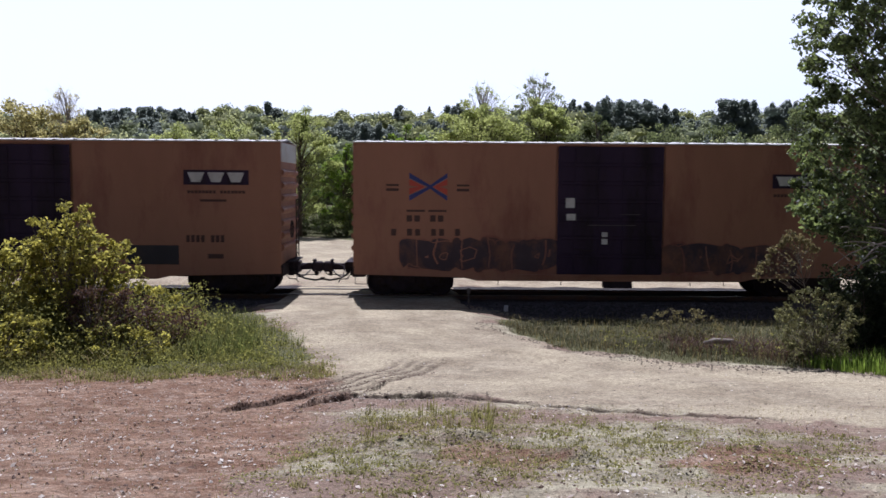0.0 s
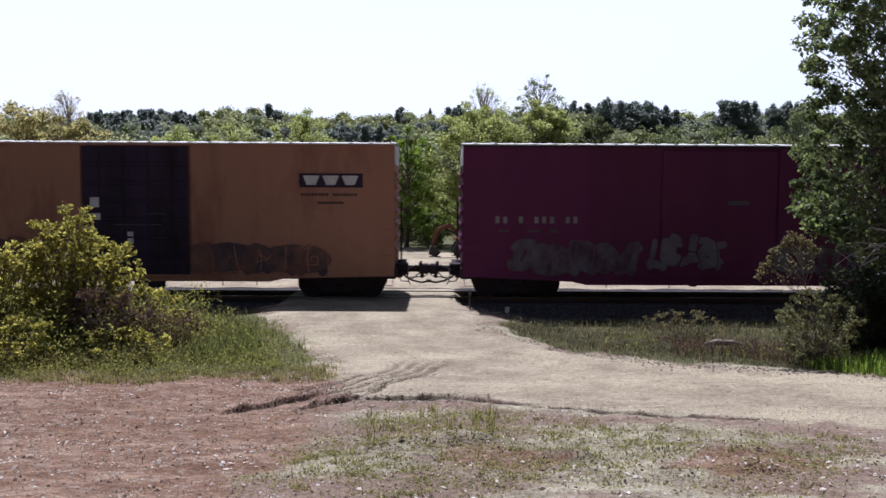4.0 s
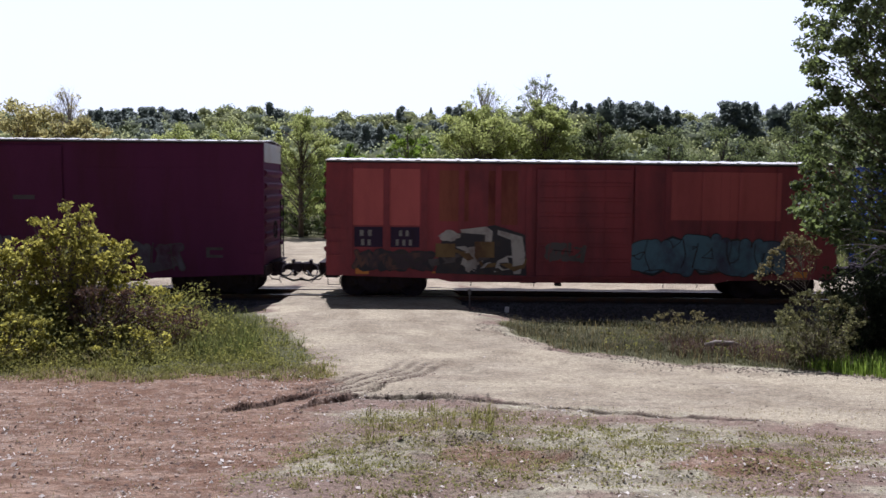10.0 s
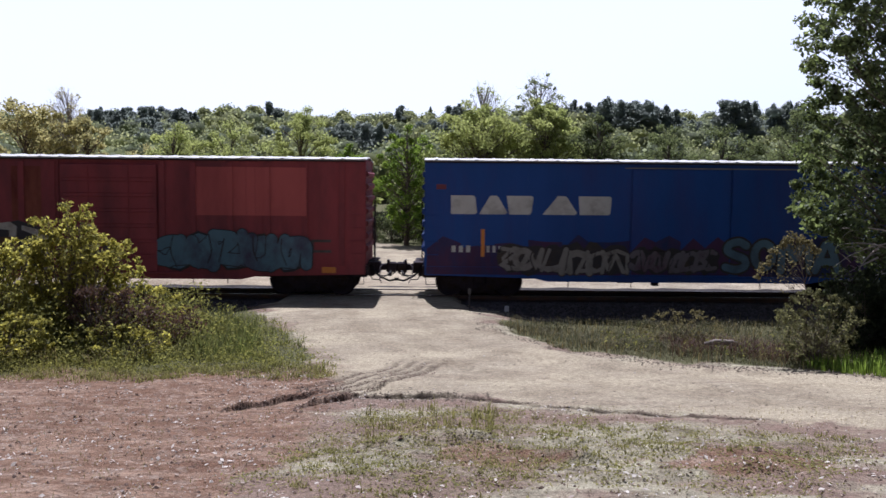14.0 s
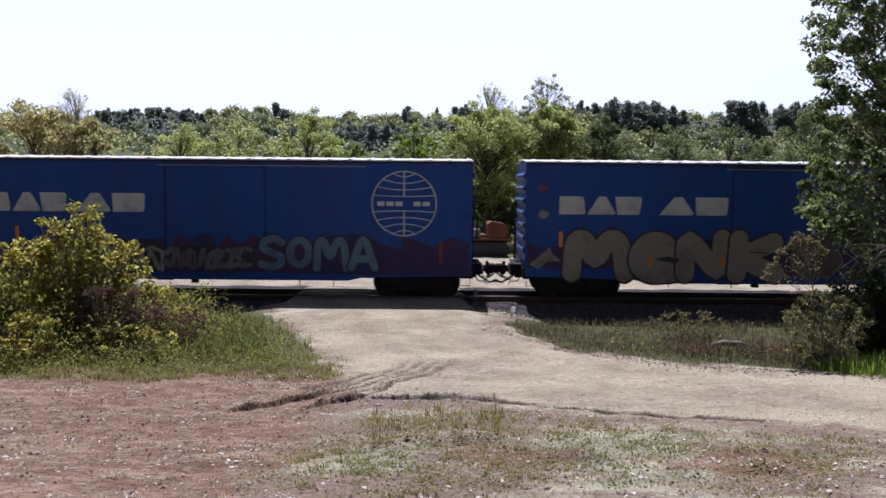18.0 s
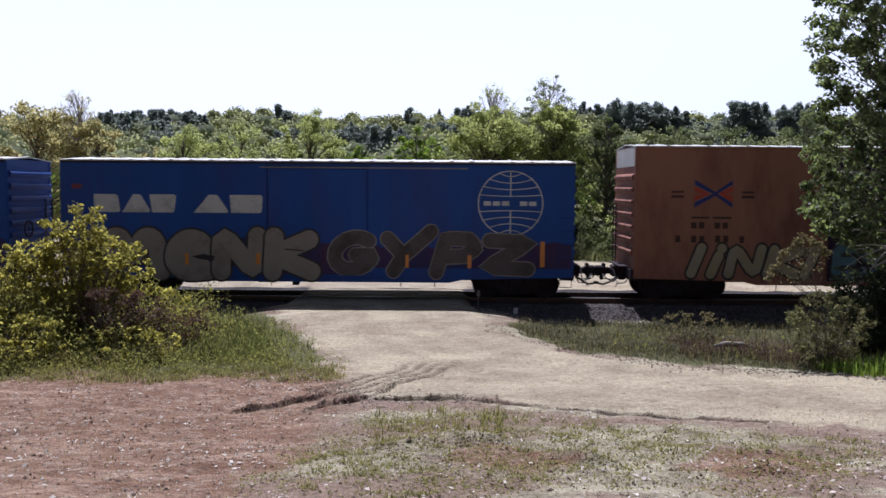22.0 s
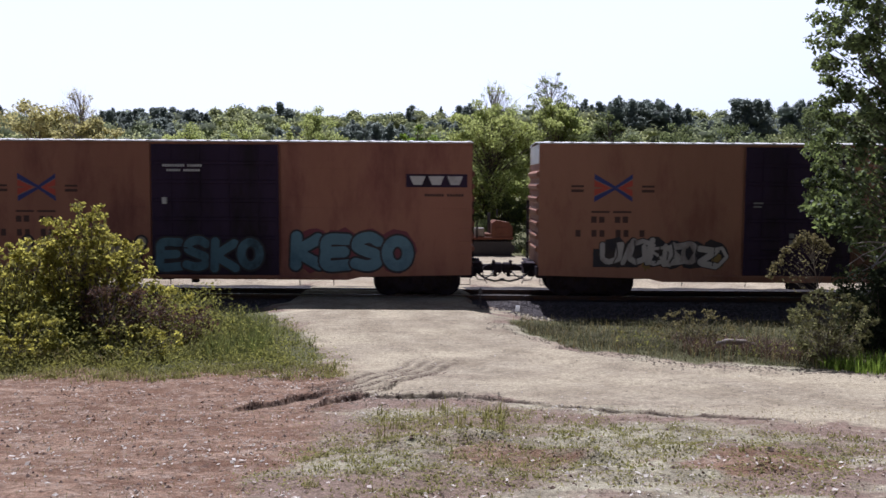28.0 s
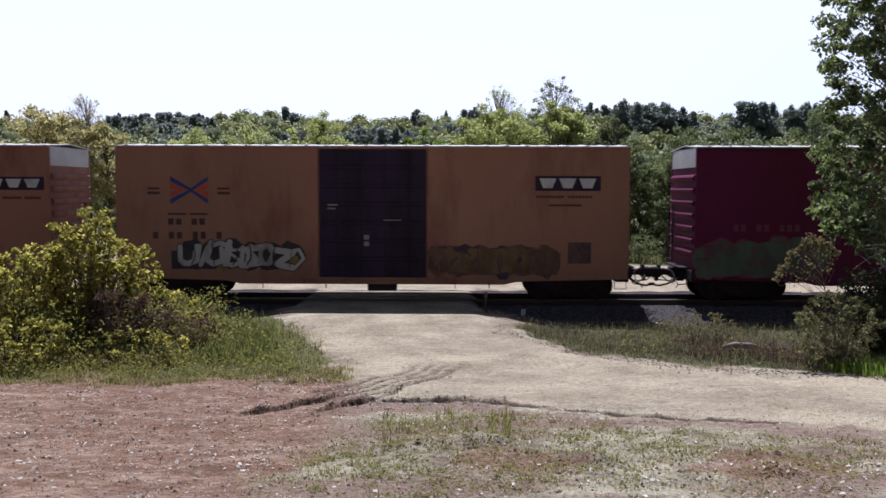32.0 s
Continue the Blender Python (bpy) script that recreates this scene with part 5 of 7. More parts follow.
rng = np.random.RandomState(71)
spots = {"wood": [], "wood_light": [], "pine": []}
for y, share in ((74, 0.48), (84, 0.54), (96, 0.58), (110, 0.64), (125, 0.69), (142, 0.74), (162, 0.79), (184, 0.84), (208, 0.885), (234, 0.925), (262, 0.96), (290, 0.985), (312, 0.99)):
    x = -0.56 * y - 8
    while x < 0.56 * y + 8:
        kind = rng.choice(["wood", "wood_light", "pine"], p=[0.48, 0.49, 0.03])
        top = 3.5 + y * np.interp(x / y, *CREST) * share * rng.uniform(0.94, 1.0)
        w = rng.uniform(2.6, 4.6) * (0.75 + y / 500)
        if kind == "pine":
            top += 0.004 * y * rng.uniform(0, 1.5)
            w *= 0.8
        yy = y * rng.uniform(0.97, 1.03)
        spots[kind].append((x, yy, max(5.0, top - float(height(x, yy))), w))
        x += w * rng.uniform(1.2, 1.9)
# dark stands of pine: bearings, distance, height of the tips in slope, how many
for b0, b1, dist, tip, n in ((-0.40, -0.275, 232, 0.0855, 26), (-0.37, -0.28, 200, 0.074, 14), (0.192, 0.245, 150, 0.0985, 15), (0.245, 0.275, 165, 0.092, 5), (0.327, 0.368, 140, 0.0985, 9), (0.385, 0.42, 150, 0.0965, 6),
                             (0.145, 0.19, 240, 0.097, 6), (0.01, 0.03, 250, 0.0935, 3), (-0.05, -0.035, 260, 0.090, 2), (-0.195, -0.18, 250, 0.092, 2), (-0.125, -0.05, 118, 0.068, 12), (-0.20, -0.17, 130, 0.064, 3),
                             (0.28, 0.31, 200, 0.080, 4), (-0.02, 0.02, 170, 0.078, 4), (-0.34, -0.29, 150, 0.066, 5)):
    for k in range(n):
        bear, d = b0 + (b1 - b0) * (k + rng.uniform(0.1, 0.9)) / n, dist * rng.uniform(0.96, 1.04)
        x = bear * d
        spots["pine"].append((x, d, 3.5 + d * (tip - rng.uniform(0, 0.008)) - float(height(x, d)), rng.uniform(3.6, 6.0) * (0.75 + d / 600)))
# all three leaf colours carry painted-in distance haze
woods("far_woods", "wooded hillside of mixed green trees", spots["wood"], "wood", False)
woods("far_light_woods", "paler spring-green trees on the hillside", spots["wood_light"], "wood_light", False)
woods("far_pines", "dark pines standing above the woods, haze put into their colour", spots["pine"], "pine", True)


# ---- the goods train ----
FACE = -1.5
WHEEL_R = 0.457
CARS, WHEELSETS = [], []


def side_frame_geo(y):
    g = Geo()
    pts = [(-1.12, 0.52), (-1.08, 0.62), (-0.70, 0.64), (-0.42, 0.78), (0.42, 0.78), (0.70, 0.64), (1.08, 0.62), (1.12, 0.52), (1.06, 0.36), (0.74, 0.36), (0.48, 0.20), (-0.48, 0.20), (-0.74, 0.36), (-1.06, 0.36)]
    g.prism(pts, y - 0.06, y + 0.06)
    s = -1 if y < 0 else 1
    for x in (-0.89, 0.89):
        g.tube([(x, y, 0.457), (x, y + s * 0.13, 0.457)], 0.105, 12)
        g.tube([(x, y + s * 0.13, 0.457), (x, y + s * 0.145, 0.457)], 0.06, 8)
    return g


def spring_geo(y):
    g = Geo()
    for x in (-0.2, 0.0, 0.2):
        for k in range(6):
            g.tube([(x, y, 0.27 + 0.05 * k), (x, y, 0.30 + 0.05 * k)], 0.075, 10)
    return g


def wheelset_geo():
    g = Geo()
    g.tube([(0, -1.05, 0), (0, 1.05, 0)], 0.075, 10)
    for s in (-1, 1):
        rim = [(0.70, 0.485), (0.73, 0.485), (0.735, WHEEL_R), (0.83, WHEEL_R - 0.006), (0.83, 0.40), (0.80, 0.385), (0.795, 0.17), (0.84, 0.15), (0.84, 0.09), (0.68, 0.09), (0.68, 0.15), (0.745, 0.17), (0.74, 0.385), (0.70, 0.40)]
        n, m = 28, len(rim)
        vs = [(r * math.cos(q), s * y, r * math.sin(q)) for q in (math.tau * k / n for k in range(n)) for y, r in rim]
        g.add(vs, [(k * m + i, k * m + (i + 1) % m, ((k + 1) % n) * m + (i + 1) % m, ((k + 1) % n) * m + i) for k in range(n) for i in range(m)])
    return g


TRUCK_MESH = {
    "bolster": Geo().box(-0.2, 0.2, -1.15, 1.15, 0.40, 0.68, 0.03).box(-0.35, 0.35, -0.35, 0.35, 0.66, 0.74, 0.02).mesh("truck", M["iron"]),
    "near": side_frame_geo(-1.0).mesh("side_frame", M["iron"]),
    "far": side_frame_geo(1.0).mesh("side_frame", M["iron"]),
    "spring_near": spring_geo(-1.0).mesh("springs", M["iron"]),
    "spring_far": spring_geo(1.0).mesh("springs", M["iron"]),
    "beam": Geo().box(-0.86, -0.27, -0.7, 0.7, 0.04, 0.42, 0.02).box(-0.20, 0.20, -0.7, 0.7, 0.05, 0.42, 0.02).box(0.27, 0.86, -0.7, 0.7, 0.04, 0.42, 0.02).box(-0.86, 0.86, -0.7, 0.7, 0.10, 0.40).mesh("brake_beam", M["iron"]),
    "wheels": wheelset_geo().mesh("wheelset", M["iron"], True),
}


def truck(car, u):
    t = part("truck", TRUCK_MESH["bolster"], None, car, "black cast four-wheel truck")
    t.matrix_basis = pose(u, 0, 0)
    for key, name in (("near", "side_frame"), ("far", "side_frame"), ("spring_near", "springs"), ("spring_far", "springs"), ("beam", "brake_beam")):
        part(name, TRUCK_MESH[key], None, t)
    for x in (-0.89, 0.89):
        w = part("wheelset", TRUCK_MESH["wheels"], None, t)
        w.matrix_basis = pose(x, 0, WHEEL_R)
        WHEELSETS.append((w, x))


def end_parts(car, s, L, z0, z1, mat, top_mat, ribs):
    """A corrugated end, s = -1 or 1, with its ladder, steps, coupler and hose."""
    x = s * L / 2
    panel = part("end_panel", Geo().box(x - s * 0.04, x, -1.44, 1.44, z0, z1, 0.01), M[mat], car)
    g0 = z0 + 0.35
    pitch = (z1 - (0.75 if top_mat else 0.25) - g0) / ribs
    rib = Geo()
    rib.prism([(0, -pitch * 0.36), (0.085, -pitch * 0.15), (0.095, 0.02), (0.06, pitch * 0.18), (0, pitch * 0.26)], -1.36, 1.36)
    if s < 0:
        rib.v = [(-a, b, c) for a, b, c in rib.v]
        rib.f = [tuple(reversed(f)) for f in rib.f]
    me = rib.mesh("rib", M[mat])
    for i in range(ribs):
        part("rib", me, None, panel).matrix_basis = pose(x, 0, g0 + (i + 0.5) * pitch)
    if top_mat:
        part("top_plate", Geo().box(x, x + s * 0.02, -1.42, 1.42, z1 - 0.62, z1 - 0.03, 0.006), M[top_mat], panel, "pale galvanised plate")
    for y in (-1.43, 1.43):
        part("corner_post", Geo().box(x - s * 0.10, x + s * 0.02, y - 0.06, y + 0.06, z0, z1, 0.012), M[mat], car)
    lad = Geo()
    for y in (0.82, 1.28):
        lad.box(x + s * 0.10, x + s * 0.14, y - 0.02, y + 0.02, z0 + 0.05, z0 + 2.0)
    for k in range(5):
        lad.tube([(x + s * 0.12, 0.82, z0 + 0.2 + 0.4 * k), (x + s * 0.12, 1.28, z0 + 0.2 + 0.4 * k)], 0.012, 6)
    part("ladder", lad, M["iron"], car)
    walkway = Geo().box(x + s * 0.05, x + s * 0.32, -0.9, 0.9, z0 + 0.03, z0 + 0.07, 0.008)
    part("end_platform", walkway, M["iron"], car)
    sill = Geo().box(x - s * 0.35, x + s * 0.06, -1.35, 1.35, 0.62, 0.98, 0.02).box(x, x + s * 0.22, -0.32, 0.32, 0.55, 1.05, 0.03)
    part("end_sill", sill, M["iron"], car)
    return panel


def coupler(car, s, L, reach):
    x0, x1 = s * (L / 2 + 0.1), s * (L / 2 + reach)
    g = Geo().box(x0, x1 - s * 0.34, -0.09, 0.09, 0.72, 0.92, 0.02)
    g.box(x1 - s * 0.36, x1 - s * 0.02, -0.2, 0.13, 0.66, 0.98, 0.04).box(x1 - s * 0.1, x1 + s * 0.08, 0.02, 0.2, 0.70, 0.94, 0.03)
    g.box(x1 - s * 0.30, x1 - s * 0.18, -0.05, 0.05, 0.52, 0.68, 0.02)
    part("coupler", g, M["iron"], car, "black cast knuckle coupler")
    h = Geo()
    h.tube([(x0 + s * 0.1, -0.38, 0.72), (x0 + s * 0.22, -0.40, 0.60), (x0 + s * 0.45, -0.36, 0.47), (x1 - s * 0.25, -0.28, 0.40), (x1 - s * 0.02, -0.25, 0.44)], 0.032, 7)
    h.tube([(x1 - s * 0.05, -0.25, 0.44), (x1 + s * 0.06, -0.25, 0.46)], 0.045, 8)
    part("air_hose", h, M["rubber"], car, "sagging black rubber air hose", True)
    k = Geo()
    k.tube([(x0 + s * 0.02, -0.62, 0.88), (x0 + s * 0.16, -0.64, 0.70), (x0 + s * 0.34, -0.60, 0.52), (x0 + s * 0.52, -0.55, 0.60), (x0 + s * 0.66, -0.45, 0.74)], 0.022, 6)
    k.tube([(x0 + s * 0.08, -0.20, 0.70), (x0 + s * 0.30, -0.24, 0.56), (x1 - s * 0.18, -0.22, 0.58), (x1 - s * 0.05, -0.18, 0.68)], 0.018, 6)
    part("brake_pipe", k, M["rubber"], car, "black looped brake pipe", True)
    v = Geo().tube([(x0, -1.32, 0.74), (x0 + s * 0.12, -1.30, 0.56), (x0 + s * 0.34, -1.26, 0.54), (x0 + s * 0.30, -0.75, 0.62), (x0 + s * 0.3, -0.45, 0.86), (x1 - s * 0.4, -0.1, 0.94)], 0.018, 6)
    v.tube([(x0 + s * 0.34, -1.26, 0.54), (x0 + s * 0.40, -1.26, 0.44)], 0.016, 5)
    part("uncoupling_lever", v, M["iron"], car)
    p = Geo().box(x1 - s * 0.34, x1 - s * 0.24, -0.16, 0.10, 0.98, 1.06, 0.02)
    part("lock_lift", p, M["iron"], car)
    pocket = Geo().box(x0 - s * 0.1, x0 + s * 0.30, -0.26, 0.26, 0.64, 1.0, 0.03)
    part("striker", pocket, M["iron"], car, "black cast striker plate")


GRAB = {}
for key in ("yellow", "yellow_old", "red", "maroon", "orange_red", "blue"):
    GRAB[key] = Geo().tube([(-0.2, 0, 0), (-0.2, -0.055, 0), (0.2, -0.055, 0), (0.2, 0, 0)], 0.010, 5).mesh("grab_iron", M[key])


def boxcar(key, label, s, eave, paint, roof="galv", end=None, top=None, ribs=6, door=None, bands=(2.76, 3.95), posts=0, reach=(1.08, 1.08), pad=True, seed=0, sill_z=0.54):
    """A boxcar whose middle lies at s along the train: floor, sides of sheets, doors, roof, ends and trucks."""
    rng = np.random.RandomState(seed)
    L = 15.68
    car = tagged(new("boxcar"), label, "boxcar", "cars of the goods train")
    CARS.append((car, s))
    z0 = 0.98
    part("body", Geo().box(-L / 2 + 0.05, L / 2 - 0.05, -1.46, 1.46, z0 - 0.06, eave - 0.03), M[paint], car)
    d0, d1, dz0, dz1, dpaint, rods = door
    zs = [z0, *[b for b in bands if b < eave - 0.3], eave - 0.10]
    for y0, y1 in ((FACE, -1.455), (1.455, -FACE)):
        for a, b in ((-L / 2 + 0.005, d0 - 0.06), (d1 + 0.06, L / 2 - 0.005)):
            mid = (a + b) / 2
            for c, d in ((a, mid), (mid, b)):
                for k in range(len(zs) - 1):
                    pr = 0.0 if k % 2 == 0 else 0.004
                    g = Geo().box(c + 0.0006, d - 0.0006, y0 + (pr if y0 < 0 else 0), y1 - (pr if y0 > 0 else 0), zs[k] + 0.001, zs[k + 1] - 0.001, 0.0015)
                    part("side_panel", g, M[paint], car)
        part("top_chord", Geo().box(-L / 2, L / 2, y0 - 0.012 if y0 < 0 else y0, y1 if y0 < 0 else y1 + 0.012, eave - 0.10, eave, 0.01), M[paint], car)
        if posts:
            me = Geo().prism([(-0.09, z0), (0.09, z0), (0.09, eave - 0.14), (-0.09, eave - 0.14)], -0.035, 0.03).mesh("side_post", M[paint])
            span = [q * u for q in (-1, 1) for u in (1.66, 2.6, 3.72, 4.85, 6.0, 7.13)]
            for u in span:
                part("side_post", me, None, car).matrix_basis = pose(u, y0 if y0 < 0 else y1, 0)
        sgn = -1 if y0 < 0 else 1
        sill = [(-L / 2, 0.98), (L / 2, 0.98), (L / 2, 0.72), (4.5, sill_z + 0.10), (4.05, sill_z), (-4.05, sill_z), (-4.5, sill_z + 0.10), (-L / 2, 0.72)]
        part("side_sill", Geo().prism(sill, sgn * 1.49 if sgn < 0 else 1.44, -1.44 if sgn < 0 else 1.49), M[paint], car)
        lift = 0.055 if rods else 0.012
        f = FACE - lift if sgn < 0 else -FACE + lift - 0.04
        dr = part("door", Geo().box(d0, d1, f, f + 0.04, dz0, dz1, 0.012), M[dpaint], car)
        g = Geo()
        for k in range(1, 7 if rods else 1):
            z = dz0 + (dz1 - dz0) * k / 7
            g.box(d0 + 0.06, d1 - 0.06, f - 0.010, f + 0.002, z - 0.05, z + 0.07, 0.02)
        if rods:
            part("door_ribs", g, M[dpaint], dr)
        for j in range(rods):
            u = d0 + (d1 - d0) * (j + 0.7) / (rods + 0.4)
            part("lock_rod", Geo().tube([(u, f - 0.012, dz0 + 0.05), (u, f - 0.012, dz1 - 0.05)], 0.011, 6), M[dpaint], dr)
        part("door_handle", Geo().tube([(d0 + 0.5, f - 0.045, 1.55), (d0 + 1.1, f - 0.045, 1.5)], 0.016, 6), M["iron"], dr)
        part("door_track", Geo().box(d0 - 1.2, d1 + 1.2, f - 0.01, f + 0.03, dz0 - 0.07, dz0 - 0.01, 0.006), M[paint], car)
        for j, u in enumerate((-L / 2 + 0.22, L / 2 - 0.22)):
            st = Geo().tube([(u - 0.18, sgn * 1.46, 0.74), (u - 0.18, sgn * 1.46, 0.42), (u + 0.18, sgn * 1.46, 0.42), (u + 0.18, sgn * 1.46, 0.74)], 0.015, 6)
            part("sill_step", st, M["iron"], car)
            for z in (1.35, 1.75, 2.15, 2.55):
                part("grab_iron", GRAB[paint], None, car).matrix_basis = pose(u, sgn * 1.5, z, 0, 0, 0 if sgn < 0 else 180)
    g = Geo()
    ridge = eave + 0.10
    for a, b in ((-1.55, 0.0), (0.0, 1.55)):
        za, zb = (eave, ridge) if a < 0 else (ridge, eave)
        g.add([(-L / 2 - 0.03, a, za), (L / 2 + 0.03, a, za), (L / 2 + 0.03, b, zb), (-L / 2 - 0.03, b, zb),
               (-L / 2 - 0.03, a, za - 0.035), (L / 2 + 0.03, a, za - 0.035), (L / 2 + 0.03, b, zb - 0.035), (-L / 2 - 0.03, b, zb - 0.035)],
              [(0, 1, 2, 3), (7, 6, 5, 4), (0, 4, 5, 1), (1, 5, 6, 2), (2, 6, 7, 3), (3, 7, 4, 0)])
    for u in np.arange(-L / 2 + 0.35, L / 2, 0.61):
        w = 0.05 + rng.uniform(0, 0.03)
        for a, b in ((-1.545, 0.0), (0.0, 1.545)):
            za, zb = (eave, ridge) if a < 0 else (ridge, eave)
            h = 0.010 + rng.uniform(0, 0.012)
            g.add([(u - w, a, za + 0.002), (u + w, a, za + 0.002), (u + w, b, zb + 0.002), (u - w, b, zb + 0.002),
                   (u - w * 0.6, a, za + h), (u + w * 0.6, a, za + h), (u + w * 0.6, b, zb + h), (u - w * 0.6, b, zb + h)],
                  [(4, 5, 6, 7), (0, 1, 5, 4), (1, 2, 6, 5), (2, 3, 7, 6), (3, 0, 4, 7)])
    part("roof", g, M[roof], car, "pale galvanised ribbed roof")
    # added black strip: the shade line under the roof's edge, made as a shape
    if not door[5] or posts:
        for y0 in (-1.545, 1.525):
            part("eave_shade", Geo().box(-L / 2, L / 2, y0, y0 + 0.02, eave - 0.085, eave - 0.036, 0.004), M["iron"], car, "dark strip added for the shade under the roof's edge")
    for s2, r in ((-1, reach[0]), (1, reach[1])):
        end_parts(car, s2, L, z0, eave, end or paint, top, ribs)
        coupler(car, s2, L, r)
    wheel = Geo().ring(0, 0, 0.24, 0.275, -0.02, 0.02, n=20)
    for q in range(4):
        wheel.tube([(0, 0, 0), (0.25 * math.cos(q * 1.57), 0, 0.25 * math.sin(q * 1.57))], 0.012, 5)
    wheel.v = [(L / 2 + 0.2 - y, -0.55 + x, 2.05 + z) for x, y, z in wheel.v]
    part("brake_wheel", wheel, M["iron"], car)
    part("centre_sill", Geo().box(-L / 2 + 0.2, L / 2 - 0.2, -0.18, 0.18, 0.62, 0.95, 0.01), M["iron"], car)
    part("underframe", Geo().box(-L / 2 + 0.3, L / 2 - 0.3, -1.40, 1.40, 0.84, 0.93), M["iron"], car)
    part("brake_cylinder", Geo().tube([(-1.7 + seed % 3 * 0.5, -0.8, 0.66), (-0.9 + seed % 3 * 0.5, -0.8, 0.66)], 0.14, 12).box(-1.3, -1.15, -0.9, -0.7, 0.5, 0.9), M["iron"], car)
    part("air_reservoir", Geo().tube([(1.0 + seed % 2, 0.7, 0.68), (2.2 + seed % 2, 0.7, 0.68)], 0.2, 14), M["iron"], car)
    rod = Geo().tube([(-4.8, -0.4, 0.52), (-0.9, -0.55, 0.60), (1.4, -0.5, 0.58), (4.8, -0.4, 0.52)], 0.016, 6)
    for u in (-3.4, -1.45, 2.55, 3.6):
        rod.tube([(u, -1.35, 0.62), (u, -1.35, 0.40 - 0.04 * (seed % 2))], 0.014, 5)
    part("brake_rigging", rod, M["iron"], car)
    if pad:
        part("jacking_pad", Geo().box(-0.15, 0.75, -1.42, -1.15, 0.32, 0.66, 0.03), M["iron"], car)
    else:
        part("brake_valve", Geo().box(-1.9, -1.35, -1.35, -1.0, 0.50, 0.66, 0.04), M["iron"], car)
        part("drain_pipe", Geo().box(-0.8, -0.6, -1.38, -1.15, 0.42, 0.66, 0.02), M["iron"], car)
    for u in (-6.13, 6.15):
        truck(car, u)
    return car


# ---- markings on the cars ----
def sign(car, name, shapes, mat, layer=1, label="", base=None):
    """Flat painted or stuck-on shapes on the near side; shapes are polygons in (along, up)."""
    f = (FACE if base is None else base) - 0.001 - 0.003 * layer
    for pts in shapes:
        part(name, Geo().prism(list(pts), f, f + 0.003), M[mat], car, label)


def rect(a, b, c, d):
    return [(a, c), (b, c), (b, d), (a, d)]


def band(x0, z0, x1, z1, w):
    """A slanted stroke of that width."""
    d = Vector((x1 - x0, z1 - z0))
    n = Vector((-d.y, d.x)).normalized() * (w / 2)
    return [(x0 - n.x, z0 - n.y), (x1 - n.x, z1 - n.y), (x1 + n.x, z1 + n.y), (x0 + n.x, z0 + n.y)]


def bars(u0, u1, z0, z1, groups, fill=0.72, seed=0):
    """Small upright blocks in place of lettering that is not spelled out."""
    rng = np.random.RandomState(seed)
    n = sum(groups) + len(groups) - 1
    w = (u1 - u0) / n
    out, k = [], 0
    for g in groups:
        for _ in range(g):
            a = u0 + k * w
            out.append(rect(a, a + w * fill, z0, z1 - rng.uniform(0, 0.08) * (z1 - z0)))
            k += 1
        k += 1
    return out


def thick_line(pts, r, y, sharp=False):
    """A rounded brush stroke of half-width r through the points: one strip with round ends."""
    p = [Vector(q) for q in pts]
    p = [q for i, q in enumerate(p) if i == 0 or (q - p[i - 1]).length > 1e-4]
    ext = [2 * p[0] - p[1]] + p + [2 * p[-1] - p[-2]]
    fine = []
    for i in range(len(p) - 1):
        a, b, c, d = ext[i:i + 4]
        for k in range(5):
            s = k / 5
            fine.append(b + (c - b) * s if sharp else 0.5 * (2 * b + (c - a) * s + (2 * a - 5 * b + 4 * c - d) * s * s + (3 * b - a - 3 * c + d) * s ** 3))
    fine.append(p[-1])
    g = Geo()
    rows = []
    for i, q in enumerate(fine):
        d = (fine[min(i + 1, len(fine) - 1)] - fine[max(i - 1, 0)]).normalized()
        rows.append((q, d))
    d0, d1 = rows[0][1], rows[-1][1]
    rings = [(rows[0][0] - d0 * r * math.cos(t), d0, r * math.sin(t)) for t in (0.15, 0.5, 0.9, 1.3)]
    rings += [(q, d, r) for q, d in rows]
    rings += [(rows[-1][0] + d1 * r * math.cos(t), d1, r * math.sin(t)) for t in (1.3, 0.9, 0.5, 0.15)]
    for i, (q, d, h) in enumerate(rings):
        n = Vector((-d.y, d.x)) * h
        up = y - 0.002 * i / len(rings)
        g.v += [(q.x + n.x, up, q.y + n.y), (q.x - n.x, up, q.y - n.y)]
    g.f = [(2 * i, 2 * i + 1, 2 * i + 3, 2 * i + 2) for i in range(len(rings) - 1)]
    return g


def oval(cx, cz, rx, rz, a0=0.0, a1=math.tau, n=12):
    return [(cx + rx * math.cos(a0 + (a1 - a0) * i / n), cz + rz * math.sin(a0 + (a1 - a0) * i / n)) for i in range(n + 1)]


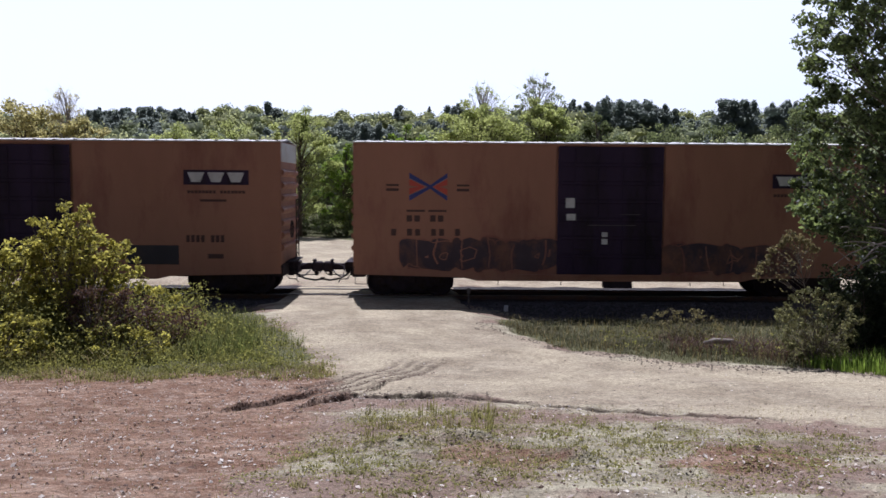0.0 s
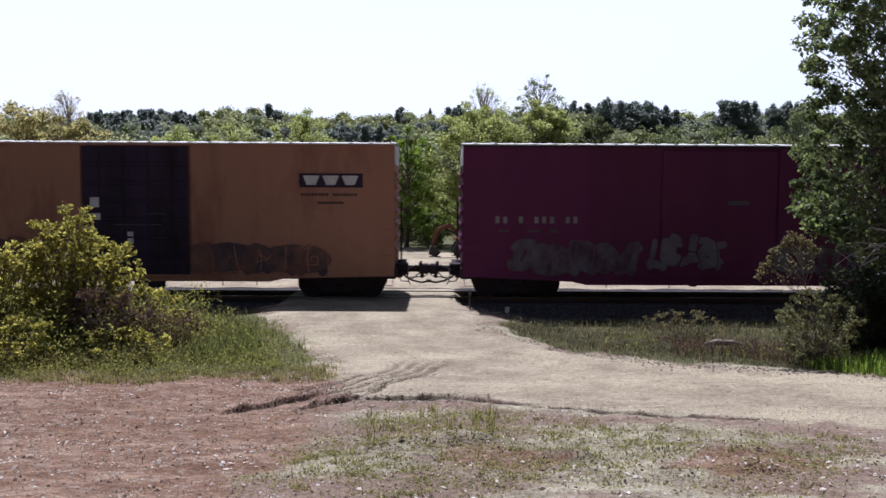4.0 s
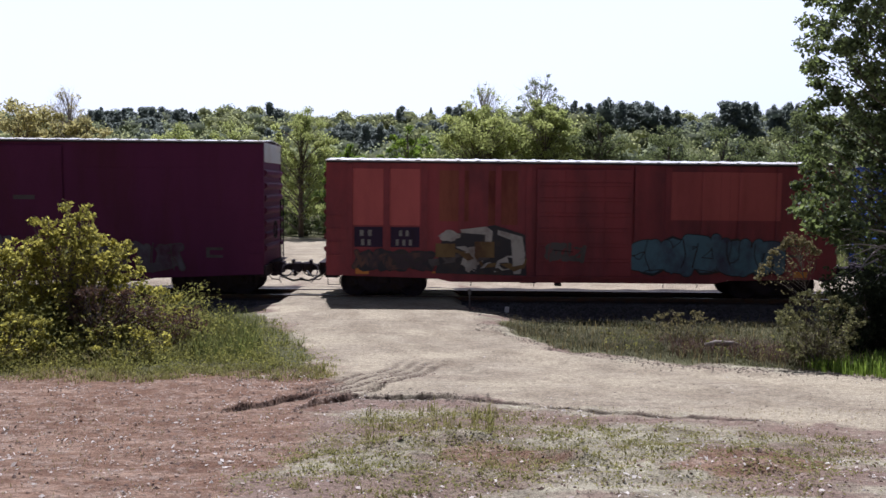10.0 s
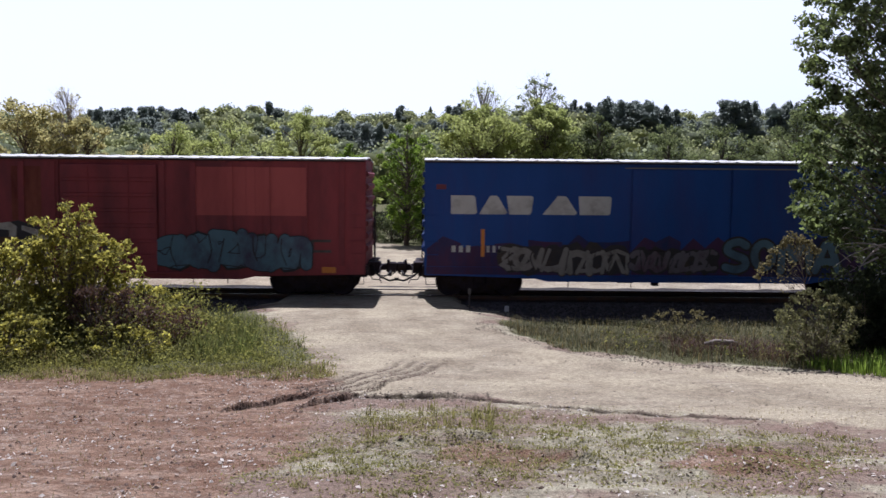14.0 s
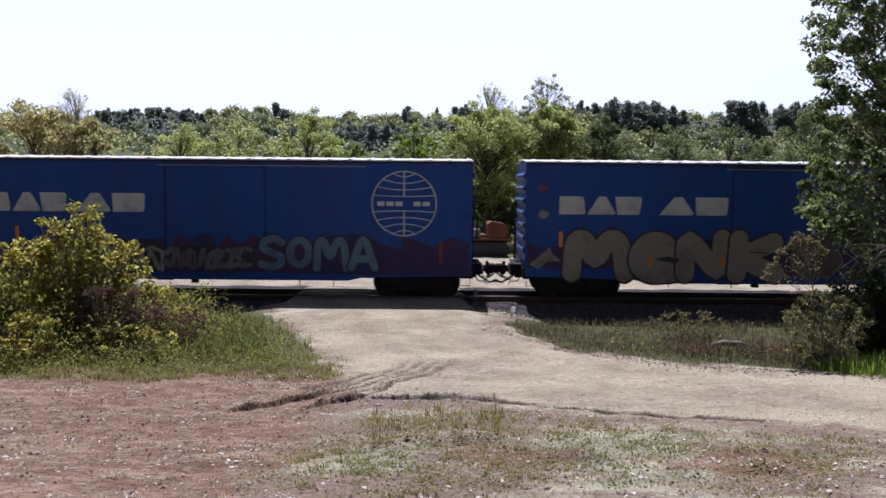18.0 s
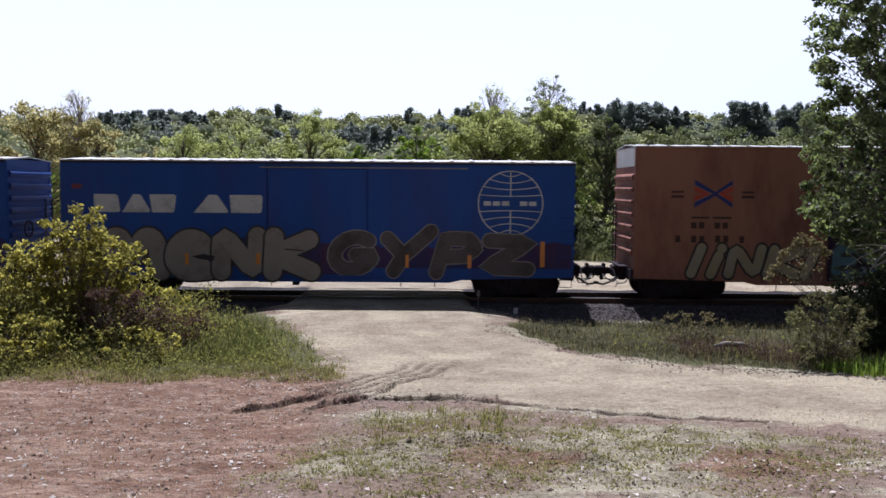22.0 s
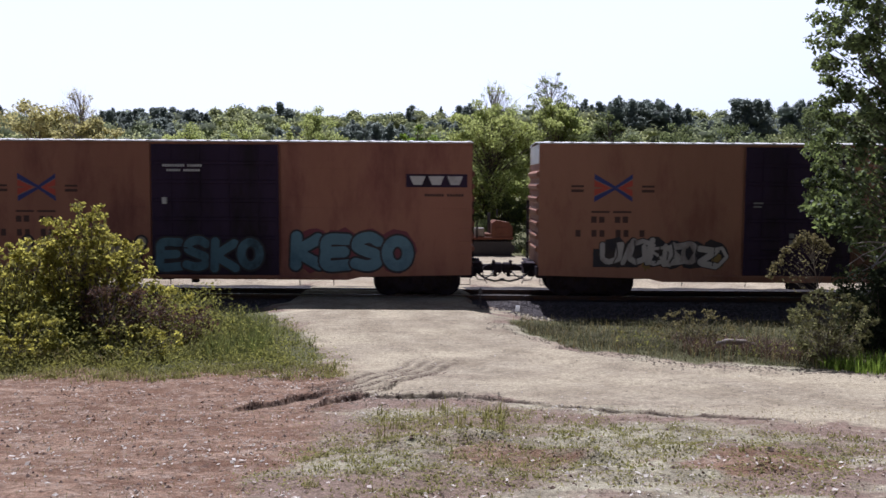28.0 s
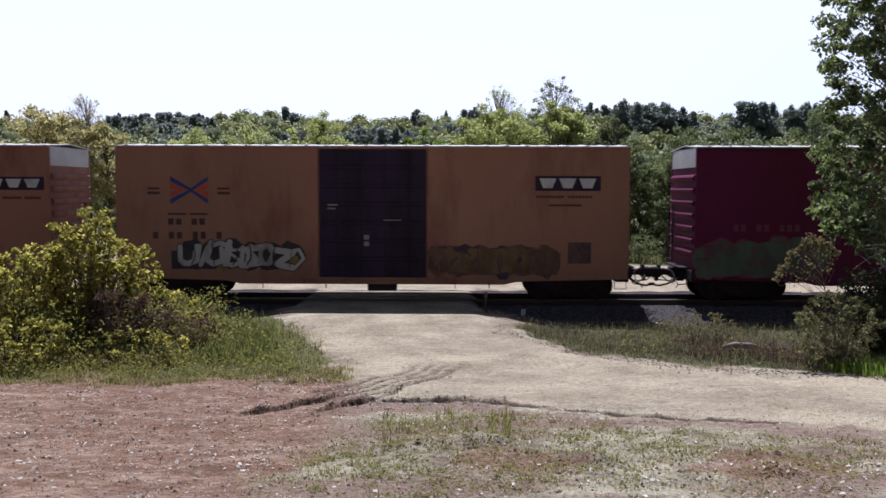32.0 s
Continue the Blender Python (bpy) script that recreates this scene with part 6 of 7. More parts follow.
STROKES = {
    "M": [[(0.10, 0.05), (0.14, 0.78), (0.30, 0.86), (0.46, 0.40), (0.66, 0.86), (0.84, 0.78), (0.92, 0.05)]],
    "O": [oval(0.5, 0.48, 0.34, 0.38)],
    "N": [[(0.12, 0.05), (0.18, 0.88), (0.78, 0.12), (0.86, 0.92)]],
    "K": [[(0.16, 0.05), (0.20, 0.92)], [(0.90, 0.86), (0.32, 0.46), (0.94, 0.06)]],
    "S": [[(0.86, 0.80), (0.60, 0.92), (0.26, 0.84), (0.18, 0.64), (0.46, 0.50), (0.80, 0.38), (0.82, 0.16), (0.52, 0.05), (0.12, 0.12)]],
    "A": [[(0.08, 0.05), (0.50, 0.92), (0.92, 0.05)], [(0.30, 0.32), (0.74, 0.32)]],
    "E": [[(0.86, 0.88), (0.22, 0.86), (0.16, 0.48), (0.18, 0.08), (0.88, 0.10)], [(0.20, 0.48), (0.74, 0.50)]],
    "e": [[(0.30, 0.46), (0.76, 0.52), (0.72, 0.80), (0.46, 0.88), (0.22, 0.66), (0.18, 0.30), (0.40, 0.07), (0.84, 0.08)]],
    "G": [oval(0.5, 0.48, 0.38, 0.42, 0.9, 5.9, 12) + [(0.86, 0.44), (0.54, 0.44)]],
    "Y": [[(0.10, 0.86), (0.48, 0.42), (0.92, 1.05)], [(0.48, 0.42), (0.34, 0.02)]],
    "P": [[(0.18, 0.02), (0.24, 0.90), (0.70, 0.88), (0.86, 0.66), (0.66, 0.44), (0.26, 0.42)]],
    "Z": [[(0.10, 0.84), (0.90, 0.80), (0.14, 0.14), (0.96, 0.10)]],
    "L": [[(0.40, 0.05), (0.62, 0.95)]],
    "I": [[(0.36, 0.05), (0.54, 0.70)], [(0.60, 0.94), (0.61, 0.96)]],
    "!": [[(0.44, 0.34), (0.62, 0.98)], [(0.34, 0.06), (0.35, 0.08)]],
}


def word(car, text, u0, u1, z0, z1, mat, edge, heavy, layer=1, label="", base=None, rim=0.06, lean=0.0, seed=0, sharp=False):
    """Spray-painted letters of rounded strokes, each with a darker edge behind it."""
    f = (FACE if base is None else base) - 0.001 - 0.003 * layer
    rng = np.random.RandomState(seed)
    shares = [{"M": 1.3, "I": 0.55, "L": 0.55, "!": 0.5}.get(c, 1.0) for c in text]
    w, a, h = (u1 - u0) / sum(shares), u0, z1 - z0
    for i, (c, share) in enumerate(zip(text, shares)):
        dz = rng.uniform(-0.03, 0.03) * h
        for line in STROKES[c]:
            pts = [(a + w * share * px + lean * h * (pz - 0.5), z0 + dz + h * pz) for px, pz in line]
            for r, m, y in ((heavy + rim, edge, f), (heavy, mat, f - 0.003)):
                part("graffiti_letter", thick_line(pts, r, y - 0.006 * i, sharp), M[m], car, label)
        a += w * share


def blob(cu, cz, ru, rz, seed, n=18, rough=0.25):
    rng = np.random.RandomState(seed)
    k = 1 + rough * rng.uniform(-1, 1, n)
    return [(cu + ru * k[i] * math.cos(math.tau * i / n), cz + rz * k[i] * math.sin(math.tau * i / n)) for i in range(n)]


HOOKS = [
    [[(0.10, 0.02), (0.14, 0.78), (0.50, 0.95), (0.84, 0.78), (0.90, 0.02)]],
    [[(0.10, 0.95), (0.12, 0.24), (0.48, 0.05), (0.86, 0.22), (0.90, 0.98)]],
    [[(0.90, 0.84), (0.45, 0.96), (0.12, 0.52), (0.42, 0.05), (0.92, 0.14)]],
    [[(0.12, 0.92), (0.82, 0.80), (0.24, 0.22), (0.92, 0.06)]],
    [[(0.30, 0.02), (0.40, 0.96)], [(0.40, 0.10), (0.92, 0.16)]],
    [oval(0.5, 0.5, 0.36, 0.42, 0.6, 5.6)],
    [[(0.10, 0.90), (0.34, 0.10), (0.56, 0.80), (0.88, 0.06)]],
]


def tag_piece(car, u0, u1, z0, z1, fill, line, n, seed, layer=1, label="", base=None, cloud="edge", sharp=True):
    """Unreadable graffiti: crowded thick hooks and bows with darker edges, over a ragged cloud (of the edge's colour, full, or none), cut by thin lines."""
    rng = np.random.RandomState(seed)
    w, h = (u1 - u0) / n, z1 - z0
    f = (FACE if base is None else base) - 0.001 - 0.003 * layer
    for i in range(n if cloud != "none" else 0):
        c = u0 + (i + 0.5) * w
        rag = blob(c, (z0 + z1) / 2 + rng.uniform(-0.04, 0.04) * h, w * 0.72, h * 0.50, seed * 31 + i, 14, 0.16)
        part("graffiti", Geo().prism(rag, f - 0.0002 * i, f - 0.0002 * i + 0.0002), M[line], car, label)
        if cloud == "full":
            inner = [(c + (x - c) * 0.93, (z0 + z1) / 2 + (z - (z0 + z1) / 2) * 0.88) for x, z in rag]
            part("graffiti", Geo().prism(inner, f - 0.0028 - 0.0002 * i, f - 0.0026 - 0.0002 * i), M[fill], car, label)
    for i in range(n):
        a, dz, lean, tall = u0 + i * w - 0.08 * w, rng.uniform(-0.06, 0.06) * h, rng.uniform(-0.05, 0.28), rng.uniform(0.82, 1.05)
        for k in range(2):
            flip, wide, shift = rng.choice([-1, 1]), rng.uniform(0.9, 1.7), rng.uniform(-0.35, 0.35)
            for stroke in HOOKS[rng.randint(0, len(HOOKS))]:
                pts = [(a + w * (0.5 + shift + wide * (px - 0.5) * flip) + lean * h * (pz - 0.5), z0 + dz + h * (0.12 + 0.78 * tall * pz)) for px, pz in stroke]
                pts = [(min(u1 + 0.1, max(u0 - 0.1, pu)), pz) for pu, pz in pts]
                heavy = h * (rng.uniform(0.12, 0.17) if cloud == "full" else rng.uniform(0.05, 0.11))
                for r, m, y in ((heavy + 0.028, line, f - 0.006), (heavy, fill, f - 0.009)):
                    part("graffiti", thick_line(pts, r, y - 0.0012 * i - 0.0006 * k, sharp), M[m], car, label)
        x = a + w * rng.uniform(0.3, 0.8)
        p = [(x, z0 + h * rng.uniform(0.75, 1.0)), (x + rng.uniform(-0.15, 0.15) * w, z0 + h * 0.5), (x + rng.uniform(-0.2, 0.2) * w, z0 + h * rng.uniform(0.05, 0.3))]
        part("graffiti", thick_line(p, h * rng.uniform(0.012, 0.026), f - 0.013 - 0.0012 * i), M[line], car, label)


def cross_emblem(car, u, z, w, h):
    """Two facing chevrons: blue, white and red bands on one side, red and blue on the other."""
    f, g = 0.5 * w, 0.5 * h

    def chevron(s, tip, reach, t, mat, layer, cut=1.0):
        x0, x1 = u + s * f, u + s * tip * f
        part("emblem", Geo().prism([(x0, z + g * reach), (x0, z + g * (reach - t)), (x1 + s * f * t * 0.75, z), (x0, z - g * (reach - t)), (x0, z - g * reach), (x1, z)],
                                   FACE - 0.001 - 0.003 * layer, FACE + 0.002 - 0.003 * layer), M[mat], car)

    chevron(-1, -0.26, 1.0, 0.38, "decal_blue", 2)
    chevron(-1, 0.10, 0.62, 0.06, "spray_grey", 3)
    chevron(-1, 0.14, 0.56, 0.46, "decal_red", 4)
    chevron(1, -0.04, 0.98, 0.32, "decal_blue", 1)
    chevron(1, 0.20, 0.66, 0.06, "spray_grey", 2)
    chevron(1, 0.24, 0.60, 0.46, "decal_red", 3)


def name_plate(car, u0, u1, z0, z1):
    """A black plate with three pale blocks."""
    sign(car, "name_plate", [rect(u0, u1, z0, z1)], "black", 1, "black plate with pale block shapes")
    w, h = u1 - u0, z1 - z0
    a, b = z0 + h * 0.18, z1 - h * 0.16
    out = [[(u0 + w * (k + 0.06), a), (u0 + w * (k + 0.20), a), (u0 + w * (k + 0.26), b), (u0 + w * k, b)] for k in (0.06, 0.365, 0.67)]
    sign(car, "plate_block", out, "white", 2)


def yellow_marks(car, emb, seed):
    u, z = emb
    cross_emblem(car, u, z, 1.16, 0.86)
    for a in (-1.28, 0.87):
        sign(car, "stencil", [rect(u + a, u + a + 0.38, z - 0.13, z - 0.05), rect(u + a, u + a + 0.38, z + 0.02, z + 0.08)], "stencil", 1)
    sign(car, "stencil", bars(u - 0.66, u + 0.54, z - 1.06, z - 0.86, (2, 2), 0.7, seed), "stencil", 1)
    sign(car, "stencil", bars(u - 1.13, u + 1.07, z - 1.49, z - 1.27, (1, 2, 2, 1), 0.62, seed + 1), "stencil", 1)
    sign(car, "stencil", [rect(u - 0.66 + 0.66 * k, u - 0.1 + 0.66 * k, z - 0.76, z - 0.70) for k in range(2)], "stencil", 1)


HI = dict(eave=4.77, top="galv", ribs=7)
car_a = boxcar("A", "faded yellow high boxcar with black doors and a pale-topped ribbed end", -12.56, paint="yellow", door=(-1.55, 1.50, 0.76, 4.62, "black", 4), reach=(1.1, 1.13), seed=1, **HI)
name_plate(car_a, 4.91, 6.89, 3.43, 3.88)
sign(car_a, "stencil", bars(5.02, 6.79, 3.17, 3.26, (8, 7), 0.8, 1) + [rect(5.4, 6.2, 2.92, 2.99)], "stencil")
sign(car_a, "stencil", bars(4.97, 6.17, 1.68, 1.90, (4, 3), 0.7, 2) + [rect(5.62, 6.1, 1.18, 1.32)], "stencil")
sign(car_a, "paint_patch", [rect(3.15, 4.74, 0.99, 1.58)], "spray_dark", 1, "dark repainted square")
tag_piece(car_a, -7.0, -2.2, 1.0, 1.9, "worn_dim", "yellow_old", 6, 71)

car_b = boxcar("B", "faded yellow high boxcar with black doors and dark graffiti", 5.36, paint="yellow", door=(-1.62, 1.60, 0.76, 4.66, "black", 4), reach=(1.13, 1.08), seed=2, **HI)
yellow_marks(car_b, (-5.57, 3.41), 3)
name_plate(car_b, 4.95, 6.89, 3.43, 3.86)
sign(car_b, "stencil", bars(5.0, 6.73, 3.17, 3.26, (8, 7), 0.8, 4) + [rect(5.5, 6.3, 2.93, 3.0)], "stencil")
for a, b, c, d in ((-1.38, -1.10, 2.80, 3.10), (-1.35, -1.07, 2.42, 2.62), (-0.26, -0.08, 1.92, 2.06), (-0.26, -0.08, 1.69, 1.86)):
    sign(car_b, "placard", [rect(a, b, c, d)], "white", 1, base=FACE - 0.085)
sign(car_b, "placard", [rect(-0.69, 0.78, 2.265, 2.285), rect(0.3, 0.9, 2.6, 2.615)], "spray_dim", 1, base=FACE - 0.085)
tag_piece(car_b, -6.2, -1.75, 0.85, 1.9, "worn_dim", "yellow_old", 6, 5, label="dark worn graffiti", cloud="full")
tag_piece(car_b, 1.7, 5.75, 0.78, 1.72, "worn_dim", "yellow_old", 5, 6, label="dark worn graffiti", cloud="full")

car_c = boxcar("C", "dark oxide-red high boxcar with grey graffiti along its side", 23.16, paint="red", door=(-1.75, 1.75, 0.76, 4.6, "red", 0), reach=(1.08, 0.97), pad=False, seed=3, sill_z=0.47, **HI)
sign(car_c, "stencil", bars(-6.86, -4.23, 2.37, 2.58, (2, 1, 3, 2), 0.5, 5), "spray_grey")
sign(car_c, "stencil", [rect(-6.75, -6.45, 2.10, 2.16), rect(-5.85, -5.5, 2.10, 2.16), rect(-5.2, -4.95, 2.08, 2.18)], "spray_dim")
tag_piece(car_c, -6.3, -2.5, 0.74, 1.9, "worn_grey", "spray_dim", 7, 8, label="worn grey graffiti", cloud="none")
tag_piece(car_c, -2.0, 0.2, 0.95, 2.1, "worn_grey", "red", 4, 9, base=FACE - 0.012, label="worn grey graffiti", cloud="none")
tag_piece(car_c, 1.8, 5.4, 0.76, 1.76, "worn_grey", "spray_dim", 6, 10, label="worn grey graffiti", cloud="none")
sign(car_c, "placard", [rect(0.26, 0.91, 2.95, 3.08)], "spray_dim", 1, base=FACE - 0.012)
sign(car_c, "stencil", [rect(6.1, 6.6, 1.45, 1.53), rect(6.1, 6.6, 1.22, 1.3), rect(6.1, 6.2, 1.3, 1.45)], "spray_dim")

LOW = dict(eave=4.24, bands=(), ribs=7)
car_d = boxcar("D", "patched red boxcar with side posts, a ribbed door and graffiti", 40.77, paint="orange_red", door=(-1.41, 1.51, 0.76, 4.02, "orange_red", 2), posts=19, reach=(0.97, 0.93), pad=False, seed=4, **LOW)
sign(car_d, "paint_patch", [rect(-7.05, -6.10, 2.26, 3.98)], "fresh_red", 1, "faded pink-red paint panel")
sign(car_d, "paint_patch", [rect(-5.93, -4.99, 2.26, 3.98)], "fresh_red", 1, "faded pink-red paint panel")
sign(car_d, "paint_patch", [rect(-6.99, -6.12, 1.59, 2.21)], "black", 2, "black square under the lettering")
sign(car_d, "paint_patch", [rect(-5.88, -4.99, 1.59, 2.21)], "black", 2, "black square under the lettering")
sign(car_d, "stencil", bars(-6.82, -6.32, 1.93, 2.12, (2,), 0.46, 6) + bars(-6.78, -6.38, 1.64, 1.83, (2,), 0.46, 7), "spray_grey", 3)
sign(car_d, "stencil", bars(-5.62, -5.22, 1.93, 2.12, (2,), 0.46, 8) + bars(-5.72, -5.12, 1.64, 1.83, (3,), 0.46, 9), "spray_grey", 3)
for a in (2.66, 4.5):
    sign(car_d, "paint_patch", [rect(a, a + 1.55, 2.5, 3.97)], "fresh_red", 1, "faded pink-red paint panel")
sign(car_d, "paint_patch", [rect(-4.4, -3.5, 2.4, 3.95), rect(-2.9, -2.0, 2.3, 3.95)], "rust_panel", 1, "rusty brown paint panel")
sign(car_d, "paint_patch", [rect(3.63, 3.81, 2.5, 3.97), rect(4.76, 4.94, 2.5, 3.97), rect(5.91, 6.05, 2.5, 3.97)], "fresh_red", 12.5, "faded pink-red paint panel")
sign(car_d, "paint_patch", [rect(4.22, 4.49, 2.5, 3.97)], "fresh_red", 1, "faded pink-red paint panel")
sign(car_d, "reflector", [rect(-6.95, -6.54, 0.76, 0.94)], "orange", 5)
sign(car_d, "reflector", [rect(6.52, 6.95, 0.76, 0.94)], "orange", 5)
sign(car_d, "reflector", [rect(-4.6, -4.1, 0.80, 0.86)], "orange", 5)
P = 12  # over the side posts
sign(car_d, "graffiti", [[(-4.5, 0.8), (-4.3, 1.9), (-3.6, 2.1), (-2.7, 2.3), (-1.75, 2.0), (-1.7, 0.75)]], "spray_dark", P, "black and white graffiti")
sign(car_d, "graffiti", [[(-3.75, 2.15), (-2.95, 2.25), (-2.75, 2.1), (-2.8, 1.6), (-3.0, 1.6), (-2.98, 2.0), (-3.7, 2.05)], [(-2.6, 2.15), (-1.85, 1.95), (-1.75, 1.4), (-1.9, 0.8), (-2.1, 0.8), (-2.15, 1.4), (-2.2, 1.85), (-2.6, 2.0)]], "worn_white", P + 1)
sign(car_d, "graffiti", [blob(-4.1, 1.95, 0.35, 0.16, 3), blob(-3.4, 1.2, 0.3, 0.3, 4), [(-2.7, 0.85), (-2.2, 0.95), (-2.3, 1.35), (-2.6, 1.2)]], "worn_white", P + 1)
rng = np.random.RandomState(77)
for k in range(26):
    cu, cz, ru, rz = rng.uniform(-4.75, -1.75), rng.uniform(0.82, 1.55), rng.uniform(0.08, 0.26), rng.uniform(0.06, 0.22)
    lean = rng.uniform(-0.2, 0.2)
    sign(car_d, "graffiti", [[(cu - ru + lean, cz + rz * 0.8), (cu + ru * 0.4 + lean, cz + rz), (cu + ru, cz - rz * 0.5), (cu - ru * 0.2 - lean, cz - rz)]],
         ("worn_white", "spray_dark", "worn_gold", "spray_dim")[k % 4], P + 3 + 0.2 * k, "black and white graffiti")
sign(car_d, "graffiti", [rect(-3.30, -2.70, 1.30, 1.79), rect(-4.5, -3.9, 1.30, 1.72)], "worn_gold", P + 9)
tag_piece(car_d, -6.9, -4.7, 0.84, 1.52, "worn_dim", "spray_dark", 4, 78, P, "dull worn graffiti")
tag_piece(car_d, -1.1, 0.1, 1.15, 1.85, "spray_dim", "orange_red", 3, 11, base=FACE - 0.085, label="small grey graffiti")
tag_piece(car_d, 1.6, 5.95, 0.86, 1.98, "worn_blue", "spray_dark", 5, 12, P, "pale blue bubble graffiti", base=FACE, cloud="full", sharp=False)
sign(car_d, "stencil", [rect(6.2, 6.8, 1.7, 1.78), rect(6.2, 6.8, 1.38, 1.46), rect(6.2, 6.28, 1.46, 1.7)], "spray_dim")


def bold_marks(car, u, z0, z1, gap):
    """Large white block shapes in two groups, set along the upper side."""
    h, out = z1 - z0, []
    for a, b, in0, in1 in ((0.0, 0.80, 0.0, 0.06), (0.86, 1.72, 0.34, 0.26), (1.78, 2.46, -0.08, -0.06), (gap, gap + 1.06, 0.46, 0.30), (gap + 1.14, gap + 2.08, -0.04, -0.03)):
        c = h * 0.10
        out.append([(u + a, z0), (u + b - c, z0), (u + b, z0 + c), (u + b - in1, z1 - c), (u + b - in1 - c, z1), (u + a + in0, z1)])
    for i, s in enumerate(out):
        sign(car, "block_mark", [s], "white", 1 + 0.3 * (i % 3), "large white painted block shape")


def globe_mark(car, u, z, r):
    """A white globe of rings and curved lines with a band of small blocks."""
    f = FACE - 0.004
    g = Geo().ring(u, z, r - 0.035, r, f, f + 0.003, n=56)
    for s in (-1, 1):
        for k, (d, sag) in enumerate(((0.22, 0.04), (0.42, 0.10), (0.62, 0.13), (0.82, 0.12))):
            w = math.sqrt(1 - min(0.985, d + sag * 0.9) ** 2) * r
            pts = [(u + w * q, z + s * (d * r + sag * r * (q * q))) for q in np.linspace(-1, 1, 15)]
            for (a, b), (c, e) in zip(pts, pts[1:]):
                g.prism([(a, b - 0.014), (c, e - 0.014), (c, e + 0.014), (a, b + 0.014)], f, f + 0.003)
        g.prism(rect(u - 0.02, u + 0.02, z + s * r * 0.23, z + s * r * 0.98), f - 0.001, f + 0.002)
    part("globe_mark", g, M["white"], car, "white globe of curved lines")
    sign(car, "globe_mark", bars(u - r * 0.82, u + r * 0.84, z - 0.07, z + 0.07, (3, 2), 0.8, 3), "white")


car_e = boxcar("E", "blue boxcar with white block shapes, a globe mark and graffiti", 58.28, paint="blue", door=(-1.5, 1.5, 0.76, 4.0, "blue", 0), reach=(0.93, 0.85), pad=False, seed=5, **LOW)
car_f = boxcar("F", "blue boxcar with a globe mark over big tan bubble graffiti", 75.62, paint="blue", door=(-1.5, 1.5, 0.76, 4.0, "blue", 0), reach=(0.85, 0.95), pad=False, seed=6, **LOW)
bold_marks(car_e, -7.05, 2.60, 3.17, 2.80)
bold_marks(car_f, -6.83, 2.64, 3.19, 3.05)
globe_mark(car_e, 5.77, 2.92, 1.0)
globe_mark(car_f, 5.90, 2.99, 1.0)
for c, s in ((car_e, 1), (car_f, 2)):
    rng = np.random.RandomState(s)
    shapes = []
    for k in range(15):
        a = -7.78 + 15.56 * k / 15
        if not -1.75 < a + 0.5 < 1.75:
            shapes.append([(a, 0.99), (a + 1.04, 0.99), (a + 1.04, 1.62 + rng.uniform(-0.1, 0.35)), (a + 0.5, 1.66 + rng.uniform(-0.1, 0.4)), (a, 1.62 + rng.uniform(-0.1, 0.35))])
    sign(c, "paint_patch", shapes, "fade", 0.4, "purple grime and rust along the lower side")
    sign(c, "paint_patch", [[(-1.49 + 0.75 * k, 0.78), (-0.74 + 0.75 * k, 0.78), (-0.74 + 0.75 * k, 1.6 + rng.uniform(-0.1, 0.3)), (-1.1 + 0.75 * k, 1.7 + rng.uniform(-0.1, 0.3)), (-1.49 + 0.75 * k, 1.6 + rng.uniform(-0.1, 0.3))] for k in range(4)],
         "fade", 0.4, "purple grime and rust along the lower door", base=FACE - 0.012)
    sign(c, "stencil", [rect(-7.5, -7.2, 3.35, 3.5)], "spray_pink")
    sign(c, "door_rail", [rect(-1.75, 4.6, 4.02, 4.06)], "spray_grey", 2)
sign(car_e, "paint_patch", [rect(-7.8, -1.8, 0.745, 0.985), rect(1.8, 7.8, 0.745, 0.985)], "fade", 0.4, "purple grime along the sill", base=FACE + 0.009)
sign(car_e, "stencil", bars(-7.02, -6.35, 1.43, 1.64, (3,), 0.56, 1) + bars(-5.95, -5.40, 1.43, 1.64, (3,), 0.52, 2), "white", 2)
sign(car_e, "reflector", [rect(-6.12, -6.01, 1.30, 2.14)], "orange", 2)
sign(car_e, "reflector", [rect(6.85, 6.95, 1.1, 1.75)], "spray_pink", 2)
tag_piece(car_e, -5.5, -1.72, 0.75, 1.72, "spray_grey", "spray_dark", 6, 13, 2, "silver graffiti")
tag_piece(car_e, -1.45, 1.1, 0.8, 1.62, "worn_grey", "spray_dark", 5, 14, 1, "silver graffiti", base=FACE - 0.013)
word(car_e, "SOMA", 1.30, 4.95, 0.92, 1.90, "spray_blue", "spray_dark", 0.115, 1, "pale turquoise graffiti letters with dark edges", seed=1, base=FACE - 0.013)
word(car_f, "MeNK", -6.62, -0.10, 0.80, 2.02, "spray_tan", "spray_dark", 0.285, 1, "big tan bubble graffiti letters with dark edges", seed=2, base=FACE - 0.013)
word(car_f, "GYPZ", 0.35, 6.60, 0.86, 2.04, "spray_dim", "spray_grey", 0.21, 1, "dull grey graffiti letters with paler edges", rim=0.035, lean=0.2, seed=3, sharp=True, base=FACE - 0.013)
sign(car_f, "graffiti", [[(-3.86, 1.30), (-3.5, 1.38), (-3.14, 1.31), (-3.18, 1.17), (-3.6, 1.22)]], "spray_dark", 9, "dark gap in a bubble letter", base=FACE - 0.013)
sign(car_f, "graffiti", [[(-7.72, 1.1), (-7.1, 1.62), (-7.0, 1.42), (-6.75, 1.2), (-7.15, 1.2), (-7.45, 0.95)]], "spray_tan", 3)
sign(car_f, "stencil", [blob(-7.3, 2.62, 0.17, 0.13, 5, 10)], "spray_grey")
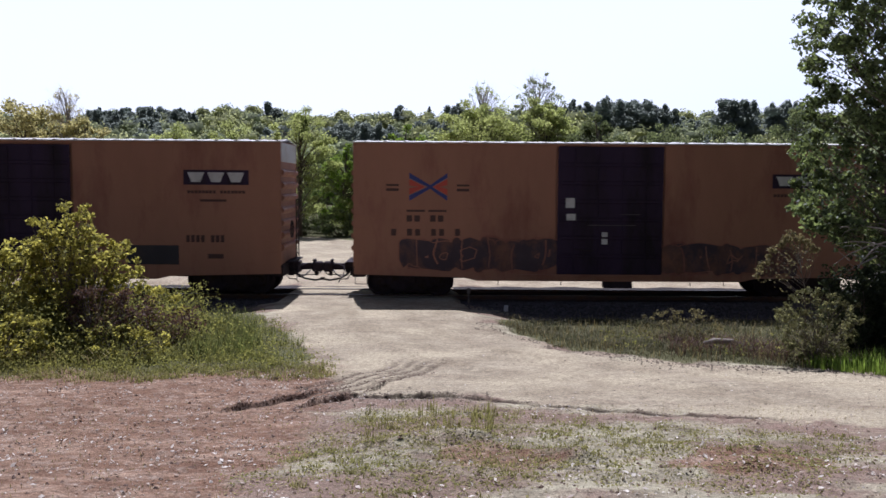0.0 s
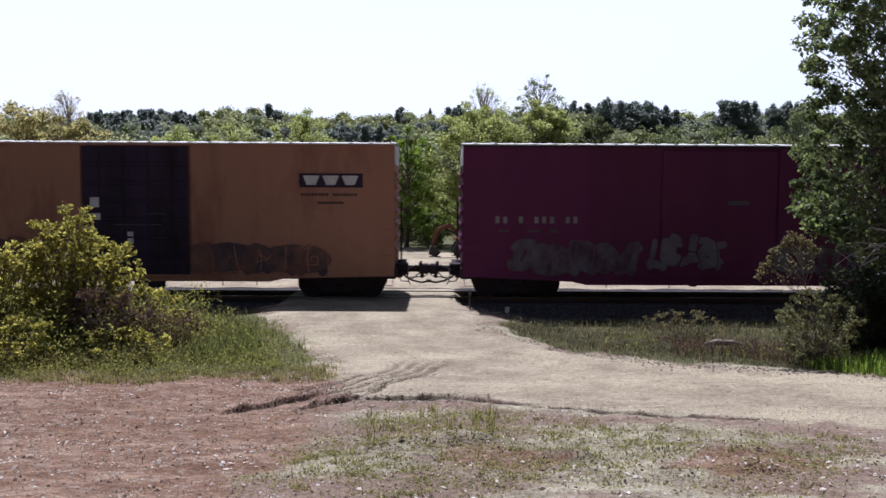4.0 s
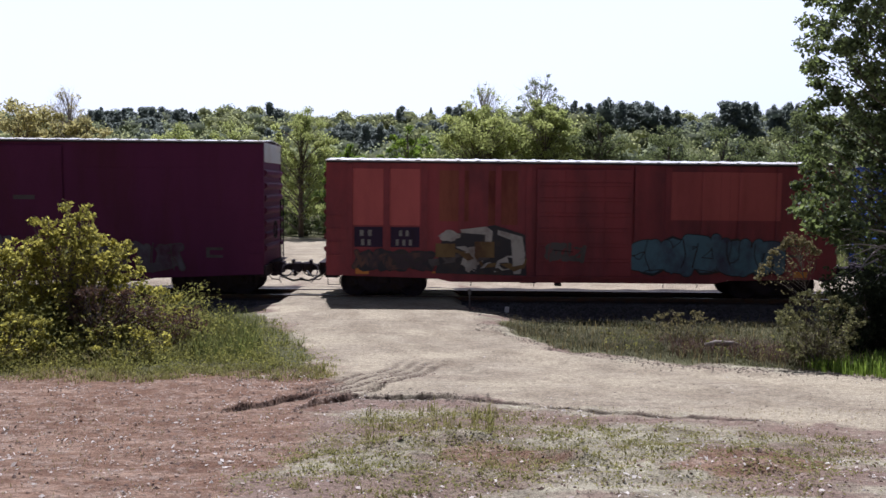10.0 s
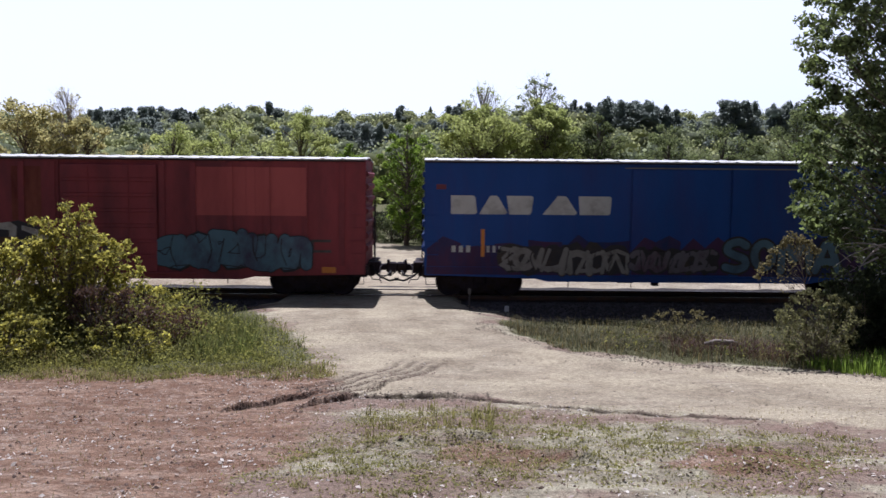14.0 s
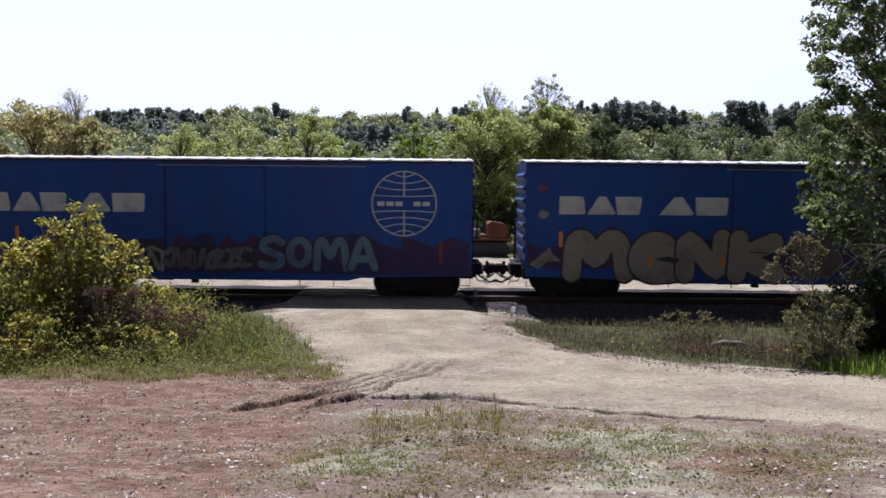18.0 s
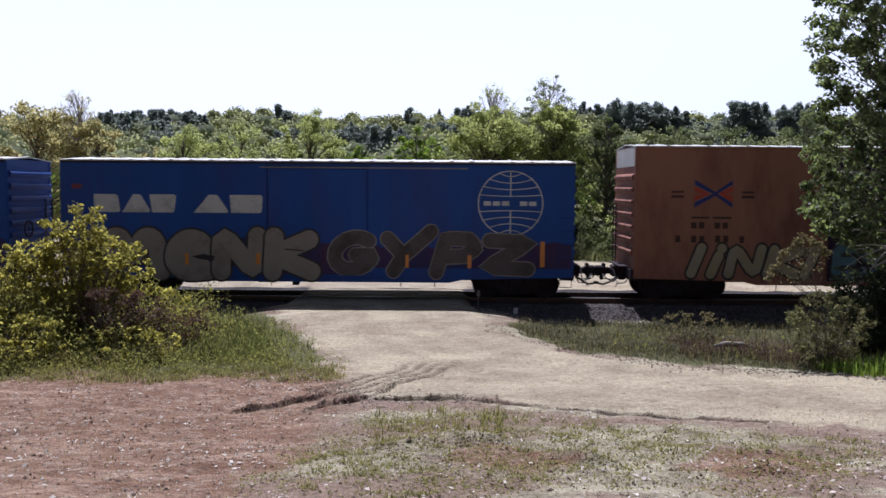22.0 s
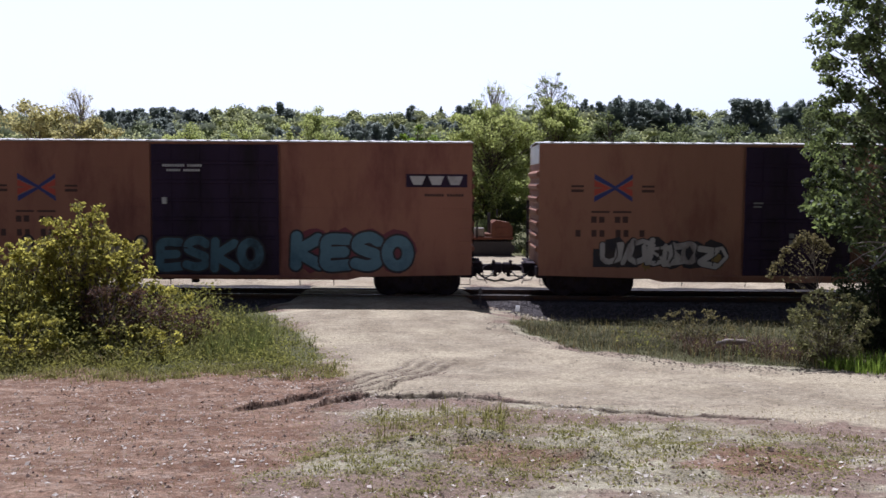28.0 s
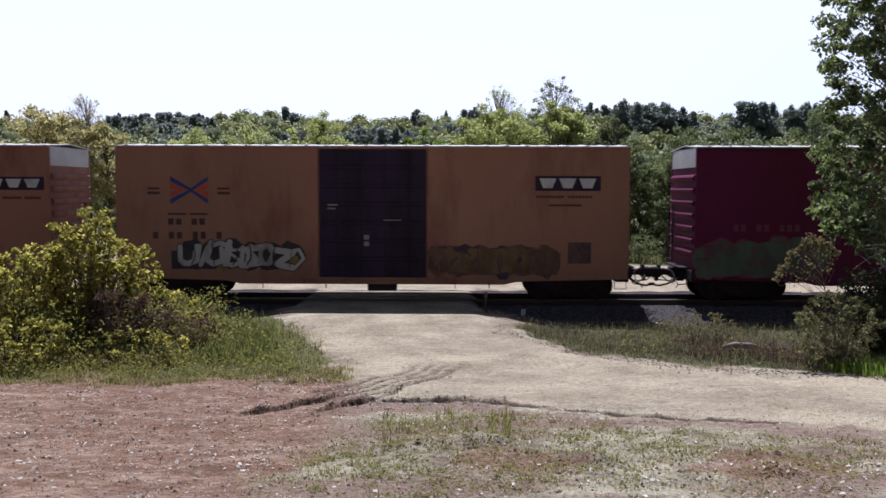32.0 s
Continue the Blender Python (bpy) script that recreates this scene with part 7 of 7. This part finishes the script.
for a, b, c, d in ((-6.83, -6.71, 1.64, 2.11), (-4.05, -3.95, 1.05, 1.40), (-1.87, -1.76, 1.07, 1.42), (2.7, 2.8, 1.0, 1.4), (4.6, 4.72, 1.0, 1.4), (6.82, 6.96, 1.04, 1.83)):
    sign(car_f, "reflector", [rect(a, b, c, d)], "orange", 8, base=FACE - 0.013)

car_g = boxcar("G", "rusty yellow high boxcar with wide black doors and blue graffiti", 93.16, paint="yellow_old", door=(-1.93, 1.95, 0.68, 4.66, "black", 4), reach=(0.95, 1.05), pad=False, seed=7, **HI)
yellow_marks(car_g, (-5.46, 3.33), 13)
name_plate(car_g, 5.83, 7.70, 3.40, 3.80)
sign(car_g, "stencil", bars(6.4, 7.6, 3.12, 3.2, (7, 6), 0.8, 9), "stencil")
sign(car_g, "placard", bars(-1.57, -0.36, 3.98, 4.06, (9, 6), 0.8, 3) + bars(-1.45, -0.42, 3.84, 3.91, (6, 7), 0.8, 4) + [rect(-1.6, -1.45, 2.85, 3.05)], "white", 1, base=FACE - 0.085)
word(car_g, "LINK!", -6.25, -2.15, 0.82, 1.70, "spray_gold", "spray_dark", 0.145, 1, "tan and yellow slanted graffiti letters", lean=0.22, seed=4)
word(car_g, "ESKO", -1.80, 1.50, 0.86, 1.80, "door_teal", "spray_dark", 0.13, 1, "dim turquoise graffiti letters", seed=5, base=FACE - 0.085)
word(car_g, "KESO", 2.30, 6.05, 0.92, 1.92, "spray_teal", "spray_dark", 0.17, 2, "turquoise bubble graffiti letters with dark edges", seed=6)
sign(car_g, "graffiti", [blob(3.0 + 0.85 * k, 1.45, 0.62, 0.68, 60 + k, 18, 0.08) for k in range(4)], "spray_pink", 0.5, "pink cloud round the letters")

car_h = boxcar("H", "faded yellow high boxcar with black doors and white graffiti", 110.91, paint="yellow", door=(-1.60, 1.65, 0.76, 4.66, "black", 4), reach=(1.05, 1.05), seed=8, **HI)
yellow_marks(car_h, (-5.60, 3.41), 23)
name_plate(car_h, 4.98, 6.97, 3.42, 3.87)
sign(car_h, "stencil", bars(5.0, 6.73, 3.2, 3.28, (8, 7), 0.8, 14) + [rect(5.4, 6.4, 2.95, 3.01)], "stencil")
for a, b, c, d in ((-1.35, -1.05, 2.95, 3.0), (-1.35, -1.1, 2.84, 2.89), (-0.24, -0.08, 1.92, 2.06), (-0.24, -0.08, 1.72, 1.86), (0.35, 0.9, 2.5, 2.53)):
    sign(car_h, "placard", [rect(a, b, c, d)], "spray_grey", 1, base=FACE - 0.085)
sign(car_h, "paint_patch", [rect(-6.18, -4.8, 0.99, 1.55)], "spray_dark", 1, "dark repainted square")
tag_piece(car_h, -5.8, -2.2, 0.95, 1.85, "worn_white", "spray_dark", 6, 24, 2, "white and black graffiti")
sign(car_h, "graffiti", [blob(-4.55, 1.2, 0.15, 0.3, 1), blob(-2.4, 1.2, 0.18, 0.25, 2)], "spray_yellow", 5)
tag_piece(car_h, 1.8, 5.6, 0.78, 1.76, "worn_gold", "worn_dim", 6, 25, 1, "worn yellowish graffiti")
sign(car_h, "paint_patch", [rect(6.0, 6.7, 1.2, 1.85)], "worn_dim", 1, "dark worn patch of paint")

car_i = boxcar("I", "maroon high boxcar with a pale-topped ribbed end and green graffiti", 128.63, paint="maroon", door=(-1.75, 1.75, 0.76, 4.6, "maroon", 0), reach=(1.05, 1.08), pad=False, seed=9, **HI)
tag_piece(car_i, -7.7, -3.9, 0.8, 2.0, "worn_green", "spray_pink", 4, 41, 1, "green graffiti with pink edges", cloud="full", sharp=False)
sign(car_i, "stencil", bars(-6.7, -4.6, 2.2, 2.42, (2, 2, 3), 0.66, 33), "spray_pink")

# ---- small things by the track and beyond it ----
mk = tagged(new("marker_post"), "short steel post with a small plate beside the crossing", "post")
mk.matrix_basis = pose(0.98, 24.9, float(height(0.98, 24.9)) - 0.05)
part("post", Geo().box(-0.018, 0.018, -0.015, 0.015, 0, 0.62, 0.004), M["post"], mk)
part("plate", Geo().box(-0.05, 0.05, -0.024, -0.016, 0.44, 0.60, 0.003), M["post"], mk)
mk = tagged(part("white_marker", Geo().box(-0.065, 0.065, -0.02, 0.02, -0.22, 0.24, 0.012), LEAF["plastic"]), "small white marker stake standing in the ballast", "marker")
mk.matrix_basis = pose(2.08, 25.2, -0.28, 8, 3, 10)
lg = tagged(part("log", Geo().tube([(-0.45, 0, 0), (-0.2, 0.02, 0.05), (0.15, 0, 0.06), (0.5, 0.03, 0.0)], [0.045, 0.075, 0.07, 0.04], 9), M["log"], smooth=True), "bleached piece of log lying in the grass", "log")
lg.matrix_basis = pose(6.35, 18.7, float(height(6.35, 18.7)) + 0.15, 0, 4, 6)
ex = tagged(new("tracked_digger"), "small orange digger on black crawler tracks parked on the lot", "digger")
ex.matrix_basis = pose(2.15, 45.4, -0.2, 0, 0, 4)
for y in (-0.75, 0.55):
    tr = Geo().prism([(-1.3, 0.25), (-1.1, 0.02), (1.1, 0.02), (1.3, 0.25), (1.3, 0.5), (1.1, 0.72), (-1.1, 0.72), (-1.3, 0.5)], y, y + 0.35)
    for x in np.arange(-1.1, 1.2, 0.2):
        tr.box(x - 0.06, x + 0.06, y - 0.01, y + 0.36, 0.70, 0.76).box(x - 0.06, x + 0.06, y - 0.01, y + 0.36, -0.01, 0.04)
    tk = part("crawler_track", tr, M["machine_dark"], ex, "black crawler track")
    for x in (-0.85, -0.3, 0.3, 0.85):
        part("roller", Geo().tube([(x, y - 0.03, 0.3), (x, y + 0.38, 0.3)], 0.17, 12), M["machine_dark"], tk)
part("undercarriage", Geo().box(-0.9, 0.9, -0.45, 0.6, 0.3, 0.85, 0.04), M["machine_dark"], ex)
part("deck", Geo().box(-1.2, 1.25, -0.8, 0.8, 0.85, 1.0, 0.04), M["machine"], ex)
part("engine_cover", Geo().prism([(0.1, 1.0), (1.2, 1.0), (1.22, 1.45), (1.05, 1.72), (0.35, 1.84), (0.12, 1.7)], -0.75, 0.75).box(0.3, 1.0, -0.78, -0.74, 1.15, 1.5, 0.01), M["machine"], ex, "rusty orange engine cover")
boom = part("boom", Geo().prism([(-0.6, 1.1), (-1.5, 1.75), (-2.2, 1.45), (-2.15, 1.3), (-1.5, 1.55), (-0.75, 0.95)], -0.2, 0.05), M["machine"], ex, "short bent boom")
part("ram", Geo().tube([(-0.7, -0.08, 1.0), (-1.7, -0.08, 1.42)], 0.05, 8), M["machine_dark"], boom)
part("stick", Geo().prism([(-2.22, 1.5), (-2.0, 1.35), (-2.3, 0.5), (-2.45, 0.5)], -0.16, 0.0), M["machine"], boom)
part("bucket", Geo().prism([(-2.5, 0.55), (-2.2, 0.5), (-1.95, 0.2), (-2.2, 0.0), (-2.55, 0.12)], -0.4, 0.25), M["machine_dark"], boom, "black digging bucket")
part("battery_box", Geo().box(-0.75, -0.25, -0.7, -0.1, 1.0, 1.45, 0.04), M["machine_pale"], ex, "pale side box")
cab = part("cab_frame", Geo().box(-0.2, 0.1, -0.7, 0.7, 1.0, 1.15, 0.02), M["machine"], ex)
for x, y in ((-0.9, 0.1), (-0.9, 0.75), (0.1, 0.1), (0.1, 0.75)):
    part("cab_post", Geo().box(x - 0.04, x + 0.04, y - 0.04, y + 0.04, 1.0, 2.2, 0.01), M["machine_dark"], cab)
part("exhaust", Geo().tube([(0.5, 0.2, 2.0), (0.5, 0.2, 2.35), (0.58, 0.2, 2.42)], 0.04, 8), M["machine_dark"], ex)


# ---- what moves ----
def travel(t):
    """Metres that the train has gone at t seconds; it slows a little towards the end."""
    u, s = t / 32.0, 0.0
    for c in (-39.576, 118.458, -125.784, 63.445, -15.166, -114.734, -0.011):
        s = s * u + c
    return s


def motions():
    for car, s in CARS:
        walk(car, [(float(t), pose(s + travel(t), TRACK_Y, 0)) for t in range(33)])
    spins = [(k / 6.0, math.degrees(travel(k / 6.0) / WHEEL_R)) for k in range(193)]
    for w, x in WHEELSETS:
        walk(w, [(t, pose(x, 0, WHEEL_R, 0, a, 0)) for t, a in spins])


motions()
